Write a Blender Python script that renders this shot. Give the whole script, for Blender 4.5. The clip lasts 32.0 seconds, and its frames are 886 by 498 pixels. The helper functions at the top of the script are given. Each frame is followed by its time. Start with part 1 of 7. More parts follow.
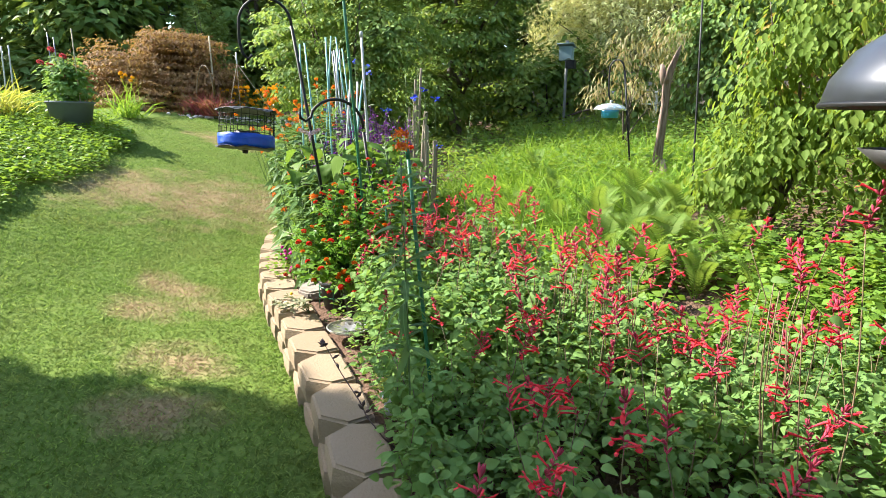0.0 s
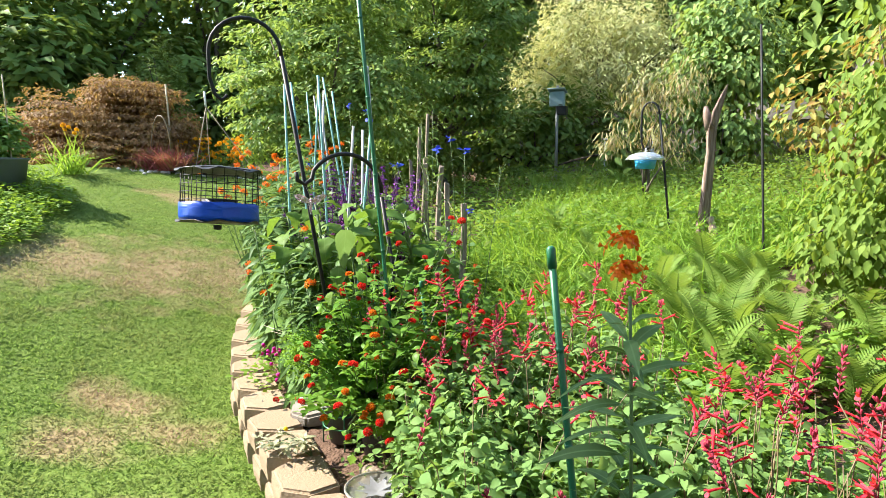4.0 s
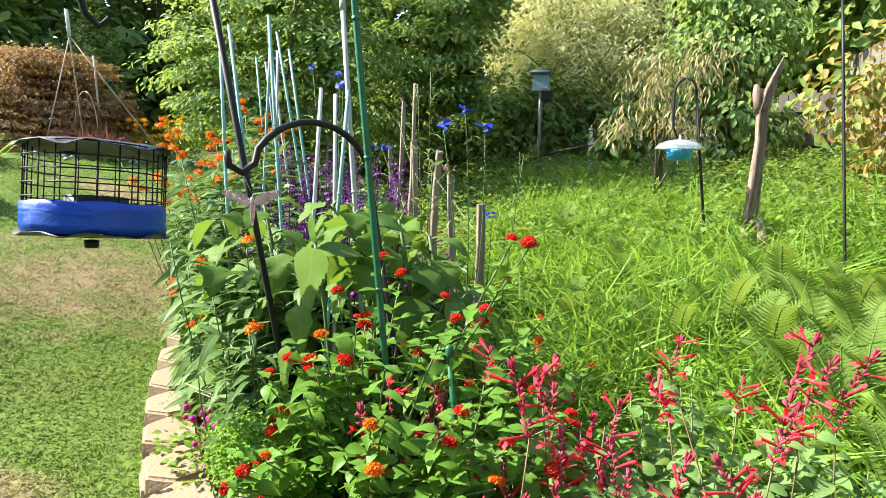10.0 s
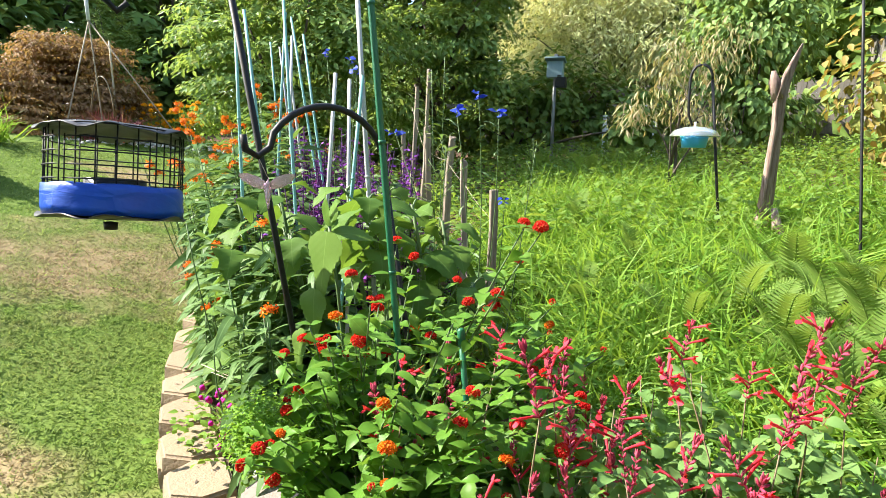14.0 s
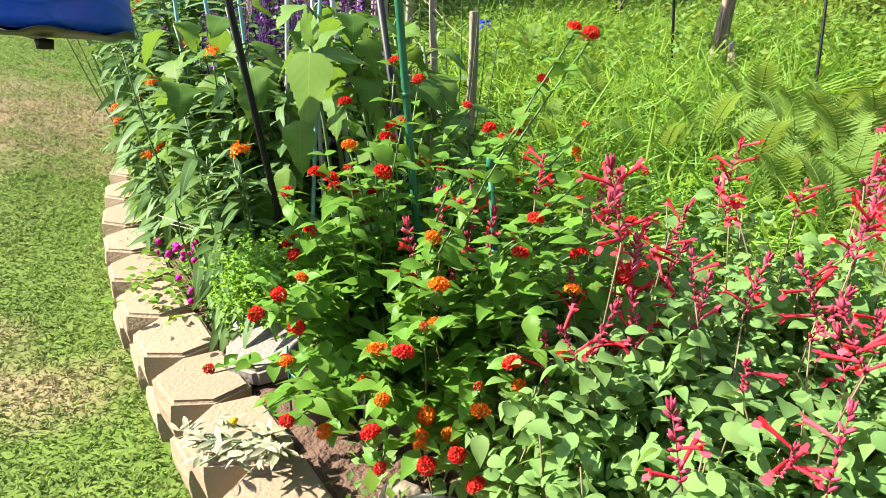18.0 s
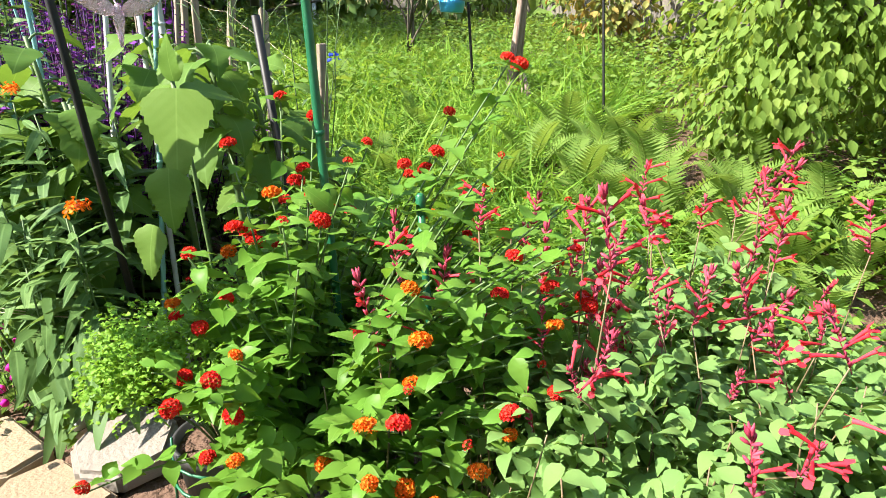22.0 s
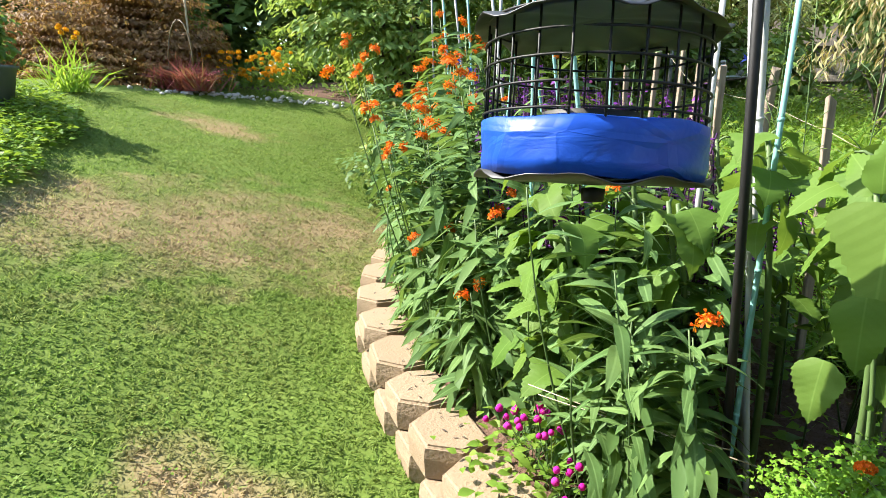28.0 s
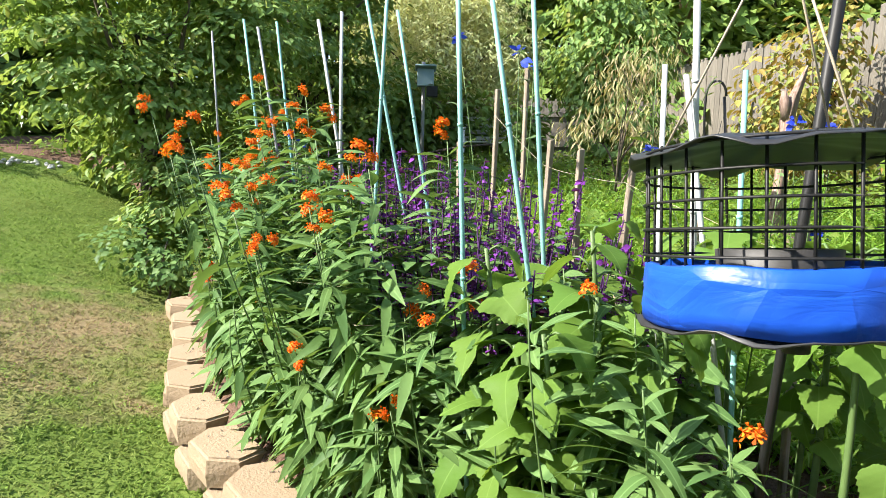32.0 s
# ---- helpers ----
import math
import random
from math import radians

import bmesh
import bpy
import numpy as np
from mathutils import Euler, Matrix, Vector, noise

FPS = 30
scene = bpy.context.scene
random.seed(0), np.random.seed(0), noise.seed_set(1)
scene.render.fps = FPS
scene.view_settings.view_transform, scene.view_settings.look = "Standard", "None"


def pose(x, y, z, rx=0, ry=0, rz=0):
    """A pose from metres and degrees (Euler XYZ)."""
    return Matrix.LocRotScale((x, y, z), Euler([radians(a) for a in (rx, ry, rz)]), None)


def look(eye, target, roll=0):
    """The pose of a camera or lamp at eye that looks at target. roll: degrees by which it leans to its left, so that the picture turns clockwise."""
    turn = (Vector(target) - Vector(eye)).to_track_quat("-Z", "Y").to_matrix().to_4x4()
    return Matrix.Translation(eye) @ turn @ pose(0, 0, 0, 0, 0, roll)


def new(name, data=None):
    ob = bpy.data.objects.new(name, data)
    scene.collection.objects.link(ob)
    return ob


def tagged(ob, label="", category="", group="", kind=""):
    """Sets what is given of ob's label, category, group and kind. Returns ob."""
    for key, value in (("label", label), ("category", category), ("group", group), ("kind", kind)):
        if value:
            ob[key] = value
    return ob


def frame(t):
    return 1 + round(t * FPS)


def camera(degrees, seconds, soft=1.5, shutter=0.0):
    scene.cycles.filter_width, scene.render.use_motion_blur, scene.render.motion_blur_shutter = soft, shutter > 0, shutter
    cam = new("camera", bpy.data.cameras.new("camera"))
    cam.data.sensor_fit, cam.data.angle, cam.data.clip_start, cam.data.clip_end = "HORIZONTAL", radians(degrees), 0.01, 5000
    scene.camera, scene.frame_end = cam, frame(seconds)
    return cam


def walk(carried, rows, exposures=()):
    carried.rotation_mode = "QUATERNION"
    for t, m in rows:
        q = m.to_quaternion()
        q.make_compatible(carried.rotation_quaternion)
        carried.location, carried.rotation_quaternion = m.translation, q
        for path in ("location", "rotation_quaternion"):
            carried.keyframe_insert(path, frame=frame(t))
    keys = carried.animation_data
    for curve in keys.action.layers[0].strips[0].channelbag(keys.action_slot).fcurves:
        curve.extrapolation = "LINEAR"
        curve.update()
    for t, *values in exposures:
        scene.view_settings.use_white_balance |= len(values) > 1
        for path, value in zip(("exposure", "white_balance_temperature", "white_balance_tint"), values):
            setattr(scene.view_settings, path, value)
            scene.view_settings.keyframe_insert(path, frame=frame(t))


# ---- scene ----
cam = camera(69.9, 32.0, soft=0.7)
PATH = [
    (0, (1.932, -2.169, 1.184), (1.104, -0.392, 0.788), 0.9),
    (0.5, (1.897, -2.08, 1.201), (1.008, -0.324, 0.848), 1.7),
    (1, (1.814, -2.052, 1.201), (0.896, -0.322, 0.793), 1.8),
    (1.5, (1.717, -2.028, 1.2), (0.818, -0.288, 0.793), -0.4),
    (2, (1.656, -1.917, 1.201), (0.768, -0.167, 0.819), -0.5),
    (2.5, (1.631, -1.786, 1.216), (0.7, -0.048, 0.882), -0.2),
    (3, (1.538, -1.689, 1.212), (0.607, 0.045, 0.858), 0.5),
    (3.5, (1.388, -1.598, 1.231), (0.564, 0.203, 0.955), 0.1),
    (5.5, (0.822, -0.933, 1.204), (0.233, 0.963, 0.962), 1.1),
    (6, (0.753, -0.768, 1.204), (0.212, 1.142, 0.961), 0.2),
    (6.5, (0.71, -0.654, 1.231), (0.198, 1.264, 0.993), 0.8),
    (7, (0.684, -0.658, 1.233), (0.206, 1.27, 1.004), 1.0),
    (7.5, (0.692, -0.653, 1.228), (0.188, 1.268, 0.997), 0.5),
    (8, (0.708, -0.647, 1.229), (0.219, 1.277, 0.984), 0.6),
    (8.5, (0.72, -0.648, 1.231), (0.224, 1.276, 1.004), 1.0),
    (9, (0.717, -0.645, 1.221), (0.181, 1.27, 1.007), 1.1),
    (9.5, (0.712, -0.643, 1.208), (0.131, 1.257, 0.983), 0.9),
    (10, (0.721, -0.65, 1.202), (0.123, 1.238, 0.929), 0.9),
    (10.5, (0.724, -0.659, 1.206), (0.121, 1.225, 0.911), 1.1),
    (11, (0.722, -0.659, 1.204), (0.117, 1.224, 0.906), 1.0),
    (11.5, (0.72, -0.65, 1.204), (0.113, 1.232, 0.904), 1.0),
    (12, (0.71, -0.633, 1.186), (0.103, 1.248, 0.882), 0.7),
    (12.5, (0.719, -0.645, 1.2), (0.104, 1.23, 0.873), 1.1),
    (13, (0.72, -0.646, 1.198), (0.099, 1.228, 0.877), 1.0),
    (13.5, (0.724, -0.659, 1.199), (0.099, 1.214, 0.886), 1.1),
    (15.5, (0.707, -0.668, 1.189), (0.055, 1.196, 0.87), 1.2),
    (16, (0.66, -0.7, 1.181), (0.021, 1.167, 0.856), 0.7),
    (16.5, (0.616, -0.75, 1.147), (0.129, 1.13, 0.666), 1.1),
    (17, (0.581, -0.785, 1.113), (0.245, 1.079, 0.468), 2.5),
    (17.5, (0.537, -0.706, 1.097), (0.239, 1.127, 0.353), 2.2),
    (18, (0.501, -0.603, 1.115), (0.159, 1.218, 0.363), 1.5),
    (18.5, (0.421, -0.559, 1.114), (0.158, 1.294, 0.41), 0.5),
    (19, (0.282, -0.534, 1.103), (0.223, 1.353, 0.443), -0.0),
    (19.5, (0.245, -0.521, 1.108), (0.309, 1.359, 0.429), 2.9),
    (20, (0.257, -0.52, 1.109), (0.434, 1.358, 0.442), 2.9),
    (20.5, (0.263, -0.515, 1.102), (0.52, 1.36, 0.454), 3.0),
    (21, (0.258, -0.523, 1.103), (0.556, 1.349, 0.465), 2.8),
    (21.5, (0.255, -0.521, 1.1), (0.561, 1.351, 0.466), 2.5),
    (22, (0.246, -0.522, 1.096), (0.566, 1.347, 0.461), 2.3),
    (22.5, (0.228, -0.536, 1.098), (0.466, 1.344, 0.46), 1.5),
    (23, (0.203, -0.541, 1.096), (0.287, 1.351, 0.453), 0.5),
    (23.5, (0.186, -0.543, 1.097), (0.11, 1.348, 0.449), -0.3),
    (24, (0.172, -0.545, 1.093), (-0.014, 1.342, 0.458), -0.4),
    (24.5, (0.143, -0.552, 1.097), (-0.173, 1.33, 0.498), -0.6),
    (25, (0.124, -0.524, 1.091), (-0.34, 1.332, 0.506), -1.2),
    (25.5, (0.112, -0.5, 1.104), (-0.456, 1.333, 0.539), -0.9),
    (27.5, (-0.219, -0.478, 1.103), (-0.816, 1.358, 0.58), 0.1),
    (28, (-0.327, -0.394, 1.123), (-1.024, 1.426, 0.673), 1.0),
    (28.5, (-0.497, -0.359, 1.167), (-1.142, 1.493, 0.776), 0.1),
    (29, (-0.624, -0.314, 1.179), (-1.193, 1.569, 0.819), 0.4),
    (29.5, (-0.675, -0.213, 1.187), (-1.193, 1.688, 0.847), -0.2),
    (30, (-0.707, -0.166, 1.194), (-1.189, 1.761, 0.962), 0.1),
    (30.5, (-0.775, -0.157, 1.192), (-1.058, 1.811, 0.976), 1.7),
    (31, (-0.841, -0.166, 1.19), (-0.965, 1.816, 0.955), 0.8),
    (31.5, (-0.873, -0.179, 1.2), (-0.826, 1.803, 0.936), 1.3),
    (32, (-0.877, -0.212, 1.198), (-0.742, 1.765, 0.93), 1.5),
]
EXPOSURE = [(0, 2.11), (8, 2.14), (24, 2.15), (28, 2.03), (32, 1.97)]
walk(cam, [(t, look(e, g, r)) for t, e, g, r in PATH], EXPOSURE)


# ---------- light ----------
SUN_ELEV, SUN_FROM = 41.0, (-0.985, -0.17)
world = bpy.data.worlds.new("sky")
scene.world = world
world.use_nodes = True
wn = world.node_tree.nodes
sky = wn.new("ShaderNodeTexSky")
sky.sky_type, sky.sun_disc = "NISHITA", False
sky.sun_elevation = radians(SUN_ELEV)
sky.sun_rotation = math.atan2(SUN_FROM[0], SUN_FROM[1])
wn["Background"].inputs["Strength"].default_value = 0.135
world.node_tree.links.new(sky.outputs["Color"], wn["Background"].inputs["Color"])
sun = new("sun", bpy.data.lights.new("sun", "SUN"))
sun.data.energy, sun.data.angle, sun.data.color = 4.1, radians(0.53), (1.0, 0.94, 0.84)
sun.matrix_world = look((SUN_FROM[0] * 30, SUN_FROM[1] * 30, 30 * math.tan(radians(SUN_ELEV))), (0, 0, 0))

rng = np.random.default_rng(7)


# ---------- materials ----------
def mat_base(name):
    m = bpy.data.materials.new(name)
    m.use_nodes = True
    nt = m.node_tree
    b = nt.nodes["Principled BSDF"]
    return m, nt, b


def nd(nt, kind, **inputs):
    n = nt.nodes.new(kind)
    for k, v in inputs.items():
        n.inputs[k.replace("_", " ")].default_value = v
    return n


def ramp(nt, fac, stops):
    r = nt.nodes.new("ShaderNodeValToRGB")
    while len(r.color_ramp.elements) < len(stops):
        r.color_ramp.elements.new(0.5)
    for e, (p, c) in zip(r.color_ramp.elements, stops):
        e.position, e.color = p, (*c, 1)
    nt.links.new(fac, r.inputs["Fac"])
    return r.outputs["Color"]


def mixc(nt, fac, a, b, mode="MIX"):
    n = nt.nodes.new("ShaderNodeMix")
    n.data_type, n.blend_type = "RGBA", mode
    for sock, v in ((n.inputs["Factor"], fac), (n.inputs["A"], a), (n.inputs["B"], b)):
        if isinstance(v, (int, float)):
            sock.default_value = v
        elif isinstance(v, tuple):
            sock.default_value = (*v, 1)
        else:
            nt.links.new(v, sock)
    return n.outputs["Result"]


def noise_of(nt, scale, detail=3.0, coord="Object"):
    tc = nt.nodes.new("ShaderNodeTexCoord")
    n = nd(nt, "ShaderNodeTexNoise", Scale=scale, Detail=detail)
    nt.links.new(tc.outputs[coord], n.inputs["Vector"])
    return n.outputs["Fac"]


def bumped(nt, b, height, strength=0.3, dist=0.01):
    n = nd(nt, "ShaderNodeBump", Strength=strength, Distance=dist)
    nt.links.new(height, n.inputs["Height"])
    nt.links.new(n.outputs["Normal"], b.inputs["Normal"])


def rnd_of(nt):
    """A random value that differs from piece to piece, joined or not."""
    g, o = nt.nodes.new("ShaderNodeNewGeometry"), nt.nodes.new("ShaderNodeObjectInfo")
    a = nt.nodes.new("ShaderNodeMath")
    a.operation = "ADD"
    nt.links.new(g.outputs["Random Per Island"], a.inputs[0])
    nt.links.new(o.outputs["Random"], a.inputs[1])
    f = nt.nodes.new("ShaderNodeMath")
    f.operation = "FRACT"
    nt.links.new(a.outputs[0], f.inputs[0])
    return f.outputs[0]


def leaf_mat(name, c_dark, c_mid, c_light, rough=0.45, through_light=0.32, spot=None, rib=False):
    """A leaf: colour that varies from leaf to leaf, faint mottling, sheen, and light that comes through it."""
    m, nt, b = mat_base(name)
    if "leaf" in name or "frond" in name or "grass" in name:
        c_dark, c_mid, c_light = (tuple(np.array(c) * (1.23, 1.04, 1.25)) for c in (np.array(c_dark) * 1.35, np.array(c_mid) * 1.14, np.array(c_light) * 0.86))
    col = ramp(nt, rnd_of(nt), [(0.0, c_dark), (0.5, c_mid), (1.0, c_light)] + ([] if not spot else [(0.97, c_light)]))
    if spot:
        col = ramp(nt, rnd_of(nt), [(0.0, c_dark), (0.45, c_mid), (0.86, c_light), (1.0, spot)])
    mott = noise_of(nt, 38.0, 3.0)
    col = mixc(nt, mixv(nt, mott, 0.3), col, tuple(0.6 * x for x in c_mid))
    if rib:
        tc = nt.nodes.new("ShaderNodeTexCoord")
        sp = nt.nodes.new("ShaderNodeSeparateXYZ")
        nt.links.new(tc.outputs["Object"], sp.inputs[0])
        ab = nt.nodes.new("ShaderNodeMath")
        ab.operation = "ABSOLUTE"
        nt.links.new(sp.outputs["Y"], ab.inputs[0])
        mr = nd(nt, "ShaderNodeMapRange", From_Min=0.004, From_Max=0.016, To_Min=0.4, To_Max=0.0)
        nt.links.new(ab.outputs[0], mr.inputs["Value"])
        col = mixc(nt, mr.outputs["Result"], col, tuple(min(1.0, 1.5 * x + 0.02) for x in c_light))
        sub_y = nt.nodes.new("ShaderNodeMath")
        sub_y.operation = "MULTIPLY_ADD"
        nt.links.new(ab.outputs[0], sub_y.inputs[0])
        sub_y.inputs[1].default_value = -0.75
        nt.links.new(sp.outputs["X"], sub_y.inputs[2])
        wav = nt.nodes.new("ShaderNodeMath")
        wav.operation = "SINE"
        nt.links.new(mixv(nt, sub_y.outputs[0], 52.0), wav.inputs[0])
        vein = nd(nt, "ShaderNodeMapRange", From_Min=0.9, From_Max=1.0, To_Min=0.0, To_Max=0.05)
        nt.links.new(wav.outputs[0], vein.inputs["Value"])
        col = mixc(nt, vein.outputs["Result"], col, tuple(min(1.0, 1.25 * x) for x in c_light))
    nt.links.new(col, b.inputs["Base Color"])
    b.inputs["Roughness"].default_value = rough
    b.inputs["Specular IOR Level"].default_value = 0.12
    bumped(nt, b, wav.outputs[0] if rib else noise_of(nt, 90.0, 2.0), 0.03 if rib else 0.25, 0.02 if rib else 0.004)
    t = nt.nodes.new("ShaderNodeBsdfTranslucent")
    tint = mixc(nt, 0.55, col, tuple(min(1.0, 1.4 * x) for x in (c_light[0] * 1.1, c_light[1], c_light[2] * 0.35)))
    nt.links.new(tint, t.inputs["Color"])
    mx = nt.nodes.new("ShaderNodeMixShader")
    mx.inputs["Fac"].default_value = through_light
    nt.links.new(b.outputs[0], mx.inputs[1])
    nt.links.new(t.outputs[0], mx.inputs[2])
    nt.links.new(mx.outputs[0], nt.nodes["Material Output"].inputs["Surface"])
    return m


def mixv(nt, v, k):
    n = nt.nodes.new("ShaderNodeMath")
    n.operation = "MULTIPLY"
    nt.links.new(v, n.inputs[0])
    n.inputs[1].default_value = k
    return n.outputs[0]


def plain_mat(name, c1, c2, rough=0.5, metal=0.0, scale=30.0, bump=0.15, dist=0.004, spec=0.5):
    m, nt, b = mat_base(name)
    big, fine = noise_of(nt, scale * 0.12, 3.0), noise_of(nt, scale, 5.0)
    col = mixc(nt, big, c1, c2)
    col = mixc(nt, mixv(nt, fine, 0.5), col, tuple(0.72 * x for x in c1))
    nt.links.new(col, b.inputs["Base Color"])
    b.inputs["Roughness"].default_value, b.inputs["Metallic"].default_value = rough, metal
    b.inputs["Specular IOR Level"].default_value = spec
    bumped(nt, b, fine, bump, dist)
    return m


def petal_mat(name, c1, c2, c3=None, rough=0.55, through_light=0.25):
    return leaf_mat(name, c1, c2, c3 or c2, rough, through_light)


def wood_mat(name, c1, c2, scale=9.0):
    m, nt, b = mat_base(name)
    tc = nt.nodes.new("ShaderNodeTexCoord")
    mp = nd(nt, "ShaderNodeMapping")
    mp.inputs["Scale"].default_value = (7, 7, 0.5)
    nt.links.new(tc.outputs["Object"], mp.inputs["Vector"])
    n = nd(nt, "ShaderNodeTexNoise", Scale=scale, Detail=6.0, Distortion=0.6)
    nt.links.new(mp.outputs["Vector"], n.inputs["Vector"])
    col = ramp(nt, n.outputs["Fac"], [(0.3, c1), (0.7, c2)])
    col = mixc(nt, mixv(nt, rnd_of(nt), 0.4), col, tuple(0.6 * x for x in c1))
    nt.links.new(col, b.inputs["Base Color"])
    b.inputs["Roughness"].default_value = 0.85
    bumped(nt, b, n.outputs["Fac"], 0.6, 0.006)
    return m


def block_mat():
    """Tan split-face concrete."""
    m, nt, b = mat_base("tan concrete")
    o = nt.nodes.new("ShaderNodeObjectInfo")
    base = ramp(nt, o.outputs["Random"], [(0.0, (0.265, 0.2, 0.133)), (0.5, (0.305, 0.236, 0.16)), (1.0, (0.28, 0.21, 0.142))])
    big, fine = noise_of(nt, 11.0, 4.0), noise_of(nt, 95.0, 9.0)
    col = mixc(nt, mixv(nt, big, 0.45), base, (0.245, 0.175, 0.112))
    col = mixc(nt, mixv(nt, fine, 0.5), col, (0.235, 0.17, 0.107))
    nt.links.new(col, b.inputs["Base Color"])
    b.inputs["Roughness"].default_value = 0.93
    b.inputs["Specular IOR Level"].default_value = 0.2
    bumped(nt, b, fine, 0.55, 0.008)
    return m


TAN = [(-2.85, 2.65, 0.75, 1.05), (-3.4, 2.1, 0.6, 0.8), (-2.5, 3.3, 0.5, 0.7), (-1.28, 0.42, 0.3, 0.18), (-0.98, 0.7, 0.32, 0.2), (-0.5, -0.03, 0.4, 0.2), (-1.45, 0.85, 0.35, 0.2), (-4.6, 4.6, 0.6, 0.3), (-0.15, -0.5, 0.3, 0.2), (-1.97, 2.5, 0.14, 0.1)]


def tan_mask(nt):
    """Where the lawn is scorched: oval patches with a ragged edge, from places on the plan."""
    g = nt.nodes.new("ShaderNodeNewGeometry")
    best = None
    wob = nd(nt, "ShaderNodeTexNoise", Scale=4.2, Detail=6.0)
    nt.links.new(g.outputs["Position"], wob.inputs["Vector"])
    for x, y, rx, ry in TAN:
        mp = nd(nt, "ShaderNodeMapping")
        mp.inputs["Location"].default_value = (-x / rx, -y / ry, 0)
        mp.inputs["Scale"].default_value = (1 / rx, 1 / ry, 0)
        nt.links.new(g.outputs["Position"], mp.inputs["Vector"])
        l = nt.nodes.new("ShaderNodeVectorMath")
        l.operation = "LENGTH"
        nt.links.new(mp.outputs["Vector"], l.inputs[0])
        if best is None:
            best = l.outputs["Value"]
        else:
            mn = nt.nodes.new("ShaderNodeMath")
            mn.operation = "MINIMUM"
            nt.links.new(best, mn.inputs[0])
            nt.links.new(l.outputs["Value"], mn.inputs[1])
            best = mn.outputs[0]
    add = nt.nodes.new("ShaderNodeMath")
    add.operation = "MULTIPLY_ADD"
    nt.links.new(wob.outputs["Fac"], add.inputs[0])
    add.inputs[1].default_value = 2.3
    nt.links.new(best, add.inputs[2])
    mr = nd(nt, "ShaderNodeMapRange", From_Min=1.35, From_Max=2.35, To_Min=1.0, To_Max=0.0)
    nt.links.new(add.outputs[0], mr.inputs["Value"])
    return mr.outputs["Result"]


def lawn_mat():
    m, nt, b = mat_base("lawn turf")
    big, fine = noise_of(nt, 1.3, 4.0), noise_of(nt, 55.0, 5.0)
    green = mixc(nt, big, (0.1, 0.148, 0.028), (0.155, 0.212, 0.045))
    mid = noise_of(nt, 14.0, 5.0)
    green = mixc(nt, ramp(nt, mid, [(0.42, (0, 0, 0)), (0.62, (0.4, 0.4, 0.4))]), green, (0.05, 0.095, 0.014))
    green = mixc(nt, ramp(nt, fine, [(0.4, (0, 0, 0)), (0.65, (0.5, 0.5, 0.5))]), green, (0.055, 0.1, 0.015))
    tan = mixc(nt, fine, (0.2, 0.152, 0.078), (0.3, 0.23, 0.125))
    col = mixc(nt, tan_mask(nt), green, tan)
    nt.links.new(col, b.inputs["Base Color"])
    b.inputs["Roughness"].default_value = 0.95
    b.inputs["Specular IOR Level"].default_value = 0.1
    bumped(nt, b, fine, 0.2, 0.008)
    return m


def blade_mat():
    m, nt, b = mat_base("lawn blades")
    green = ramp(nt, rnd_of(nt), [(0, (0.112, 0.185, 0.034)), (0.6, (0.172, 0.265, 0.05)), (1, (0.265, 0.35, 0.085))])
    green = mixc(nt, mixv(nt, noise_of(nt, 11.0, 4.0), 0.4), green, (0.085, 0.155, 0.027))
    green = mixc(nt, ramp(nt, noise_of(nt, 2.2, 5.0), [(0.45, (0, 0, 0)), (0.75, (0.55, 0.55, 0.55))]), green, (0.20, 0.195, 0.07))
    tan = ramp(nt, rnd_of(nt), [(0, (0.24, 0.185, 0.1)), (0.6, (0.36, 0.285, 0.16)), (1, (0.2, 0.265, 0.065))])
    col = mixc(nt, tan_mask(nt), green, tan)
    nt.links.new(col, b.inputs["Base Color"])
    b.inputs["Roughness"].default_value = 0.7
    b.inputs["Specular IOR Level"].default_value = 0.12
    t = nt.nodes.new("ShaderNodeBsdfTranslucent")
    nt.links.new(col, t.inputs["Color"])
    mx = nt.nodes.new("ShaderNodeMixShader")
    mx.inputs["Fac"].default_value = 0.48
    nt.links.new(b.outputs[0], mx.inputs[1])
    nt.links.new(t.outputs[0], mx.inputs[2])
    nt.links.new(mx.outputs[0], nt.nodes["Material Output"].inputs["Surface"])
    return m


M_LAWN, M_BLADE, M_BLOCK = lawn_mat(), blade_mat(), block_mat()
M_SOIL = plain_mat("mulch soil", (0.085, 0.052, 0.036), (0.2, 0.125, 0.09), 0.95, scale=45, bump=0.9, dist=0.03, spec=0.1)
M_LANT = leaf_mat("lantana leaf", (0.0643, 0.1676, 0.0188), (0.0914, 0.2332, 0.0257), (0.1223, 0.259, 0.0342), 0.4, 0.42, rib=True)
M_SAGE = leaf_mat("sage leaf", (0.0867, 0.1895, 0.0459), (0.1271, 0.2601, 0.0625), (0.1753, 0.3206, 0.0827), 0.65, 0.4)
M_MILK = leaf_mat("milkweed blade", (0.0689, 0.1378, 0.0445), (0.106, 0.1908, 0.0583), (0.1484, 0.2438, 0.0795), 0.5, 0.28, rib=True)
M_PARS = leaf_mat("parsley leaf", (0.088, 0.213, 0.0198), (0.1271, 0.2904, 0.027), (0.1759, 0.3582, 0.0405), 0.5, 0.35)
M_DUSTY = leaf_mat("dusty grey-green leaf", (0.17, 0.22, 0.11), (0.25, 0.30, 0.16), (0.34, 0.37, 0.21), 0.75, 0.15)
M_YELG = leaf_mat("yellow-green leaf", (0.22, 0.32, 0.05), (0.32, 0.42, 0.07), (0.42, 0.48, 0.10), 0.5, 0.35)
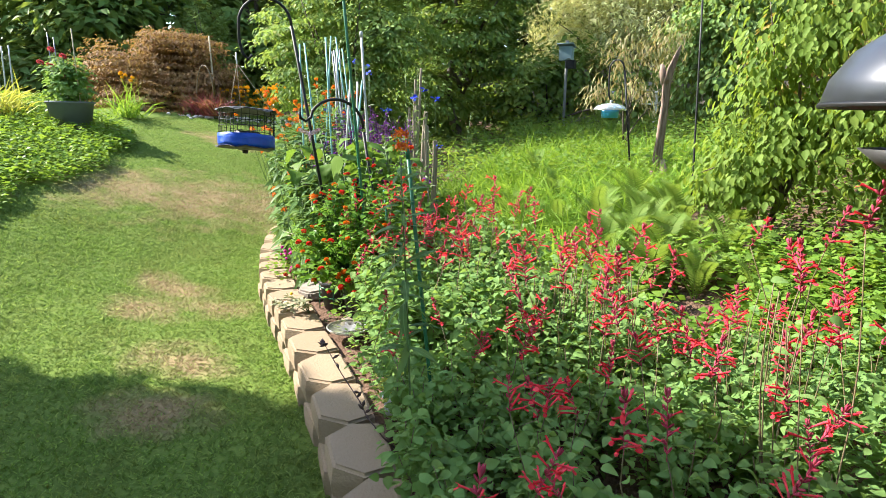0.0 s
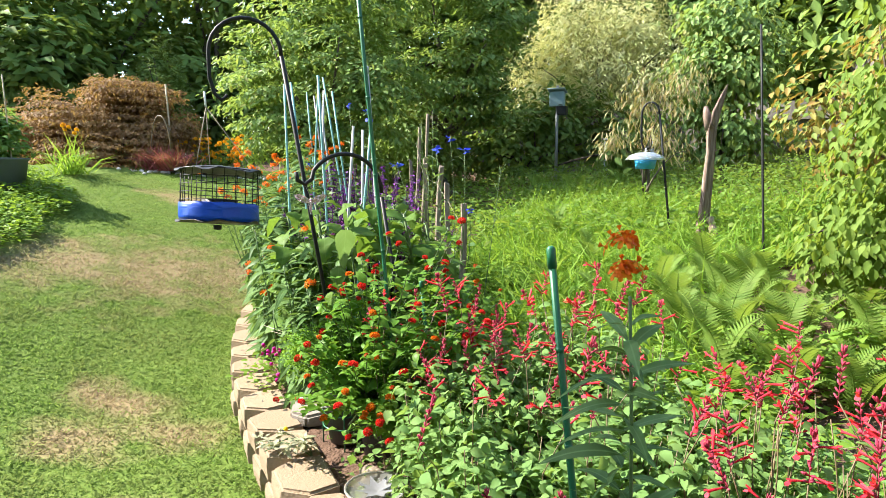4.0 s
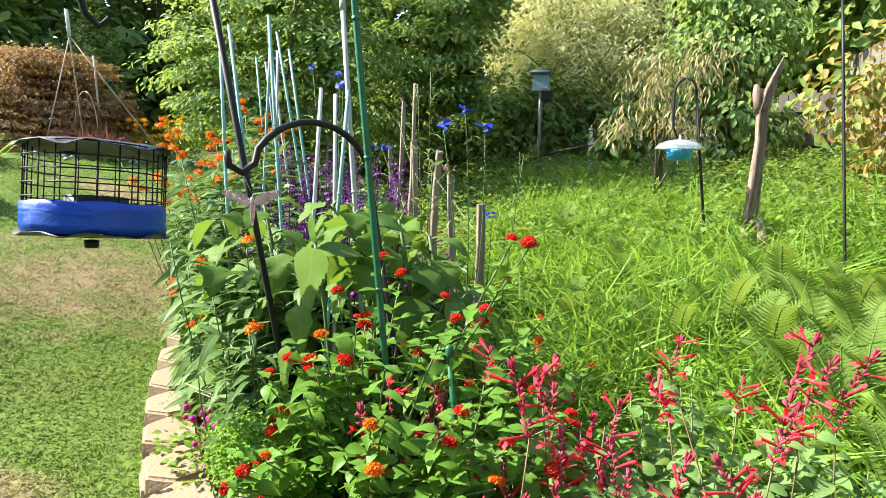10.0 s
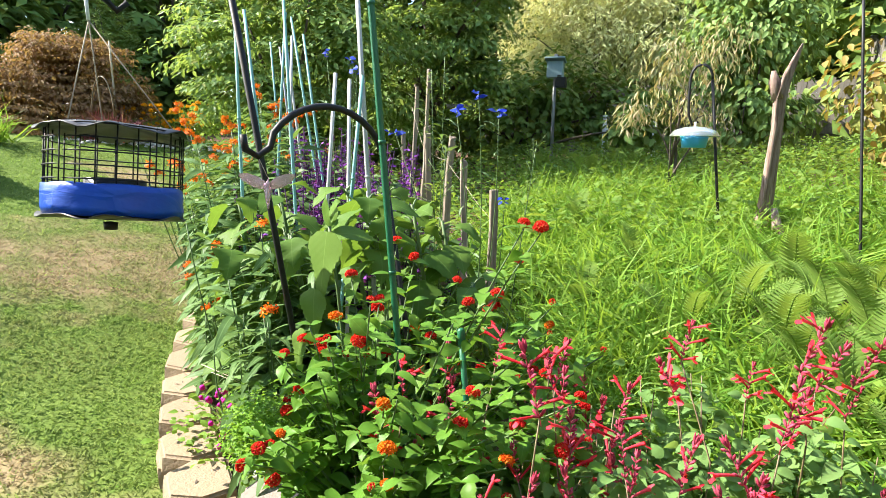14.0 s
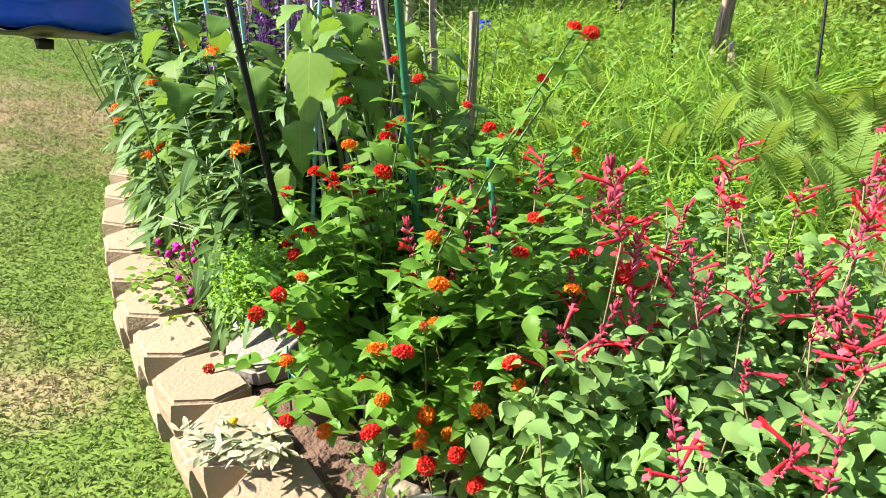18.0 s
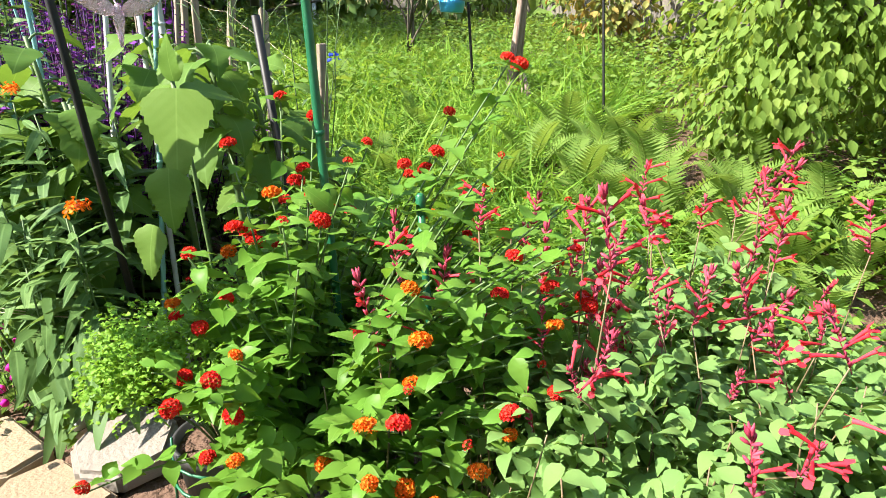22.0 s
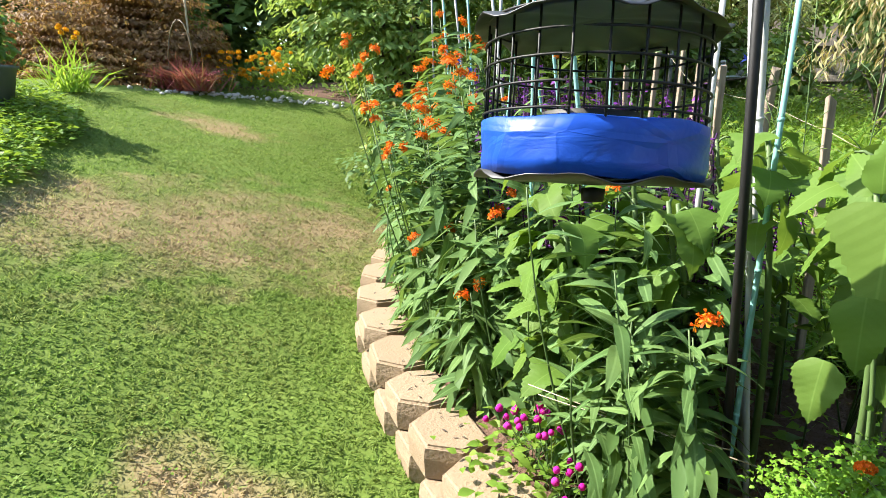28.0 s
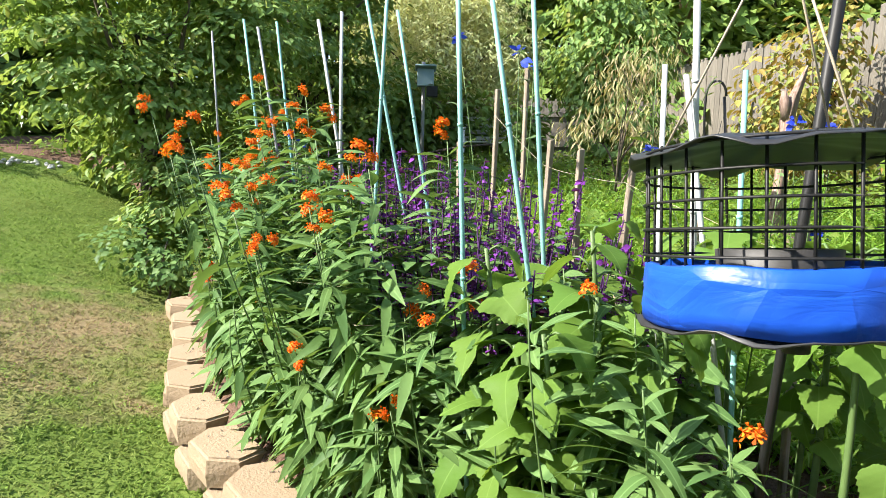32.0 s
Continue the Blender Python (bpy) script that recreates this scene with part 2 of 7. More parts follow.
M_PINK = petal_mat("pink petals", (0.6, 0.25, 0.5), (0.7, 0.35, 0.6))
M_TWIG = plain_mat("dark budded twig", (0.05, 0.025, 0.02), (0.09, 0.04, 0.03), 0.7, scale=40)
M_BIG = leaf_mat("broad leaf", (0.053, 0.1263, 0.0188), (0.0838, 0.1786, 0.0256), (0.1191, 0.2352, 0.0385), 0.55, 0.38, rib=True)
M_HILL = leaf_mat("hillside leaf", (0.0605, 0.1391, 0.0218), (0.1028, 0.2056, 0.0314), (0.1814, 0.3024, 0.0544), 0.5, 0.4)
M_DOG = leaf_mat("dogwood foliage", (0.0815, 0.1454, 0.0443), (0.1631, 0.2643, 0.0792), (0.2785, 0.3898, 0.1347), 0.45, 0.36, (0.27, 0.24, 0.07))
M_DARK = leaf_mat("shade tree leaf", (0.0722, 0.1462, 0.0309), (0.1203, 0.2234, 0.0447), (0.1977, 0.3095, 0.0688), 0.5, 0.3)
M_LIME = leaf_mat("drooping lime leaf", (0.0537, 0.1104, 0.0149), (0.1157, 0.2148, 0.033), (0.1928, 0.3121, 0.0551), 0.6, 0.44)
M_WILLOW = leaf_mat("pale willow leaf", (0.2846, 0.3854, 0.1497), (0.3881, 0.4874, 0.1995), (0.4916, 0.5667, 0.2827), 0.5, 0.35)
M_DRY = leaf_mat("drying leaf", (0.1495, 0.1955, 0.069), (0.253, 0.2875, 0.115), (0.3795, 0.345, 0.184), 0.6, 0.3)
M_AUTUMN = leaf_mat("turning leaf", (0.10, 0.17, 0.035), (0.17, 0.23, 0.05), (0.31, 0.22, 0.06), 0.55, 0.3)
M_FERN = leaf_mat("fern frond", (0.08, 0.1665, 0.027), (0.12, 0.225, 0.036), (0.17, 0.288, 0.054), 0.55, 0.44)
M_GRASS = leaf_mat("tall grass", (0.05, 0.14, 0.016), (0.125, 0.28, 0.03), (0.24, 0.42, 0.07), 0.45, 0.46)
M_COVER = leaf_mat("ground cover leaf", (0.07, 0.16, 0.02), (0.12, 0.25, 0.03), (0.19, 0.34, 0.05), 0.45, 0.42)
M_MAPLE = leaf_mat("red-brown maple leaf", (0.1135, 0.0736, 0.034), (0.21, 0.1461, 0.0583), (0.2952, 0.2412, 0.0911), 0.55, 0.32)
M_STEM = plain_mat("green stem", (0.07, 0.13, 0.035), (0.11, 0.17, 0.05), 0.6, scale=40)
M_STEMRED = plain_mat("brown-red stem", (0.14, 0.13, 0.06), (0.2, 0.10, 0.06), 0.6, scale=40)
M_BARK = wood_mat("bark", (0.06, 0.045, 0.032), (0.13, 0.10, 0.075), 6.0)
M_REDF = petal_mat("scarlet tube petals", (0.62, 0.02, 0.035), (0.75, 0.04, 0.065), (0.8, 0.09, 0.12))
M_CALYX = petal_mat("maroon calyx", (0.34, 0.035, 0.075), (0.46, 0.06, 0.11), (0.56, 0.11, 0.16))
M_LRED = petal_mat("red lantana florets", (0.6, 0.012, 0.016), (0.72, 0.024, 0.022), (0.77, 0.06, 0.03))
M_LORG = petal_mat("orange lantana florets", (0.70, 0.075, 0.008), (0.78, 0.14, 0.01), (0.80, 0.25, 0.015))
M_MFLO = petal_mat("orange-red milkweed florets", (0.70, 0.07, 0.012), (0.78, 0.15, 0.015), (0.82, 0.28, 0.02))
M_PURP = petal_mat("violet petals", (0.0975, 0.015, 0.165), (0.15, 0.03, 0.255), (0.21, 0.0562, 0.315))
M_PURPD = petal_mat("dark violet calyx", (0.04, 0.016, 0.064), (0.06, 0.0208, 0.092), (0.088, 0.032, 0.128))
M_BLUEF = petal_mat("blue petals", (0.02, 0.035, 0.42), (0.03, 0.06, 0.6), (0.06, 0.10, 0.7))
M_MAG = petal_mat("magenta globe petals", (0.42, 0.01, 0.23), (0.52, 0.02, 0.32), (0.6, 0.06, 0.4))
M_MARI = petal_mat("marigold petals", (0.72, 0.25, 0.01), (0.80, 0.36, 0.015), (0.85, 0.48, 0.03))
M_YEL = petal_mat("yellow petals", (0.8, 0.5, 0.02), (0.85, 0.6, 0.03))
M_TUFT = petal_mat("reddish grass", (0.22, 0.05, 0.055), (0.32, 0.10, 0.095), (0.2, 0.17, 0.07))
M_BLACK = plain_mat("black painted steel", (0.008, 0.008, 0.009), (0.02, 0.019, 0.018), 0.5, 0.0, 25, spec=0.3)
M_GREENP = plain_mat("green plastic-coated rod", (0.012, 0.11, 0.05), (0.02, 0.15, 0.065), 0.38, scale=25)
M_CYAN = plain_mat("faded turquoise stake", (0.13, 0.34, 0.31), (0.26, 0.45, 0.43), 0.6, scale=18)
M_WHITEP = plain_mat("weathered white stake", (0.36, 0.37, 0.37), (0.5, 0.5, 0.5), 0.6, scale=18)
M_GREYST = plain_mat("grey metal stake", (0.20, 0.21, 0.22), (0.32, 0.32, 0.34), 0.5, 0.3, 20)
def tape_mat():
    """Glossy blue tape with long creases round the tray."""
    m, nt, b = mat_base("blue vinyl tape")
    tc = nt.nodes.new("ShaderNodeTexCoord")
    mp = nd(nt, "ShaderNodeMapping")
    mp.inputs["Scale"].default_value = (8, 8, 20)
    nt.links.new(tc.outputs["Object"], mp.inputs["Vector"])
    n = nd(nt, "ShaderNodeTexNoise", Scale=1.6, Detail=3.0, Distortion=1.6)
    nt.links.new(mp.outputs["Vector"], n.inputs["Vector"])
    v = nd(nt, "ShaderNodeTexVoronoi", Scale=1.1)
    v.feature = "DISTANCE_TO_EDGE"
    nt.links.new(mp.outputs["Vector"], v.inputs["Vector"])
    ridge = ramp(nt, v.outputs["Distance"], [(0.0, (1, 1, 1)), (0.12, (0.2, 0.2, 0.2)), (0.5, (0, 0, 0))])
    h = mixc(nt, 0.5, n.outputs["Fac"], ridge)
    col = mixc(nt, n.outputs["Fac"], (0.006, 0.045, 0.33), (0.012, 0.085, 0.50))
    nt.links.new(col, b.inputs["Base Color"])
    b.inputs["Roughness"].default_value = 0.36
    b.inputs["Specular IOR Level"].default_value = 0.35
    bumped(nt, b, h, 0.6, 0.005)
    return m


M_BLUET = tape_mat()
M_PICKET = wood_mat("weathered picket", (0.17, 0.13, 0.095), (0.34, 0.275, 0.205))
M_DRIFT = wood_mat("driftwood", (0.13, 0.07, 0.05), (0.44, 0.33, 0.265), 11.0)
M_FENCE = wood_mat("grey fence board", (0.11, 0.098, 0.08), (0.19, 0.17, 0.14))
M_POLE = wood_mat("utility pole timber", (0.42, 0.25, 0.17), (0.53, 0.35, 0.25))
M_STONE = plain_mat("grey rough stone", (0.21, 0.18, 0.15), (0.29, 0.255, 0.22), 0.9, scale=70, bump=0.7, dist=0.006, spec=0.25)
M_PEB = plain_mat("white pebble", (0.42, 0.4, 0.37), (0.64, 0.62, 0.58), 0.6, scale=20)
M_POT = plain_mat("black nursery pot", (0.02, 0.02, 0.021), (0.045, 0.042, 0.04), 0.55, scale=18)
M_POTG = plain_mat("grey-blue tub", (0.10, 0.12, 0.13), (0.17, 0.19, 0.2), 0.6, scale=18)
M_WHITE = plain_mat("white paint", (0.74, 0.74, 0.73), (0.8, 0.8, 0.8), 0.5, scale=12)
M_DOME = plain_mat("dark grey metal dome", (0.045, 0.05, 0.062), (0.075, 0.082, 0.095), 0.35, 0.4, 12)
M_STRING = plain_mat("tan cord", (0.36, 0.29, 0.21), (0.44, 0.37, 0.28), 0.8)
M_TIN = plain_mat("dark corrugated sheet", (0.018, 0.018, 0.019), (0.05, 0.05, 0.052), 0.45, 0.25, 15)
M_BHOUSE = plain_mat("blue-grey painted wood", (0.20, 0.30, 0.32), (0.28, 0.38, 0.40), 0.7, scale=15)


def glass_mat(name, col, rough=0.05, ior=1.45):
    m, nt, b = mat_base(name)
    b.inputs["Base Color"].default_value = (*col, 1)
    b.inputs["Roughness"].default_value = rough
    b.inputs["Transmission Weight"].default_value = 1.0
    b.inputs["IOR"].default_value = ior
    return m


M_GLASS = glass_mat("pink-clear glass", (0.92, 0.70, 0.83), 0.12, 1.35)
M_GLASS.node_tree.nodes["Principled BSDF"].inputs["Transmission Weight"].default_value = 0.72
bumped(M_GLASS.node_tree, M_GLASS.node_tree.nodes["Principled BSDF"], noise_of(M_GLASS.node_tree, 420.0, 2.0), 1.0, 0.003)
M_CLEAR = glass_mat("clear plastic", (0.78, 0.78, 0.74), 0.35, 1.2)
M_CLEAR.node_tree.nodes["Principled BSDF"].inputs["Transmission Weight"].default_value = 0.85
M_CUP = plain_mat("sky-blue plastic cup", (0.03, 0.30, 0.62), (0.05, 0.36, 0.68), 0.3, scale=10)
M_ASH = wood_mat("dry stalk", (0.42, 0.34, 0.22), (0.55, 0.46, 0.32))


# ---------- geometry kit ----------
class Geo:
    """Collects points and faces and turns them into one mesh."""

    def __init__(self):
        self.v, self.f, self.n = [], [], 0

    def add(self, v, *faces):
        v = np.asarray(v, dtype=np.float64).reshape(-1, 3)
        for f in faces:
            f = np.asarray(f, dtype=np.int64)
            if f.size:
                self.f.append(f + self.n)
        self.v.append(v)
        self.n += len(v)
        return self

    def mesh(self, name, mat, origin=(0, 0, 0), smooth=True):
        v = np.concatenate(self.v) - np.asarray(origin)
        loops = np.concatenate([f.ravel() for f in self.f])
        totals = np.concatenate([np.full(len(f), f.shape[1]) for f in self.f])
        me = bpy.data.meshes.new(name)
        me.vertices.add(len(v))
        me.vertices.foreach_set("co", v.ravel())
        me.loops.add(len(loops))
        me.loops.foreach_set("vertex_index", loops.astype(np.int32))
        me.polygons.add(len(totals))
        me.polygons.foreach_set("loop_start", np.concatenate([[0], np.cumsum(totals)[:-1]]).astype(np.int32))
        me.polygons.foreach_set("loop_total", totals.astype(np.int32))
        me.polygons.foreach_set("use_smooth", np.full(len(totals), smooth))
        me.update(calc_edges=True)
        me.validate()
        me.materials.append(mat)
        return me


ORIGIN = {}


def thing(name, at, label, category, group="", kind=""):
    """An Empty at the base of a thing; its parts hang under it."""
    ob = new(name)
    ob.location = at
    ob.empty_display_size = 0.1
    ORIGIN[ob.name] = tuple(at)
    return tagged(ob, label, category, group, kind)


def part(name, geo, mat, parent=None, label="", smooth=True, kind=""):
    """One mesh under a thing, its points given in world places."""
    o = ORIGIN.get(parent.name, (0, 0, 0)) if parent else (0, 0, 0)
    ob = new(name, geo.mesh(name, mat, o, smooth))
    if parent:
        ob.parent = parent
        ORIGIN[ob.name] = o
    return tagged(ob, label, kind=kind)


def placed(name, me, parent, m):
    """A piece on a shared mesh, at the world pose m, under a thing."""
    ob = new(name, me)
    ob.parent = parent
    ob.matrix_basis = Matrix.Translation(-Vector(ORIGIN[parent.name])) @ m
    return ob


def unit(v):
    v = np.asarray(v, dtype=np.float64)
    return v / (np.linalg.norm(v, axis=-1, keepdims=True) + 1e-12)


def basis_of(d, up):
    """Axes for pieces that point along d with their faces turned to up: arrays of 3 x 3."""
    x = unit(d)
    y = unit(np.cross(up, x))
    z = np.cross(x, y)
    return np.stack([x, y, z], axis=-1)


def scatter(geo, tmpl, p, axes, size):
    """Copies of a small shape at places p, turned by axes and sized."""
    v, faces = tmpl
    n, k = len(p), len(v)
    size = np.asarray(size, dtype=np.float64)
    size = size.reshape(n, 1, 1) if size.ndim == 1 else size.reshape(n, 1, 3)
    w = np.einsum("nij,nkj->nki", axes, v[None] * size) + p[:, None, :]
    off = (np.arange(n) * k)[:, None, None]
    geo.add(w.reshape(-1, 3), *[(np.asarray(f)[None] + off).reshape(-1, len(f[0])) for f in faces])


def matrix_of(p, axes, s):
    m = Matrix.Identity(4)
    for i in range(3):
        for j in range(3):
            m[i][j] = axes[i][j] * s
        m[i][3] = p[i]
    return m


def leaf(widths, droop=0.25, fold=0.25, wave=0.0, stalk=0.0):
    """A leaf of length 1 along x: half-widths at even steps, bent down to its tip and folded up along its rib."""
    n = len(widths)
    v, f = [], []
    for i, w in enumerate(widths):
        u = i / (n - 1)
        x, z = u * (1 - 0.12 * droop * u), -droop * u * u * 0.6
        dz = fold * w + wave * math.sin(9 * u)
        v += [(x + stalk, w, z + dz), (x + stalk, 0, z), (x + stalk, -w, z + fold * w - wave * math.sin(9 * u))]
        if i:
            a = 3 * (i - 1)
            f += [(a, a + 1, a + 4, a + 3), (a + 1, a + 2, a + 5, a + 4)]
    return np.array(v), [np.array(f)]


def fine_leaf(widths, droop=0.25, fold=0.2, teeth=0, bite=0.0, wave=0.0, twist=0.0, rows=15):
    """A leaf of length 1 along x for close views: smooth outline, toothed edge, five columns, a bowed and wavy blade."""
    n = len(widths)
    u = np.linspace(0, 1, rows)
    w = np.interp(u, np.linspace(0, 1, n), widths)
    w[1:-1] = 0.25 * w[:-2] + 0.5 * w[1:-1] + 0.25 * w[2:]
    if teeth:
        w = w * (1 - bite * (np.arange(rows) % 2))
    v, f = [], []
    for i in range(rows):
        x, z = u[i] * (1 - 0.12 * droop * u[i]), -droop * 0.6 * u[i] ** 2
        for c in (1.0, 0.55, 0.0, -0.55, -1.0):
            a = abs(c)
            lift = fold * w[i] * (a - 0.6 * a * a) + wave * a * math.sin(11 * u[i] + 2.0 * c) + twist * c * w[i] * u[i]
            v.append((x - (0.03 * a if teeth and i % 2 else 0), c * w[i], z + lift))
        if i:
            for k in range(4):
                p = 5 * (i - 1) + k
                f.append((p, p + 1, p + 6, p + 5))
    return np.array(v), [np.array(f)]


def tube(geo, pts, radii, sides=6, cap=True):
    pts = np.asarray(pts, dtype=np.float64)
    radii = np.broadcast_to(radii, (len(pts),)) if np.ndim(radii) == 0 else np.asarray(radii)
    t = np.gradient(pts, axis=0)
    t = unit(t)
    ref = np.array([1.0, 0, 0]) if abs(t[0][0]) < 0.8 else np.array([0, 1.0, 0])
    a = unit(np.cross(t, ref))
    b = np.cross(t, a)
    ang = np.arange(sides) * 2 * math.pi / sides
    ring = pts[:, None] + radii[:, None, None] * (np.cos(ang)[None, :, None] * a[:, None] + np.sin(ang)[None, :, None] * b[:, None])
    v = ring.reshape(-1, 3)
    i, j = np.meshgrid(np.arange(len(pts) - 1), np.arange(sides), indexing="ij")
    k = (j + 1) % sides
    q = np.stack([i * sides + j, i * sides + k, (i + 1) * sides + k, (i + 1) * sides + j], -1).reshape(-1, 4)
    caps = [np.arange(sides)[::-1][None], (np.arange(sides) + (len(pts) - 1) * sides)[None]] if cap else []
    geo.add(v, q, *caps)
    return geo


def lathe(geo, profile, at=(0, 0, 0), sides=24, wob=None):
    """A turned shape: (radius, height) pairs about the vertical through at."""
    prof = np.array(profile, dtype=np.float64)
    ang = np.arange(sides) * 2 * math.pi / sides
    r = prof[:, 0][:, None] * np.ones(sides)
    z = prof[:, 1][:, None] * np.ones(sides)
    if wob:
        r, z = wob(r, z, ang[None])
    v = np.stack([at[0] + r * np.cos(ang), at[1] + r * np.sin(ang), at[2] + z], -1).reshape(-1, 3)
    i, j = np.meshgrid(np.arange(len(prof) - 1), np.arange(sides), indexing="ij")
    k = (j + 1) % sides
    geo.add(v, np.stack([i * sides + j, i * sides + k, (i + 1) * sides + k, (i + 1) * sides + j], -1).reshape(-1, 4))
    return geo


def box(geo, c, s, rot=None, bevel=0.0):
    """A box of sizes s about c, turned by rot, with its edges taken off by bevel."""
    bm = bmesh.new()
    bmesh.ops.create_cube(bm, size=1)
    bmesh.ops.scale(bm, vec=s, verts=bm.verts)
    if bevel:
        bmesh.ops.bevel(bm, geom=bm.edges[:], offset=bevel, segments=1, affect="EDGES")
    if rot is not None:
        bmesh.ops.transform(bm, matrix=rot, verts=bm.verts)
    bmesh.ops.translate(bm, vec=c, verts=bm.verts)
    bm.verts.index_update()
    by = {}
    for fc in bm.faces:
        by.setdefault(len(fc.verts), []).append([x.index for x in fc.verts])
    geo.add([tuple(x.co) for x in bm.verts], *by.values())
    bm.free()
    return geo


def blob(seed, r=1.0, bump=0.25, seg=(10, 7), flat=1.0):
    """An uneven rounded lump of radius r."""
    bm = bmesh.new()
    bmesh.ops.create_uvsphere(bm, u_segments=seg[0], v_segments=seg[1], radius=r)
    for x in bm.verts:
        x.co *= 1 + bump * noise.noise(x.co * 1.7 / r + Vector((seed * 3.7, seed * 1.3, seed)))
        x.co.z *= flat
    v = [tuple(x.co) for x in bm.verts]
    bm.verts.index_update()
    by = {}
    for fc in bm.faces:
        by.setdefault(len(fc.verts), []).append([x.index for x in fc.verts])
    bm.free()
    return np.array(v), [np.array(q) for q in by.values()]


def bent(a, b, sag=0.0, n=6, side=(0, 0, 1)):
    """Points from a to b along a bow."""
    u = np.linspace(0, 1, n)[:, None]
    return np.asarray(a) * (1 - u) + np.asarray(b) * u + np.asarray(side) * sag * (4 * u * (1 - u))


# ---------- lie of the land ----------
WALL = np.array([(1.655, -1.39), (1.395, -1.03), (1.133, -0.714), (0.907, -0.467), (0.667, -0.22), (0.425, 0.014), (0.20, 0.23), (0.0, 0.43), (-0.19, 0.60), (-0.375, 0.767), (-0.555, 0.95), (-0.75, 1.135), (-0.92, 1.34), (-1.105, 1.55), (-1.295, 1.81), (-1.48, 2.075), (-1.63, 2.36), (-1.74, 2.66), (-1.815, 2.96), (-1.905, 3.24), (-2.01, 3.51), (-2.14, 3.77)])
EDGE = np.concatenate([[(9.0, -12.0), (3.0, -3.4)], WALL, [(-2.0, 4.4), (-2.3, 5.6), (-4.2, 7.6), (-5.7, 7.4), (-6.2, 6.2), (-6.6, 5.0), (-7.5, 4.4), (-30.0, 4.0)]])


def side_of(x, y):
    """Signed distance to the bed's edge: above 0 in the bed, below 0 on the lawn."""
    p = np.stack([np.asarray(x, float), np.asarray(y, float)], -1)
    best, sign = np.full(p.shape[:-1], 1e9), np.ones(p.shape[:-1])
    for a, b in zip(EDGE[:-1], EDGE[1:]):
        ab = b - a
        t = np.clip(((p - a) @ ab) / (ab @ ab), 0, 1)
        q = p - (a + t[..., None] * ab)
        d = np.hypot(q[..., 0], q[..., 1])
        s = np.where(ab[0] * (p[..., 1] - a[1]) - ab[1] * (p[..., 0] - a[0]) > 0, -1.0, 1.0)
        sign = np.where(d < best - 1e-9, s, sign)
        best = np.minimum(d, best)
    return best * sign


def lawn_z(x, y):
    u = (-np.asarray(x, float) - 1.75) / 0.35
    z = 0.335 * 0.35 * np.logaddexp(0, u)
    z = z + 0.115 * 0.5 * np.logaddexp(0, (np.asarray(y, float) - 4.2) / 0.5) * np.clip((-np.asarray(x, float) - 2.5) / 1.5, 0, 1)
    return 1.9 * (1 - np.exp(-z / 1.9 - 0.25 * (z / 1.9) ** 2))


def bed_z(x, y):
    s = 0.45 * (np.asarray(x, float) + 0.2) + 0.9 * (np.asarray(y, float) - 0.6)
    z = 0.2 * 0.3 * np.logaddexp(0, (s - 0.3) / 0.3)
    z = 0.15 + 1.12 * (1 - np.exp(-z / 1.12 - 0.35 * (z / 1.12) ** 2))
    return z + 0.5 * np.clip((-np.asarray(x, float) - 2.0) / 4, 0, 1)


def ground_z(x, y):
    d = side_of(x, y)
    k = np.clip((d + 0.10) / 0.08, 0, 1)
    return lawn_z(x, y) * (1 - k) + bed_z(x, y) * k


def gz(x, y):
    return float(ground_z(np.array([x]), np.array([y]))[0])


def build_ground():
    ax = np.concatenate([-np.geomspace(400, 6.8, 16), np.arange(-6.6, 4.01, 0.06), np.geomspace(4.3, 400, 16)])
    ay = np.concatenate([-np.geomspace(400, 4.7, 16), np.arange(-4.5, 7.6, 0.06), np.geomspace(7.8, 400, 18)])
    X, Y = np.meshgrid(ax, ay, indexing="ij")
    Z = ground_z(X, Y)
    nx, ny = X.shape
    i, j = np.meshgrid(np.arange(nx - 1), np.arange(ny - 1), indexing="ij")
    q = np.stack([i * ny + j, (i + 1) * ny + j, (i + 1) * ny + j + 1, i * ny + j + 1], -1).reshape(-1, 4)
    V = np.stack([X, Y, Z], -1).reshape(-1, 3)
    V[:, 2] += 0.004 * np.sin(V[:, 0] * 7.1) * np.sin(V[:, 1] * 6.3) * (np.abs(V[:, 0]) < 6)
    g = Geo().add(V, q)
    ob = part("ground", g, M_LAWN)
    tagged(ob, "sloping lawn with scorched tan patches beside dark garden soil", "ground", kind="structure")
    ob.data.materials.append(M_SOIL)
    c = V[q].mean(axis=1)
    in_bed = (side_of(c[:, 0], c[:, 1]) > -0.1) & (c[:, 0] < 3.5) & (c[:, 1] < 9.4) & (c[:, 1] > -4.4)
    ob.data.polygons.foreach_set("material_index", in_bed.astype(np.int32))


build_ground()


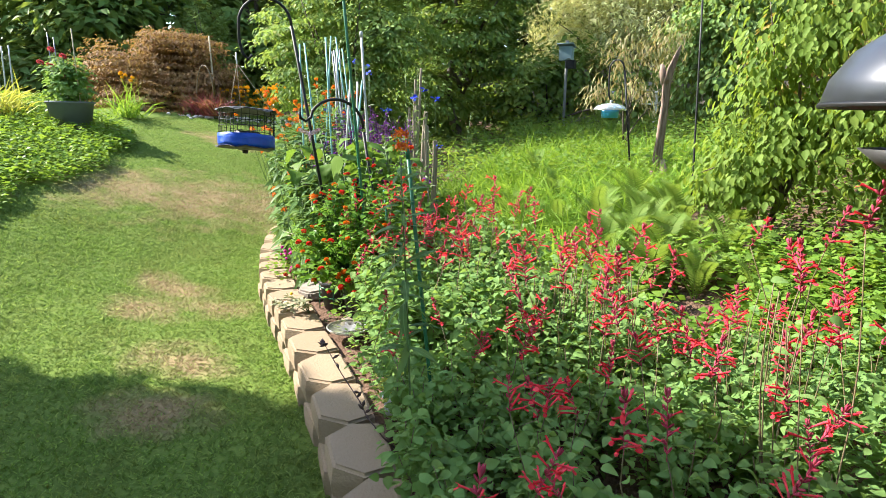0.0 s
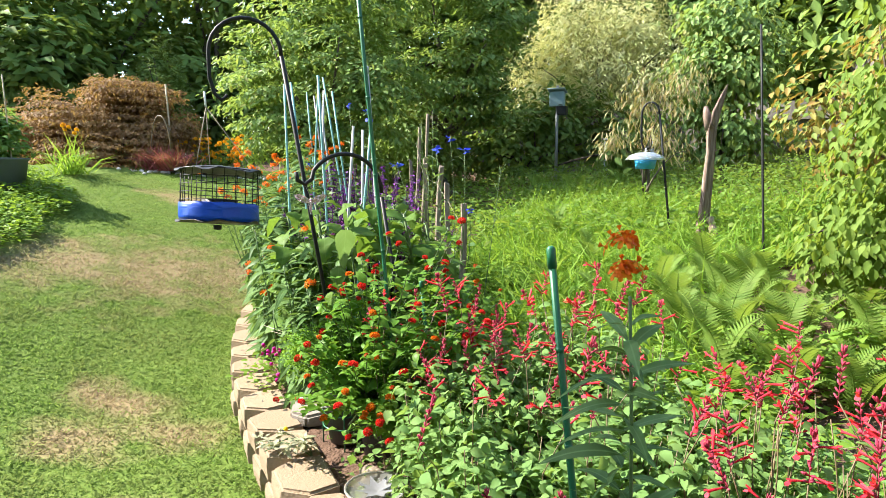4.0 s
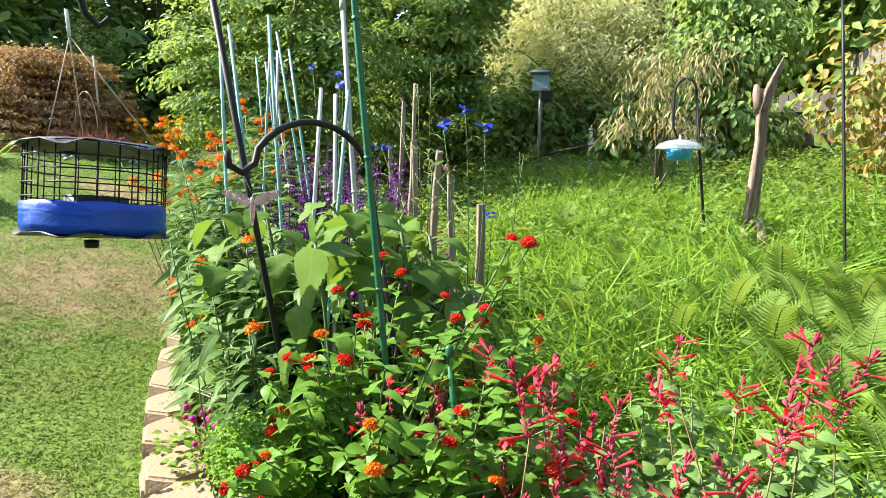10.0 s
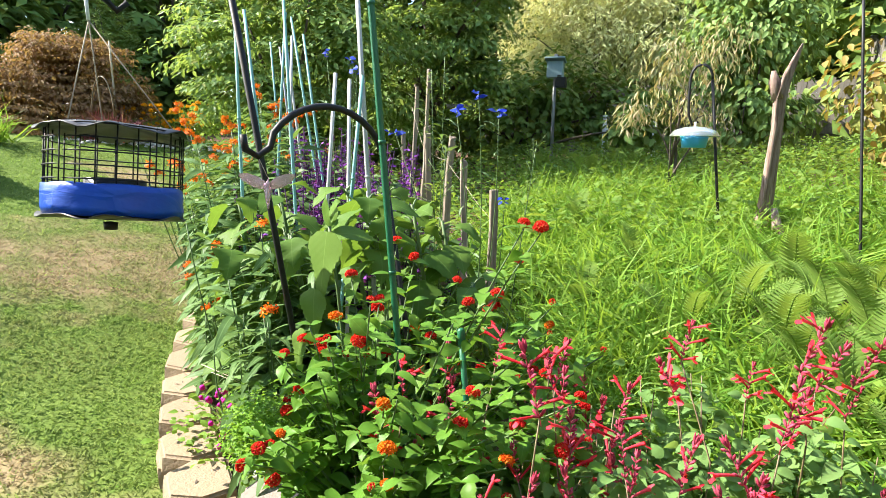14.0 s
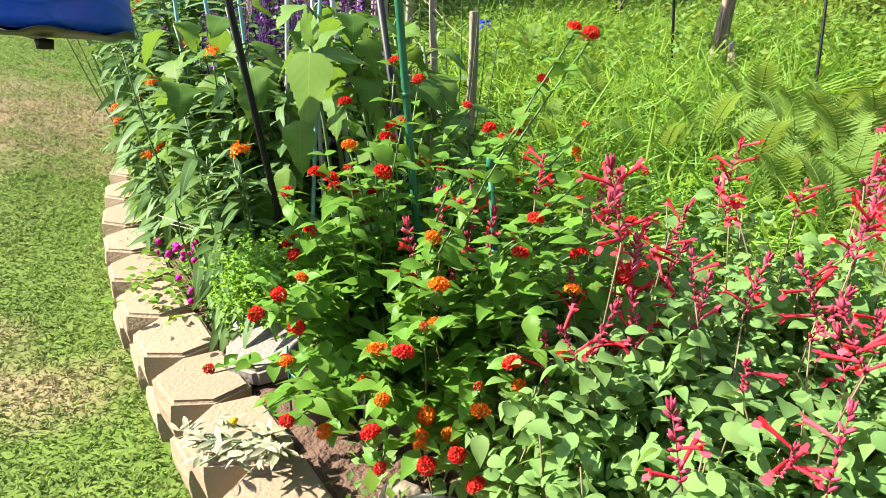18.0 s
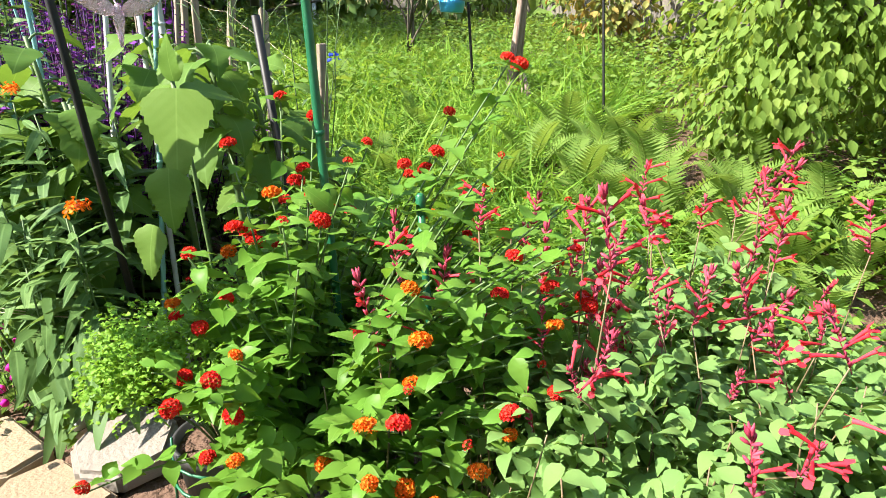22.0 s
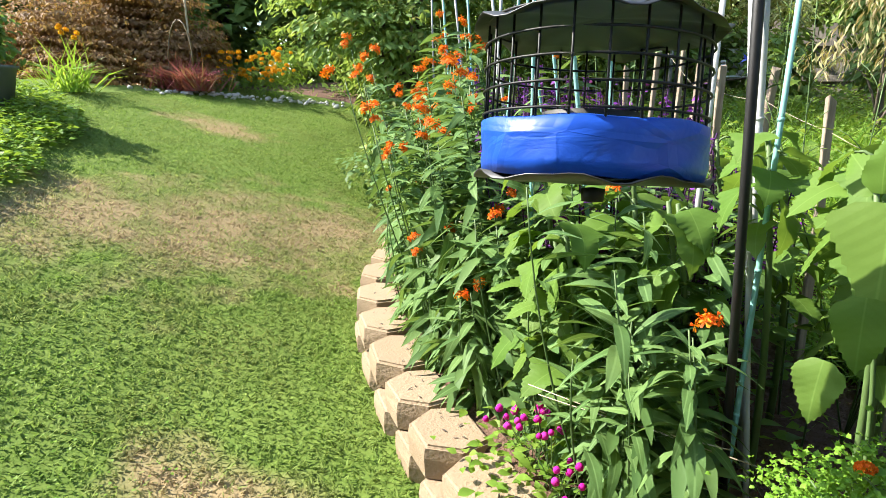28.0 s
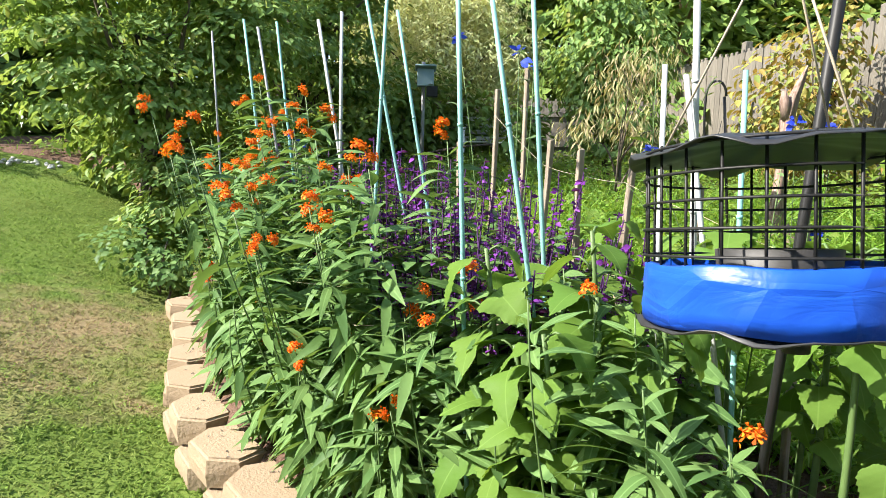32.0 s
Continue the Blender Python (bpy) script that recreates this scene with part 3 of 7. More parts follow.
def build_wall():
    """Two courses of tan blocks with three-faced fronts, following the bed's edge."""
    wall = thing("wall_garden", (0, 0, 0), "low curved retaining wall of tan concrete blocks", "wall", kind="structure")
    meshes = []
    for k in range(4):
        bm = bmesh.new()
        r = random.Random(k)
        outline = [(-0.118, 0.0), (0.118, 0.0), (0.141, -0.10), (0.078, -0.185), (-0.078, -0.185), (-0.141, -0.10)]
        top = [bm.verts.new((x + r.uniform(-.003, .003), y + r.uniform(-.003, .003), 0.1)) for x, y in outline]
        mid = [bm.verts.new((x * 1.02, y * 1.025 if y < 0 else y, 0.05 + r.uniform(-.01, .01))) for x, y in outline]
        low = [bm.verts.new((x, y, 0.0)) for x, y in outline]
        bm.faces.new(top[::-1])
        bm.faces.new(low)
        for a, b in ((top, mid), (mid, low)):
            for i in range(6):
                bm.faces.new((a[i], a[(i + 1) % 6], b[(i + 1) % 6], b[i]))
        bmesh.ops.recalc_face_normals(bm, faces=bm.faces)
        bmesh.ops.bevel(bm, geom=[e for e in bm.edges if all(v in top for v in e.verts)], offset=0.009, segments=3, affect="EDGES")
        me = bpy.data.meshes.new("block")
        bm.to_mesh(me)
        bm.free()
        me.materials.append(M_BLOCK)
        meshes.append(me)
    r = random.Random(3)
    mids = 0.5 * (WALL[:-1] + WALL[1:])
    for course in (1, 0):
        pts = mids if course else WALL[1:-1]
        for i, c in enumerate(pts):
            a, b = (WALL[i], WALL[i + 1]) if course else (mids[i], mids[i + 1])
            d = b - a
            L = float(np.hypot(*d))
            ang = math.degrees(math.atan2(-d[1], -d[0]))
            nrm = np.array([-d[1], d[0]]) / L
            base = float(lawn_z(c[0], c[1]))
            c = c + nrm * (0.0 if course else 0.004)
            m = pose(c[0], c[1], base + (0.1 if course else -0.002), r.uniform(-.6, .6), r.uniform(-.6, .6), ang + r.uniform(-2.5, 2.5))
            placed("block", meshes[(i * 7 + course) % 4], wall, m @ Matrix.Diagonal((L / 0.288, 1.0, 1.0, 1)))


build_wall()


# ---------- poles, feeders, stakes ----------
def line_at(x0, y0, sx, sy, z):
    return np.array([x0 + sx * (z - 1), y0 + sy * (z - 1), z])


def build_tall_hook():
    base = line_at(-0.236, 0.769, -0.06, -0.188, 0.1)
    top = line_at(-0.236, 0.769, -0.06, -0.188, 1.66)
    tip = np.array([-0.478, 0.475, 1.50])
    t = thing("shepherd_hook", base, "tall black steel shepherd's hook leaning over the bed", "garden hook", "hooks")
    mid = 0.5 * (top + tip)
    across = unit(np.array([top[0] - tip[0], top[1] - tip[1], 0]))
    R = 0.5 * np.hypot(*(top - tip)[:2])
    arc = [np.array([mid[0], mid[1], 1.66]) + R * (math.cos(a) * across + np.array([0, 0, 1.0]) * math.sin(a)) for a in np.linspace(0, math.pi, 14)]
    end = arc[-1]
    curl = [end + np.array([0, 0, -0.09]), end + np.array([0, 0, -0.15]) + across * 0.015, end + np.array([0, 0, -0.175]) + across * 0.04, end + np.array([0, 0, -0.155]) + across * 0.062]
    part("pole", tube(Geo(), np.array([base, 0.5 * (base + top), top]), 0.0085, 8), M_BLACK, t)
    part("crook", tube(Geo(), np.array(arc + curl), 0.0075, 8), M_BLACK, t)
    foot = Geo()
    tube(foot, np.array([base + np.array([-0.09, 0, 0.12]), base + np.array([0.09, 0, 0.12])]), 0.006, 6)
    part("step_bar", foot, M_BLACK, t)
    return end + np.array([0, 0, -0.17])


HANG = build_tall_hook()


def build_short_hook():
    p = lambda z: line_at(0.114, 0.752, -0.119, -0.091, z)
    t = thing("shepherd_hook", p(0.12), "short black steel shepherd's hook with an open curl", "garden hook", "hooks")
    top, tip = p(1.12), np.array([-0.078, 0.495, 1.17])
    part("pole", tube(Geo(), np.array([p(0.12), p(0.6), top]), 0.008, 8), M_BLACK, t)
    mid, across = 0.5 * (top + tip), unit(np.array([*(top - tip)[:2], 0]))
    R = 0.5 * np.hypot(*(top - tip)[:2])
    mid[2] = 1.135
    arc = [mid + R * math.cos(a) * across + np.array([0, 0, 1.0]) * (R * 0.98 * math.sin(a)) for a in np.linspace(0, math.pi * 0.80, 14)]
    e = arc[-1]
    curl = [e + np.array([0, 0, -0.03]) - across * 0.008, e + np.array([0, 0, -0.05]) - across * 0.035, e + np.array([0, 0, -0.035]) - across * 0.062, e + np.array([0, 0, -0.005]) - across * 0.066]
    part("crook", tube(Geo(), np.array(arc + curl), 0.0078, 8), M_BLACK, t)
    return curl[1]


CURL = build_short_hook()


def build_cage_feeder():
    cx, cy = -0.45, 0.462
    z0 = 1.027
    t = thing("cage_feeder", (cx, cy, z0), "hanging wire-cage bird feeder with a blue-taped tray", "bird feeder")

    def crease(r, z, a):
        k = 0.0022 * np.sin(3 * a + 40 * z) + 0.0016 * np.sin(11 * a + 1.7) * np.sin(90 * z)
        return r + k, z + 0.0015 * np.sin(7 * a)
    part("tray", lathe(Geo(), [(0.0, 0.004), (0.135, 0.004), (0.143, 0.002), (0.1445, 0.02), (0.1445, 0.035), (0.1455, 0.05), (0.1445, 0.068), (0.1395, 0.070), (0.138, 0.012), (0, 0.012)], (cx, cy, z0), 64, crease), M_BLUET, t, "tray wrapped in creased blue tape")

    def wavy(r, z, a):
        k = np.clip(r / 0.16, 0, 1)
        return r + k * (0.003 * np.sin(5 * a + 1) + 0.002 * np.sin(13 * a)), z + k ** 3 * (0.005 * np.sin(7 * a + 0.6) + 0.003 * np.sin(12 * a))
    part("base_plate", lathe(Geo(), [(0.0, -0.008), (0.10, -0.004), (0.151, -0.001), (0.152, 0.001), (0.10, -0.001), (0, -0.003)], (cx, cy, z0), 56, wavy), M_TIN, t)
    part("roof", lathe(Geo(), [(0.0, 0.212), (0.06, 0.209), (0.12, 0.2), (0.159, 0.19), (0.16, 0.188), (0.12, 0.196), (0.06, 0.204), (0, 0.207)], (cx, cy, z0), 56, wavy), M_TIN, t, "dark scalloped sheet roof")
    R = 0.141
    for i in range(22):
        a = i * 2 * math.pi / 22 + 0.1
        x, y = cx + R * math.cos(a), cy + R * math.sin(a)
        part("cage_wire", tube(Geo(), [(x, y, z0 + 0.05), (x, y, z0 + 0.198)], 0.0017, 5), M_BLACK, t)
    for k in range(5):
        z = z0 + 0.078 + k * 0.029
        pts = [(cx + (R + 0.003) * math.cos(a), cy + (R + 0.003) * math.sin(a), z) for a in np.linspace(0, 2 * math.pi, 41)]
        part("cage_ring", tube(Geo(), pts, 0.0017, 5, False), M_BLACK, t)
    part("tray_feet", lathe(Geo(), [(0, -0.03), (0.014, -0.029), (0.016, -0.012), (0, -0.01)], (cx + 0.01, cy - 0.02, z0), 12), M_BLACK, t)
    part("seed_cup", lathe(Geo(), [(0, 0.02), (0.06, 0.02), (0.066, 0.085), (0.06, 0.086), (0.055, 0.03), (0, 0.03)], (cx, cy, z0), 20), M_POT, t)
    knot = np.array([HANG[0], HANG[1], HANG[2] - 0.035])
    knot_low = knot + np.array([0.0, -0.07, 0.0])
    part("hanger_loop", tube(Geo(), [HANG + np.array([0, -0.08, 0.02]), knot_low], 0.004, 6), M_WHITE, t)
    t.rotation_euler = (radians(-7.0), radians(-1.0), 0)
    for i in range(3):
        a = i * 2 * math.pi / 3 + 0.5
        part("cord", tube(Geo(), bent(knot_low, (cx + 0.125 * math.cos(a), cy + 0.125 * math.sin(a), z0 + 0.2), 0.0, 3), 0.0015, 5), M_STRING, t)


build_cage_feeder()


def build_glass_bird():
    c = np.array([CURL[0] + 0.025, CURL[1] - 0.004, 1.10])
    t = thing("glass_hummingbird", c, "clear pink glass hummingbird ornament hanging with spread wings", "ornament")
    turn = 0.5
    ax = np.array([math.cos(turn), math.sin(turn), 0.12])
    body = Geo()
    lift = np.array([0.0, 0.0, 1.0])
    pts = [c + lift * 0.022, c + lift * 0.015, c, c - lift * 0.016, c - lift * 0.036]
    tube(body, np.array(pts), [0.003, 0.0065, 0.008, 0.005, 0.002], 10)
    part("body", body, M_GLASS, t)
    side = np.array([math.cos(turn), math.sin(turn), 0])
    for s in (1, -1):
        v, f = leaf([0.03, 0.15, 0.2, 0.18, 0.15, 0.04], 0.15, 0.1, 0.015)
        v2 = np.concatenate([v, v - [0, 0, 0.03]])
        q = f[0]
        g = Geo()
        X = unit(side * s + lift * 0.5)
        A = basis_of(X[None], np.array([[-side[1], side[0], 0.3]]))[0]
        w = (v2 * 0.064) @ A.T + c + lift * 0.008
        g.add(w, q, q[:, ::-1] + len(v))
        part("wing", g, M_GLASS, t)
    beak = tube(Geo(), [c + lift * 0.02, c + lift * 0.028 + np.array([-side[1], side[0], 0]) * 0.024], [0.002, 0.0008], 5)
    part("beak", beak, M_GLASS, t)
    part("thread", tube(Geo(), [c + lift * 0.03, CURL], 0.0008, 4), M_STRING, t)


build_glass_bird()


def rod(name, a, b, r, mat, label, category="garden stake", group="", cap=None, rings=0):
    t = thing(name, b, label, category, group)
    d = unit(np.asarray(a) - np.asarray(b))
    n = 8
    part("shaft", tube(Geo(), bent(b, a, 0.0, 5), [r * 1.03, r, r, r, r * 0.97], n), mat, t)
    if cap:
        part("cap", tube(Geo(), [np.asarray(a) - d * 0.03, np.asarray(a) + d * 0.002, np.asarray(a) + d * 0.006], [r * 1.25, r * 1.2, r * 0.6], n), mat, t)
    for i in range(rings):
        c = np.asarray(b) + (np.asarray(a) - np.asarray(b)) * (i + 1) / (rings + 1)
        part("node_ring", tube(Geo(), [c - d * 0.004, c + d * 0.004], r * 1.18, n), mat, t)
    return t


rod("green_pole", line_at(0.211, 0.517, -0.08, -0.03, 2.0), line_at(0.211, 0.517, -0.08, -0.03, 0.15), 0.0073, M_GREENP, "tall green plastic-coated plant pole in the bed", "garden stake", "green poles", True, 6)
rod("green_pole", line_at(0.362, 0.483, -0.096, -0.012, 0.845), line_at(0.362, 0.483, -0.096, -0.012, 0.15), 0.0065, M_GREENP, "short green plant stake among lantana", "garden stake", "green poles", True, 3)
rod("green_pole", (1.018, -0.472, 1.10), (1.125, -0.46, 0.13), 0.0062, M_GREENP, "slim green capped pole among red salvia", "garden stake", "green poles", True, 5)
rod("white_stake", line_at(-0.18, 1.243, -0.064, -0.002, 1.70), line_at(-0.18, 1.243, -0.064, -0.002, 0.2), 0.0085, M_WHITEP, "pale weathered plastic stake tied in the bed", "garden stake", "plant stakes", True, 4)
rod("iron_rod", (1.56, 2.95, 2.1), (1.64, 2.64, 0.45), 0.007, M_BLACK, "thin dark iron rod standing in the grass", "garden stake")
rod("iron_rod", (-1.95, 3.55, 1.9), (-1.9, 3.6, 0.3), 0.006, M_GREYST, "thin grey rod behind the milkweed", "garden stake")

STAKES = [(-1.6, 2.82, 1.82, -1.42, 2.73, "c"), (-1.54, 2.83, 1.79, -1.31, 2.73, "g"), (-1.44, 2.75, 1.8, -1.27, 2.63, "c"), (-1.21, 2.38, 1.74, -0.97, 2.3, "w"), (-1.11, 2.28, 1.75, -1.11, 2.2, "w"), (-1.02, 2.13, 1.81, -0.72, 2.06, "c"), (-0.93, 1.94, 1.79, -1.0, 1.86, "c"), (-0.9, 2.04, 1.71, -0.65, 1.96, "c"), (-0.755, 1.335, 1.66, -0.69, 1.28, "c"), (-0.69, 1.30, 1.66, -0.45, 1.2, "c"), (-0.575, 1.37, 1.70, -0.46, 1.3, "c"), (-0.29, 1.22, 1.43, -0.31, 1.07, "w"), (-0.24, 1.22, 1.41, -0.13, 0.97, "w"), (-0.15, 1.13, 1.41, -0.19, 0.95, "c")]
for x, y, z, xb, yb, k in STAKES:
    mat = {"c": M_CYAN, "w": M_WHITEP, "g": M_GREYST}[k]
    word = {"c": "faded turquoise plastic stake", "w": "pale weathered plastic stake", "g": "grey metal tube stake"}[k]
    rod("plant_stake", (x, y, z), (xb, yb, gz(xb, yb) - 0.02), 0.006 if k == "c" else 0.0065, mat, word + " among purple salvia", "garden stake", "plant stakes", None, 3 if k == "c" else 0)

PICKETS = [(0.195, 1.388, 1.07, 0.034), (0.03, 1.64, 1.16, 0.03), (-0.13, 1.88, 1.25, 0.034), (-0.24, 2.02, 1.27, 0.028), (-0.34, 2.17, 1.3, 0.03), (-0.50, 2.42, 1.50, 0.022), (-0.40, 2.32, 1.58, 0.018), (-0.62, 2.62, 1.30, 0.026)]
for i, (x, y, z, w) in enumerate(PICKETS):
    b = gz(x, y) - 0.03
    t = thing("wooden_picket", (x, y, b), "rough weathered wooden picket at the bed's back edge", "picket", "wooden pickets")
    g = Geo()
    r = random.Random(i)
    bm = bmesh.new()
    bmesh.ops.create_cube(bm, size=1)
    bmesh.ops.scale(bm, vec=(w * 0.85, 0.016, z - b), verts=bm.verts)
    bmesh.ops.subdivide_edges(bm, edges=[e for e in bm.edges if abs(e.verts[0].co.z - e.verts[1].co.z) > 0.1], cuts=5)
    for v in bm.verts:
        v.co.x += r.uniform(-.003, .003) + 0.004 * math.sin(v.co.z * 9 + i)
        v.co.z += (r.uniform(-.02, .012) if v.co.z > 0.3 else 0)
    bmesh.ops.bevel(bm, geom=bm.edges[:], offset=0.0022, segments=1, affect="EDGES")
    bmesh.ops.transform(bm, matrix=pose(x, y, (z + b) / 2, r.uniform(-3, 3), r.uniform(-4, 4), 35 + r.uniform(-15, 15)), verts=bm.verts)
    bm.verts.index_update()
    by = {}
    for fc in bm.faces:
        by.setdefault(len(fc.verts), []).append([q.index for q in fc.verts])
    g.add([tuple(q.co) for q in bm.verts], *by.values())
    bm.free()
    part("board", g, M_PICKET, t, smooth=False)
ties = thing("tie_string", (-0.3, 2.1, 1.1), "thin tan strings tied from picket to picket", "string")
for z in (0.10, 0.42):
    for a, b in zip(PICKETS[:5], PICKETS[1:6]):
        part("string", tube(Geo(), bent((a[0], a[1], a[2] - z), (b[0], b[1], b[2] - z), -0.006, 6), 0.0009, 4), M_STRING, ties)
guy = thing("guy_string", (-0.3, 0.75, 0.5), "pale strings stretched between stakes and hook", "string")
for a, b in (((-0.62, 0.93, 0.50), (0.02, 0.78, 0.46)), ((-0.60, 0.95, 0.47), (-0.2, 0.80, 0.50)), ((-1.0, 1.5, 0.75), (-0.5, 1.35, 0.8)), ((-1.3, 1.9, 0.8), (-0.6, 1.5, 0.83))):
    part("string", tube(Geo(), bent(a, b, -0.006, 6), 0.0013, 4), M_STRING, guy)


def build_driftwood():
    t = thing("driftwood_stump", (1.3, 3.34, 0.6), "upright bleached driftwood trunk with a forked tip", "driftwood")
    z = np.array([0.55, 0.72, 0.8, 0.95, 1.15, 1.35, 1.5, 1.62, 1.72, 1.80])
    x = 1.307 + np.array([0.01, 0.0, -0.02, -0.01, 0.0, 0.012, 0.01, 0.035, 0.07, 0.10])
    r = np.array([0.07, 0.06, 0.042, 0.036, 0.031, 0.03, 0.034, 0.028, 0.018, 0.005])
    g = Geo()
    sides = 14
    rr = np.random.default_rng(2)
    ph = rr.uniform(0, 6.28, 3)
    V = []
    for k in range(len(z)):
        for j in range(sides):
            a = j * 2 * math.pi / sides + 0.5 * z[k]
            q = r[k] * (1 + 0.25 * math.sin(3 * a + ph[0]) + 0.16 * math.sin(5 * a + ph[1] + 2 * z[k]) + rr.uniform(-.08, .08))
            V.append((x[k] + q * math.cos(a), 3.338 + q * math.sin(a), z[k]))
    i, j = np.meshgrid(np.arange(len(z) - 1), np.arange(sides), indexing="ij")
    k = (j + 1) % sides
    g.add(V, np.stack([i * sides + j, i * sides + k, (i + 1) * sides + k, (i + 1) * sides + j], -1).reshape(-1, 4))
    part("trunk", g, M_DRIFT, t)
    part("broken_fork", tube(Geo(), [(1.31, 3.33, 1.5), (1.285, 3.33, 1.6), (1.275, 3.33, 1.655)], [0.035, 0.028, 0.012], 7), M_DRIFT, t)
    part("root_flare", tube(Geo(), [(1.34, 3.3, 0.9), (1.37, 3.27, 0.78), (1.40, 3.24, 0.6)], [0.02, 0.032, 0.05], 7), M_DRIFT, t)


build_driftwood()


def build_jelly_feeder():
    p = lambda z: line_at(1.047, 3.425, -0.12, -0.02, z)
    h = thing("shepherd_hook", p(0.55), "slim black shepherd's hook standing in tall grass", "garden hook", "hooks")
    top = p(1.62)
    part("pole", tube(Geo(), [p(0.55), p(1.1), top], 0.0085, 8), M_BLACK, h)
    arc = [top + np.array([-0.06 + 0.06 * math.cos(a), -0.02, 0.085 * math.sin(a)]) for a in np.linspace(0, math.pi, 10)]
    arc += [arc[-1] + np.array([0.0, 0, -0.1]), arc[-1] + np.array([0.005, 0, -0.2]), arc[-1] + np.array([0.03, 0, -0.26]), arc[-1] + np.array([0.06, 0, -0.24])]
    part("crook", tube(Geo(), np.array(arc), 0.0075, 8), M_BLACK, h)
    c = np.array([0.895, 3.30, 1.275])
    t = thing("jelly_feeder", c, "hanging feeder with a clear plastic dome over a blue cup", "bird feeder")
    part("dome", lathe(Geo(), [(0.012, 0.075), (0.06, 0.07), (0.115, 0.05), (0.138, 0.022), (0.139, 0.018), (0.115, 0.045), (0.06, 0.065), (0.012, 0.07)], c, 32), M_CLEAR, t, "cloudy clear plastic dome")
    part("cup", lathe(Geo(), [(0, -0.045), (0.066, -0.045), (0.074, 0.0), (0.076, 0.018), (0.07, 0.018), (0.06, -0.035), (0, -0.035)], c, 28), M_CUP, t, "sky-blue plastic cup")
    part("post", tube(Geo(), [c + np.array([0, 0, -0.03]), c + np.array([0, 0, 0.10])], 0.006, 6), M_WHITE, t)
    part("wire", tube(Geo(), [c + np.array([0, 0, 0.10]), c + np.array([0.03, 0.03, 0.2])], 0.002, 5), M_BLACK, t)


build_jelly_feeder()


def build_bird_house():
    x, y, z = -0.63, 7.66, 2.2
    g0 = gz(x, y)
    t = thing("nesting_box", (x, y, g0 - 0.05), "blue-grey wooden nesting box on a dark post", "birdhouse")
    part("post", tube(Geo(), [(x, y, g0 - 0.05), (x, y, z + 0.2)], 0.022, 8), M_GREYST, t)
    part("box", box(Geo(), (x + 0.02, y - 0.1, z), (0.2, 0.14, 0.2), None, 0.006), M_BHOUSE, t, smooth=False)
    part("roof", box(Geo(), (x + 0.02, y - 0.12, z + 0.115), (0.25, 0.2, 0.02), pose(0, 0, 0, -12), 0.004), M_BHOUSE, t, smooth=False)
    # No opening is cut: the hole's inner darkness is a black disc.
    part("hole", lathe(Geo(), [(0.0, 0), (0.022, 0.0), (0.026, 0.004), (0.03, 0)], (x + 0.08, y - 0.185, z - 0.08), 14), M_BLACK, t)
    part("shelf", box(Geo(), (x + 0.1, y - 0.12, z - 0.16), (0.13, 0.13, 0.12), None, 0.004), M_BLACK, t, "dark open box underneath", smooth=False)


build_bird_house()


def build_dome_feeder():
    c = np.array([2.26, -0.79, 1.222])
    t = thing("dome_feeder", (c[0], c[1], gz(c[0], c[1]) - 0.02), "pole feeder under a large dark grey metal dome", "bird feeder")
    part("dome", lathe(Geo(), [(0.0, 0.155), (0.05, 0.152), (0.11, 0.133), (0.165, 0.095), (0.2, 0.045), (0.212, 0.0), (0.209, -0.002), (0.196, 0.043), (0.16, 0.09), (0.1, 0.128), (0.0, 0.149)], c, 48), M_DOME, t)
    part("rim", lathe(Geo(), [(0.2135, -0.004), (0.2155, 0.0), (0.2135, 0.004), (0.2105, 0.0), (0.2135, -0.004)], c, 48), M_BLACK, t)
    part("pole", tube(Geo(), [(c[0], c[1], gz(c[0], c[1]) - 0.02), c + np.array([0, 0, 0.15])], 0.011, 8), M_BLACK, t)
    part("seed_dish", lathe(Geo(), [(0, -0.11), (0.1, -0.105), (0.14, -0.075), (0.142, -0.075), (0.1, -0.11), (0, -0.118)], c, 32), M_POT, t)


build_dome_feeder()


# ---------- stones, pots and small ground things ----------
def lump(name, c, size, mat, label, category, seed, flat=0.5, group="", bump=0.3, seg=(14, 9), turn=0):
    v, f = blob(seed, 1.0, bump, seg, 1.0)
    t = tagged(new(name, Geo().add((v * np.array(size)) @ np.array(pose(0, 0, 0, 0, 0, turn).to_3x3()).T, *f).mesh(name, mat)), label, category, group)
    t.location = c
    return t


def build_slab():
    bm = bmesh.new()
    pts = [(-0.11, 0.06), (-0.02, 0.125), (0.09, 0.09), (0.13, -0.02), (0.07, -0.11), (-0.04, -0.115), (-0.12, -0.04)]
    up = [bm.verts.new((x, y, 0.03 + 0.01 * math.sin(9 * x))) for x, y in pts]
    dn = [bm.verts.new((x * 1.06, y * 1.06, -0.035)) for x, y in pts]
    bm.faces.new(up)
    bm.faces.new(dn[::-1])
    n = len(pts)
    for i in range(n):
        bm.faces.new((up[i], dn[i], dn[(i + 1) % n], up[(i + 1) % n]))
    bmesh.ops.recalc_face_normals(bm, faces=bm.faces)
    bmesh.ops.bevel(bm, geom=bm.edges[:], offset=0.012, segments=2, affect="EDGES")
    me = bpy.data.meshes.new("flat_stone")
    bm.to_mesh(me)
    bm.free()
    me.materials.append(M_STONE)
    ob = tagged(new("flat_stone", me), "rough grey field stone lying behind the wall", "stone")
    ob.matrix_basis = pose(-0.222, 0.738, 0.222, 9, -5, 30) @ Matrix.Scale(0.86, 4)


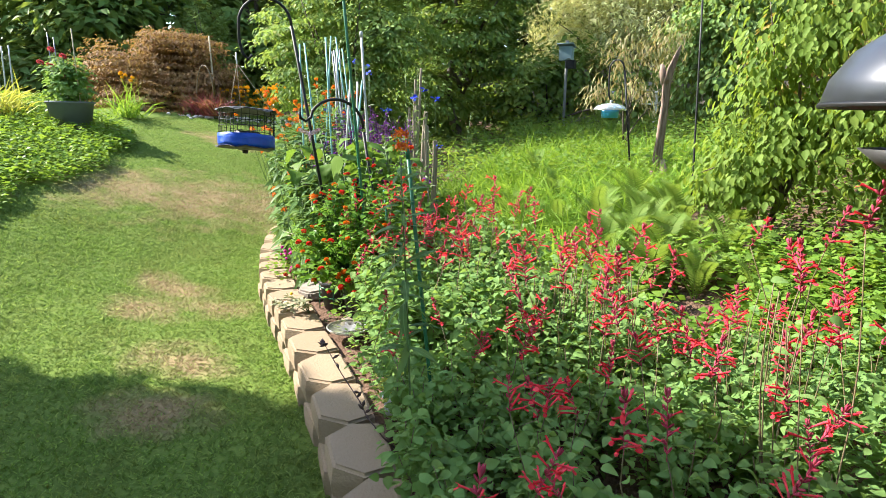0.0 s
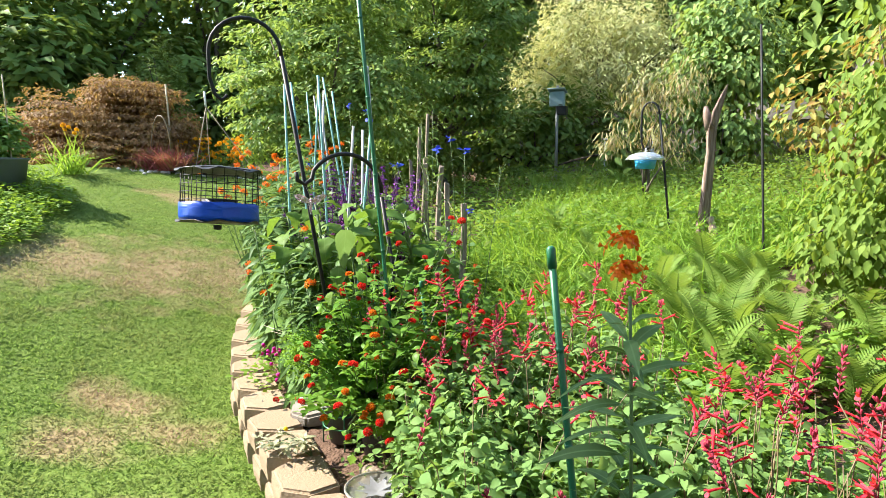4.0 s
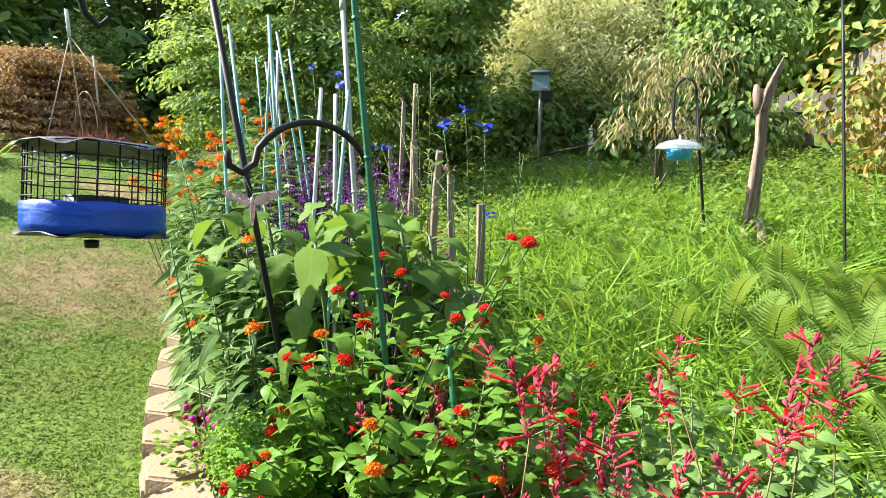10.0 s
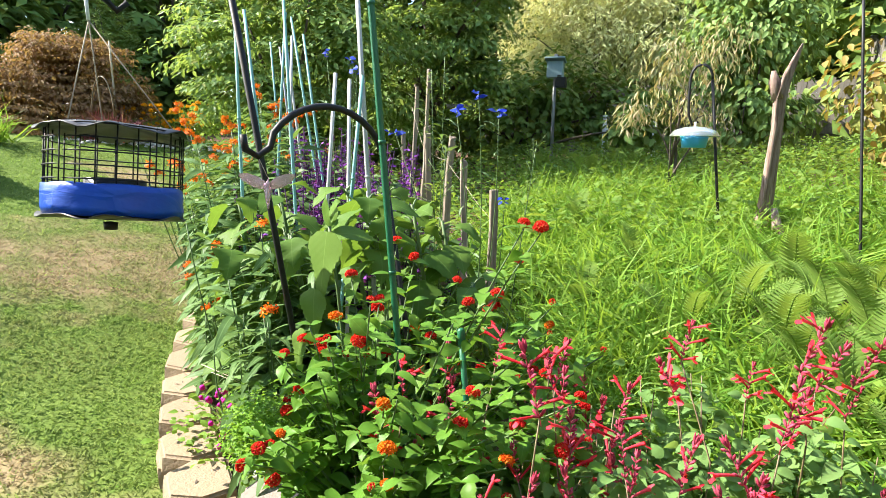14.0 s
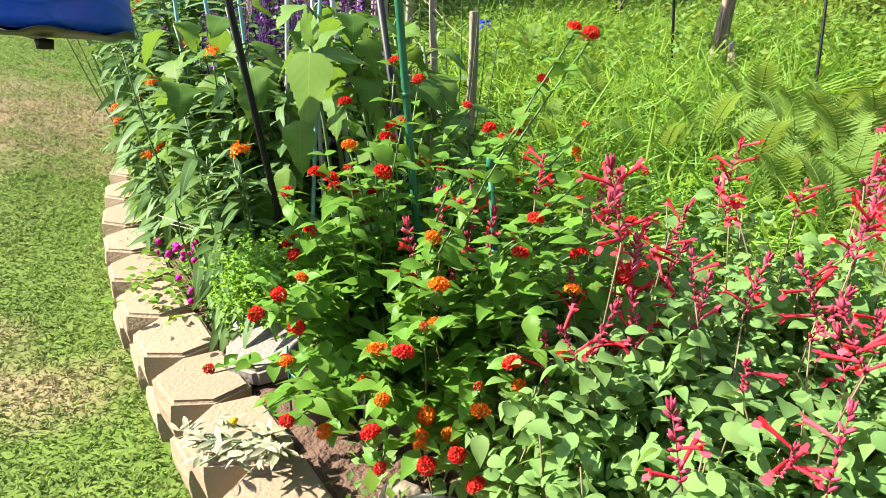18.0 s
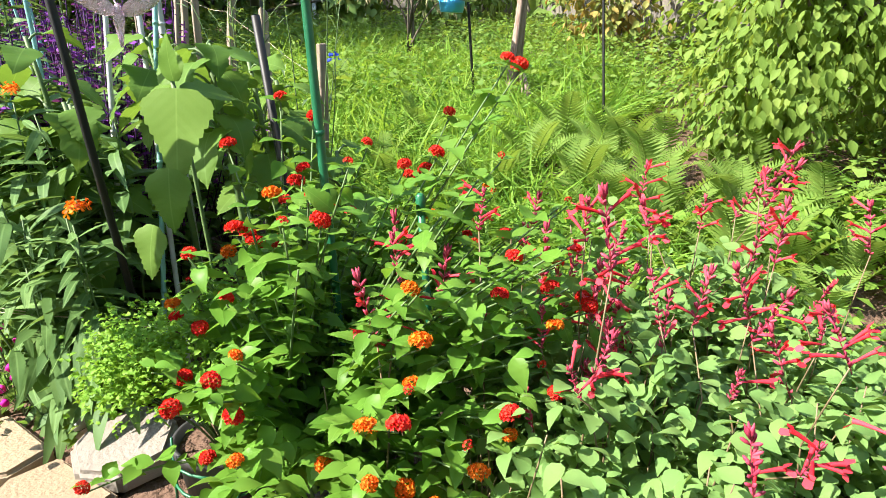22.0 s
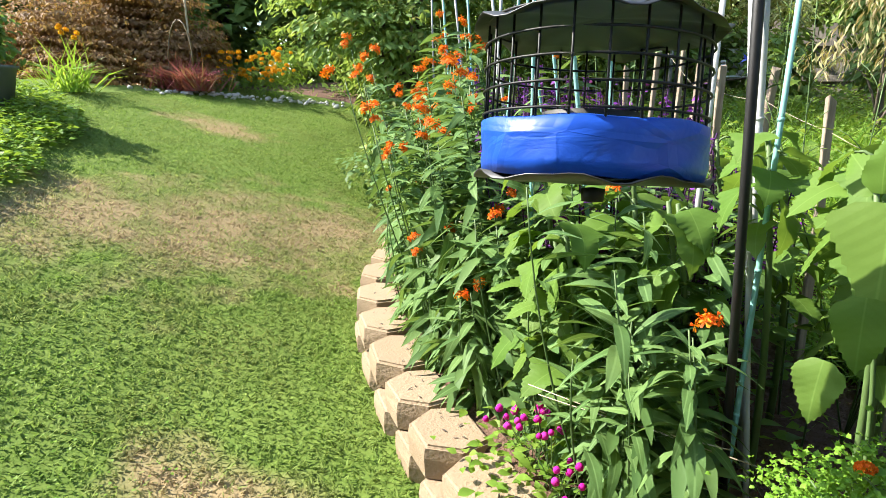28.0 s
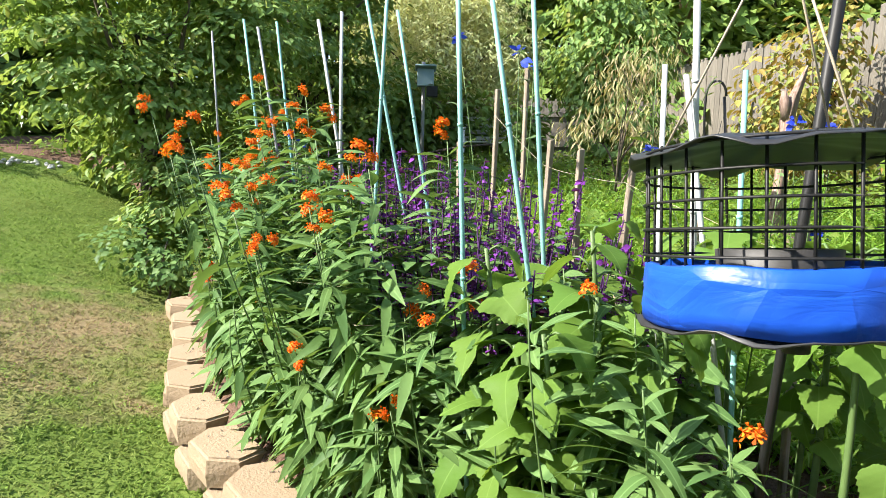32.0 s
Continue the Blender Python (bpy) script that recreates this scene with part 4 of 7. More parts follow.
build_slab()
for i, (x, y) in enumerate([(-0.40, 0.90), (-0.36, 0.865), (-0.43, 0.93), (-0.33, 0.88), (-1.18, 1.86), (-1.24, 1.96), (-1.0, 1.62)]):
    lump("pebble", (x, y, gz(x, y) + 0.03), (0.026, 0.02, 0.016), M_PEB, "smooth white pebble behind the wall blocks", "pebble", i + 4, group="white pebbles", turn=40 * i)
lump("pottery_shard", (-0.325, 0.835, 0.185), (0.045, 0.012, 0.03), M_POLE, "curved terracotta pottery shard by the wall", "pottery shard", 3, turn=35)
lump("dry_root", (0.26, 0.33, 0.2), (0.05, 0.03, 0.035), M_PICKET, "pale knobbly stone on bare mulch", "stone", 8)


def build_pot(c, r, h, name, label, mat=None, wire=True):
    t = thing(name, c, label, "plant pot", "plant pots")
    part("pot_body", lathe(Geo(), [(0, 0.0), (r * 0.76, 0.0), (r * 0.98, h * 0.86), (r * 1.05, h * 0.87), (r * 1.06, h), (r * 0.98, h), (r * 0.93, h * 0.9), (0, h * 0.88)], c, 32), mat or M_POT, t)
    part("soil", lathe(Geo(), [(0, h * 0.905), (r * 0.9, h * 0.9)], c, 20), M_SOIL, t)
    if wire:
        for z in (0.45, 0.8):
            pts = [(c[0] + r * 1.04 * math.cos(a), c[1] + r * 1.04 * math.sin(a), c[2] + h * z) for a in np.linspace(0, 6.2832, 25)]
            part("support_ring", tube(Geo(), pts, 0.003, 5, False), M_GREENP, t)
        for i in range(4):
            a = i * 1.57 + 0.4
            part("support_leg", tube(Geo(), [(c[0] + r * 1.06 * math.cos(a), c[1] + r * 1.06 * math.sin(a), c[2] - 0.02), (c[0] + r * 1.04 * math.cos(a), c[1] + r * 1.04 * math.sin(a), c[2] + h * 1.15)], 0.003, 5), M_GREENP, t)


build_pot((0.012, 0.60, 0.185), 0.09, 0.15, "plant_pot", "black nursery pot in a green wire support")
build_pot((0.20, 0.56, 0.15), 0.10, 0.15, "plant_pot", "black nursery pot hidden under lantana", wire=False)


def build_plate():
    c = np.array([0.34, 0.215, 0.20])
    t = thing("glass_plate", c, "decorative ribbed glass plate lying on the mulch", "plate")
    part("plate", lathe(Geo(), [(0, 0.012), (0.05, 0.012), (0.095, 0.03), (0.1, 0.035), (0.096, 0.024), (0.05, 0.004), (0, 0.004)], c, 40, lambda r, z, a: (r * (1 + 0.015 * np.cos(16 * a) * (r > 0.08)), z)), M_CLEAR, t)
    for i in range(8):
        a = i * math.pi / 4
        v, f = leaf([0.02, 0.14, 0.2, 0.1, 0.02], -0.2, 0.1)
        A = basis_of(np.array([[math.cos(a), math.sin(a), 0.15]]), np.array([[0, 0, 1.0]]))[0]
        part("moulded_petal", Geo().add((v * 0.07) @ A.T + c + [0, 0, 0.018], *f), M_GREYST, t)
    part("rim", tube(Geo(), [(c[0] + 0.1 * math.cos(a), c[1] + 0.1 * math.sin(a), c[2] + 0.034) for a in np.linspace(0, 6.2832, 33)], 0.004, 6, False), M_CLEAR, t)


build_plate()


# ---------- fences and far things ----------
def build_fence(name, a, b, zt, h, label, n, gap_at=()):
    a, b = np.array(a), np.array(b)
    L = float(np.hypot(*(b - a)))
    u = (b - a) / L
    nrm = np.array([-u[1], u[0]])
    t = thing(name, (*a, 0.6), label, "fence", kind="structure")
    rot = math.degrees(math.atan2(u[1], u[0]))
    w = L / n
    base = Geo()
    bm = bmesh.new()
    bmesh.ops.create_cube(bm, size=1)
    bmesh.ops.scale(bm, vec=(w * 0.95, 0.02, h), verts=bm.verts)
    topv = [v for v in bm.verts if v.co.z > 0]
    bmesh.ops.bevel(bm, geom=[e for e in bm.edges if e.verts[0] in topv and e.verts[1] in topv and abs(e.verts[0].co.x - e.verts[1].co.x) < 1e-6], offset=w * 0.28, segments=2, affect="EDGES")
    me = bpy.data.meshes.new("fence_board")
    bm.to_mesh(me)
    bm.free()
    me.materials.append(M_FENCE)
    r = random.Random(5)
    for i in range(n):
        c = a + u * (i + 0.5) * w
        z = zt[0] + (zt[1] - zt[0]) * (i + 0.5) / n
        placed("fence_board", me, t, pose(c[0], c[1], z - h / 2 + r.uniform(-.012, .012), r.uniform(-.6, .6), r.uniform(-.5, .5), rot))
    for k in (0.18, 0.52, 0.86):
        g = Geo()
        p0 = np.array([*(a - nrm * 0.035 * SIDE), zt[0] - h * k])
        p1 = np.array([*(b - nrm * 0.035 * SIDE), zt[1] - h * k])
        c = 0.5 * (p0 + p1)
        tilt = math.degrees(math.atan2(p1[2] - p0[2], L))
        box(g, c, (L, 0.04, 0.09), pose(0, 0, 0, 0, -tilt, rot), 0.004)
        part("rail", g, M_FENCE, t, smooth=False)
    m = max(2, int(L / 2.2))
    for i in range(m + 1):
        c = a + u * L * i / m - nrm * 0.07 * SIDE
        z = zt[0] + (zt[1] - zt[0]) * i / m
        part("post", box(Geo(), (c[0], c[1], z - h / 2 - 0.05), (0.1, 0.1, h + 0.3), pose(0, 0, 0, 0, 0, rot), 0.006), M_FENCE, t, smooth=False)


SIDE = -1
build_fence("fence_side", (3.42, 10.3), (3.62, -1.5), (2.82, 2.42), 1.8, "tall weathered grey board fence with rails", 86)
SIDE = 1
build_fence("fence_back", (-4.5, 12.6), (3.4, 10.3), (2.35, 2.35), 1.5, "weathered grey board fence behind shrubs", 60)

pole = thing("utility_pole", (3.85, 10.6, 0.9), "reddish-brown timber utility pole behind the fence", "utility pole")
part("shaft", tube(Geo(), [(3.85, 10.6, 0.9), (3.85, 10.6, 8.5)], [0.13, 0.11], 14), M_POLE, pole)


def build_bench():
    x, y = 0.28, 8.75
    g0 = gz(x, y)
    t = thing("garden_bench", (x, y, g0), "white slatted garden bench in front of the fence", "bench")
    for k in range(4):
        part("back_slat", box(Geo(), (x, y + 0.12, g0 + 0.46 + 0.09 * k), (0.72, 0.02, 0.06), None, 0.004), M_WHITE, t, smooth=False)
    for k in range(4):
        part("seat_slat", box(Geo(), (x, y - 0.24 + 0.09 * k, g0 + 0.40), (0.72, 0.07, 0.02), None, 0.004), M_WHITE, t, smooth=False)
    for sx in (-0.33, 0.33):
        part("rear_leg", box(Geo(), (x + sx, y + 0.14, g0 + 0.38), (0.05, 0.05, 0.8), None, 0.004), M_WHITE, t, smooth=False)
        part("front_leg", box(Geo(), (x + sx, y - 0.24, g0 + 0.27), (0.05, 0.05, 0.56), None, 0.004), M_WHITE, t, smooth=False)
        part("armrest", box(Geo(), (x + sx, y - 0.05, g0 + 0.58), (0.06, 0.46, 0.025), None, 0.004), M_WHITE, t, smooth=False)


build_bench()

box_light = thing("fence_lamp", (3.40, 6.1, 1.95), "small white box lamp fixed on the fence", "lamp")
part("housing", box(Geo(), (3.40, 6.1, 2.1), (0.12, 0.16, 0.16), None, 0.01), M_WHITE, box_light, smooth=False)
part("bracket", box(Geo(), (3.46, 6.1, 1.95), (0.06, 0.08, 0.24), None, 0.006), M_BLACK, box_light, smooth=False)


# ---------- plants ----------
L_LANCE = leaf([0.012, 0.07, 0.102, 0.1, 0.062, 0.006], 0.7, 0.2)
L_LANCE2 = leaf([0.012, 0.066, 0.096, 0.096, 0.06, 0.006], 1.2, 0.25, 0.01)
L_LANCE3 = leaf([0.012, 0.072, 0.105, 0.105, 0.066, 0.006], 0.3, 0.18)
L_OVATE = leaf([0.04, 0.25, 0.31, 0.25, 0.13, 0.01], 0.35, 0.22)
L_OVATE2 = leaf([0.04, 0.23, 0.29, 0.24, 0.12, 0.01], 0.75, 0.3, 0.012)
L_SAGE = leaf([0.10, 0.31, 0.36, 0.29, 0.17, 0.01], 0.5, 0.22)
L_SAGE2 = leaf([0.10, 0.29, 0.33, 0.27, 0.15, 0.01], 0.9, 0.35, 0.012)


def light_leaf(w, droop=0.4, fold=0.2, at=0.42):
    """A leaf of four triangles, folded along its rib and bent down, for crowns and ground covers."""
    z = -droop * 0.1
    v = [(0, 0, 0), (at, w, z + fold * w), (1 - 0.1 * droop, 0, -0.6 * droop), (at, -w, z + fold * w), (at + 0.04, 0, z)]
    return np.array(v), [np.array([(0, 4, 1), (1, 4, 2), (0, 3, 4), (4, 3, 2)])]


def far_leaf(w, droop=0.4, fold=0.25):
    """A leaf of two triangles for the far wood."""
    return np.array([(0, 0, 0), (0.45, w, fold * w), (1, 0, -0.5 * droop), (0.45, -w, fold * w)]), [np.array([(0, 2, 1), (0, 3, 2)])]


def light_blade(w, droop=0.9):
    """A grass blade of three triangles, bent over."""
    return np.array([(0, w, 0), (0, -w, 0), (0.55, 0.8 * w, -0.14 * droop), (0.55, -0.8 * w, -0.14 * droop), (1 - 0.12 * droop, 0, -0.6 * droop)]), [np.array([(0, 1, 3, 2)]), np.array([(2, 3, 4)])]


def round_leaf(w, droop=0.5, fold=0.25):
    """A leaf of two folded halves with a rounded side and a drawn-out tip."""
    rib = [(0, 0, 0), (1, 0, -0.35 * droop)]
    half = lambda q: [(0.16, 0.62 * w * q, 0.62 * fold * w - 0.03 * droop), (0.42, w * q, fold * w - 0.1 * droop), (0.7, 0.66 * w * q, 0.66 * fold * w - 0.2 * droop)]
    return np.array(rib + half(1) + half(-1)), [np.array([(0, 1, 4, 3, 2), (1, 0, 5, 6, 7)])]


L_DROOP = round_leaf(0.30, 0.7, 0.3)
L_DOG = round_leaf(0.25, 0.6, 0.3)
L_SMALL = light_leaf(0.26, 0.4, 0.2)
L_NARROW = light_leaf(0.075, 0.5, 0.1, 0.5)
L_OV4, L_HE4 = light_leaf(0.32, 0.4, 0.22), light_leaf(0.42, 0.4, 0.18, 0.36)
L_FAR = far_leaf(0.27)
L_BLADE = light_blade(0.019, 1.3)


def spread(n, up=0.4, g=None):
    """Directions all round, lifted by up."""
    g = g or rng
    a = g.uniform(0, 2 * math.pi, n)
    return unit(np.stack([np.cos(a), np.sin(a), g.normal(up, 0.25, n)], -1))


def ups(n, tilt=0.5, g=None):
    g = g or rng
    return unit(np.stack([g.normal(0, tilt, n), g.normal(0, tilt, n), np.ones(n)], -1))


def shared_leaf(name, tmpl, mat):
    return Geo().add(tmpl[0], *tmpl[1]).mesh(name, mat)


def floret_head(seed, r, n, mat, petal=0.42):
    """A domed flower head of small five-sided florets."""
    g = np.random.default_rng(seed)
    geo = Geo()
    gold = math.pi * (3 - 5 ** 0.5)
    for i in range(n):
        z = 1 - 1.25 * (i + 0.5) / n
        a = i * gold
        q = math.sqrt(max(0, 1 - z * z))
        nrm = np.array([q * math.cos(a), q * math.sin(a), z])
        c = nrm * [1, 1, 0.72] * r * g.uniform(0.86, 1.12)
        A = basis_of(np.array([np.cross(nrm, [0.3, 0.9, 0.1])]), nrm[None])[0]
        ang = np.arange(5) * 2 * math.pi / 5 + g.uniform(0, 1)
        ring = np.stack([np.cos(ang), np.sin(ang), 0 * ang + 0.12], -1) * r * petal
        inner = np.stack([np.cos(ang + 0.63), np.sin(ang + 0.63), 0 * ang], -1) * r * petal * 0.55
        v = np.concatenate([[[0, 0, -0.25 * r]], np.stack([ring, inner], 1).reshape(-1, 3)])
        f = [(0, 1 + k, 1 + (k + 1) % 10) for k in range(10)]
        geo.add(v @ A.T + c, f)
    return geo


HEAD_RED = [floret_head(k, 0.0135, 44, M_LRED, 0.33).mesh("flower_head", M_LRED) for k in range(2)]
HEAD_ORG = [floret_head(k + 5, 0.0135, 38, M_LORG, 0.35).mesh("flower_head", M_LORG) for k in range(2)]
HEAD_SMALL = floret_head(9, 0.007, 12, M_LRED).mesh("flower_bud", M_LRED)


def milk_umbel(seed):
    g = np.random.default_rng(seed)
    geo = Geo()
    for i in range(13):
        d = unit(np.array([g.normal(0, 0.6), g.normal(0, 0.6), 0.75]))
        c = d * g.uniform(0.015, 0.026)
        A = basis_of(np.array([np.cross(d, [0.2, 0.9, 0.2])]), d[None])[0]
        for k in range(5):
            a = k * 1.2566 + i
            tip = np.array([math.cos(a), math.sin(a), -0.35]) * 0.0085
            up = np.array([math.cos(a) * 0.35, math.sin(a) * 0.35, 0.9]) * 0.0065
            w = np.array([-math.sin(a), math.cos(a), 0]) * 0.003
            geo.add(np.array([[0, 0, 0], tip + w, tip * 1.25, tip - w, up + w * 0.7, up - w * 0.7]) @ A.T + c, [(0, 1, 2, 3)], [(0, 4, 5)])
    return geo


UMBEL = [milk_umbel(k).mesh("umbel", M_MFLO) for k in range(4)]
W_LANCE, W_OV = (0.012, 0.062, 0.095, 0.102, 0.088, 0.052, 0.005), (0.05, 0.22, 0.30, 0.29, 0.22, 0.12, 0.01)
LEAF_MILK = [shared_leaf("leaf", fine_leaf(W_LANCE, d, 0.35, 0, 0, w, tw), M_MILK) for d, w, tw in ((0.7, 0.006, 0.2), (1.25, 0.01, -0.25), (0.35, 0.008, 0.1), (0.9, 0.012, 0.4))]
LEAF_LANT = [shared_leaf("leaf", fine_leaf(W_OV, d, 0.35, 1, 0.09, w, tw, 17), M_LANT) for d, w, tw in ((0.4, 0.01, 0.15), (0.9, 0.015, -0.2), (0.15, 0.02, 0.3))]
W_LOBE, W_HEART = (0.08, 0.34, 0.40, 0.55, 0.46, 0.30, 0.25, 0.29, 0.2, 0.1, 0.01), (0.12, 0.32, 0.36, 0.31, 0.26, 0.2, 0.12, 0.01)
LEAF_BIG = [shared_leaf("leaf", fine_leaf(W_LOBE, 0.6, 0.3, 1, 0.07, 0.025, 0.1, 23), M_BIG), shared_leaf("leaf", fine_leaf(W_HEART, 0.5, 0.25, 1, 0.07, 0.02, -0.15, 23), M_BIG), shared_leaf("leaf", fine_leaf(W_LOBE, 1.0, 0.35, 1, 0.06, 0.03, 0.35, 23), M_BIG)]


def leaf_parts(parent, meshes, p, axes, size, keep, mat, tmpls):
    """The first keep leaves as parts of their own, the rest joined."""
    for i in range(min(keep, len(p))):
        placed("leaf", meshes[i % len(meshes)], parent, matrix_of(p[i], axes[i], float(size[i])))
    if len(p) > keep:
        g = Geo()
        rest = np.arange(keep, len(p))
        for k, t in enumerate(tmpls):
            s = rest[k::len(tmpls)]
            if len(s):
                scatter(g, t, p[s], axes[s], size[s])
        part("foliage", g, mat, parent, kind="stuff")


def milkweed(x, y, h, lean, stems, seed, keep=60, low=0.12):
    g = np.random.default_rng(seed)
    h = h * 1.1 if y > 1.5 and h > 0.6 else h
    z0 = gz(x, y)
    t = thing("milkweed", (x, y, z0), "tropical milkweed with narrow leaves and orange-red flower clusters", "plant", "milkweed plants")
    P, D, S = [], [], []
    tips = []
    for k in range(stems):
        st = Geo()
        a = g.uniform(0, 6.28)
        hh = h * g.uniform(0.72, 1.05)
        b = np.array([x + 0.05 * math.cos(a), y + 0.05 * math.sin(a), z0 - 0.02])
        e = np.array([x + lean[0] * hh + 0.17 * hh * math.cos(a), y + lean[1] * hh + 0.17 * hh * math.sin(a), z0 + hh])
        pts = bent(b, e, 0.03, 8, (math.cos(a), math.sin(a), 0))
        tube(st, pts, np.linspace(0.0034, 0.0018, 8), 5)
        part("stem", st, M_STEM, t)
        n = int(hh / 0.027)
        for i in range(n):
            u = low + (0.98 - low) * i / n
            c = pts[0] * (1 - u) + pts[-1] * u
            ph = (i % 2) * 1.57 + g.normal(0, 0.3) + a
            for s in (0, math.pi):
                d = np.array([math.cos(ph + s) - 0.25, math.sin(ph + s) - 0.15, -0.25 + 0.9 * u ** 2 + g.normal(0, 0.18)])
                P.append(c)
                D.append(d)
                S.append((0.55 if y < 0 else 1.0) * g.uniform(0.105, 0.185) * (1.05 - 0.4 * max(0, u - 0.7) / 0.3))
        tips.append((e, unit(pts[-1] - pts[-2])))
    P, D, S = np.array(P), unit(np.array(D)), np.array(S)
    tip = P + D * S[:, None]
    over = side_of(tip[:, 0], tip[:, 1])
    ok = (over > (-0.03 if y < 1.0 else 0.03)) | ((P[:, 2] > z0 + 0.42) & (over > -0.1)) | ((y > 1.38) & (over > -0.12))
    P, D, S = P[ok], D[ok], S[ok]
    o = g.permutation(len(P))
    o = o[np.argsort(-P[o][:, 2] + g.uniform(0, 0.5, len(o)))]
    leaf_parts(t, LEAF_MILK, P[o], basis_of(D[o], ups(len(P), 0.35, g)), S[o], keep, M_MILK, (L_LANCE, L_LANCE2, L_LANCE3))
    for i, (e, d) in enumerate(tips):
        few = x > -0.62 and y > 0
        for q in range(int(g.uniform() < 0.12) if few else g.integers(1, 3) if h > 0.8 else g.integers(0, 2)):
            off = np.array([g.normal(0, 0.02), g.normal(0, 0.02), 0.012 + 0.03 * q])
            placed("umbel", UMBEL[(seed + i + q) % 4], t, pose(*(e + off), g.uniform(-25, 25), g.uniform(-25, 25), g.uniform(0, 360)) @ Matrix.Scale(g.uniform(0.95, 1.3), 4))
    return t


MILKWEEDS = [(-0.42, 1.0, 0.74, (-0.12, -0.1), 4), (-0.52, 1.32, 0.74, (-0.1, 0), 4), (-0.32, 1.02, 0.76, (-0.06, -0.04), 4), (-0.72, 1.36, 0.8, (-0.16, -0.02), 5), (-0.84, 1.56, 0.88, (-0.18, -0.05), 5), (-0.8, 1.7, 0.95, (-0.1, 0.05), 4), (-1.08, 1.74, 0.86, (-0.25, -0.08), 5), (-1.02, 1.98, 1.0, (-0.1, 0), 5), (-1.25, 2.02, 0.92, (-0.25, -0.05), 5), (-1.22, 2.28, 1.05, (-0.15, 0), 5), (-1.42, 2.35, 0.92, (-0.22, 0), 5), (-1.45, 2.7, 0.95, (-0.2, 0.05), 5), (-0.9, 1.52, 0.5, (-0.15, -0.1), 5), (-0.4, 0.94, 0.45, (-0.05, -0.1), 4), (-1.3, 1.93, 0.5, (-0.15, -0.1), 5), (-0.27, 0.92, 0.6, (-0.1, -0.05), 4), (-0.42, 0.97, 0.42, (-0.12, -0.12), 5), (-0.58, 1.2, 0.58, (-0.12, -0.08), 5), (-0.68, 1.34, 0.62, (-0.12, 0), 4), (-1.58, 2.98, 0.8, (-0.12, 0.0), 5), (-1.5, 3.2, 0.9, (-0.12, 0.05), 5), (-1.28, 2.6, 0.9, (-0.15, 0), 4), (-1.06, 1.66, 0.42, (-0.2, -0.15), 5), (-1.27, 2.0, 0.42, (-0.2, -0.1), 5), (-1.45, 2.32, 0.45, (-0.2, -0.1), 5), (-1.57, 2.64, 0.45, (-0.2, -0.1), 5), (-0.86, 1.42, 0.4, (-0.15, -0.1), 4), (1.12, -0.64, 0.93, (-0.05, -0.02), 1)]
for i, (x, y, h, lean, n) in enumerate(MILKWEEDS):
    milkweed(x, y, h, lean, n, i + 1, low=0.45 if y < 0 else 0.3 if y < 0.93 else 0.12)

LANT_AT = [(0.526, 0.476, 1.06), (0.50, 0.45, 1.07), (0.11, 0.41, 0.81), (0.45, 0.66, 0.965), (-0.05, 0.58, 0.625), (0.47, 0.19, 0.585), (0.10, 0.25, 0.60), (0.12, 0.40, 0.80), (-0.17, 0.40, 0.385), (0.2, 0.68, 0.95), (0.3, 0.70, 0.9), (0.05, 0.66, 0.9), (0.38, 0.68, 0.84), (0.14, 0.72, 0.98), (0.42, 0.6, 0.9), (0.16, 0.2, 0.44), (0.26, 0.18, 0.4), (0.33, 0.2, 0.5), (0.22, 0.24, 0.52), (0.42, 0.24, 0.42), (0.05, 0.3, 0.5)]


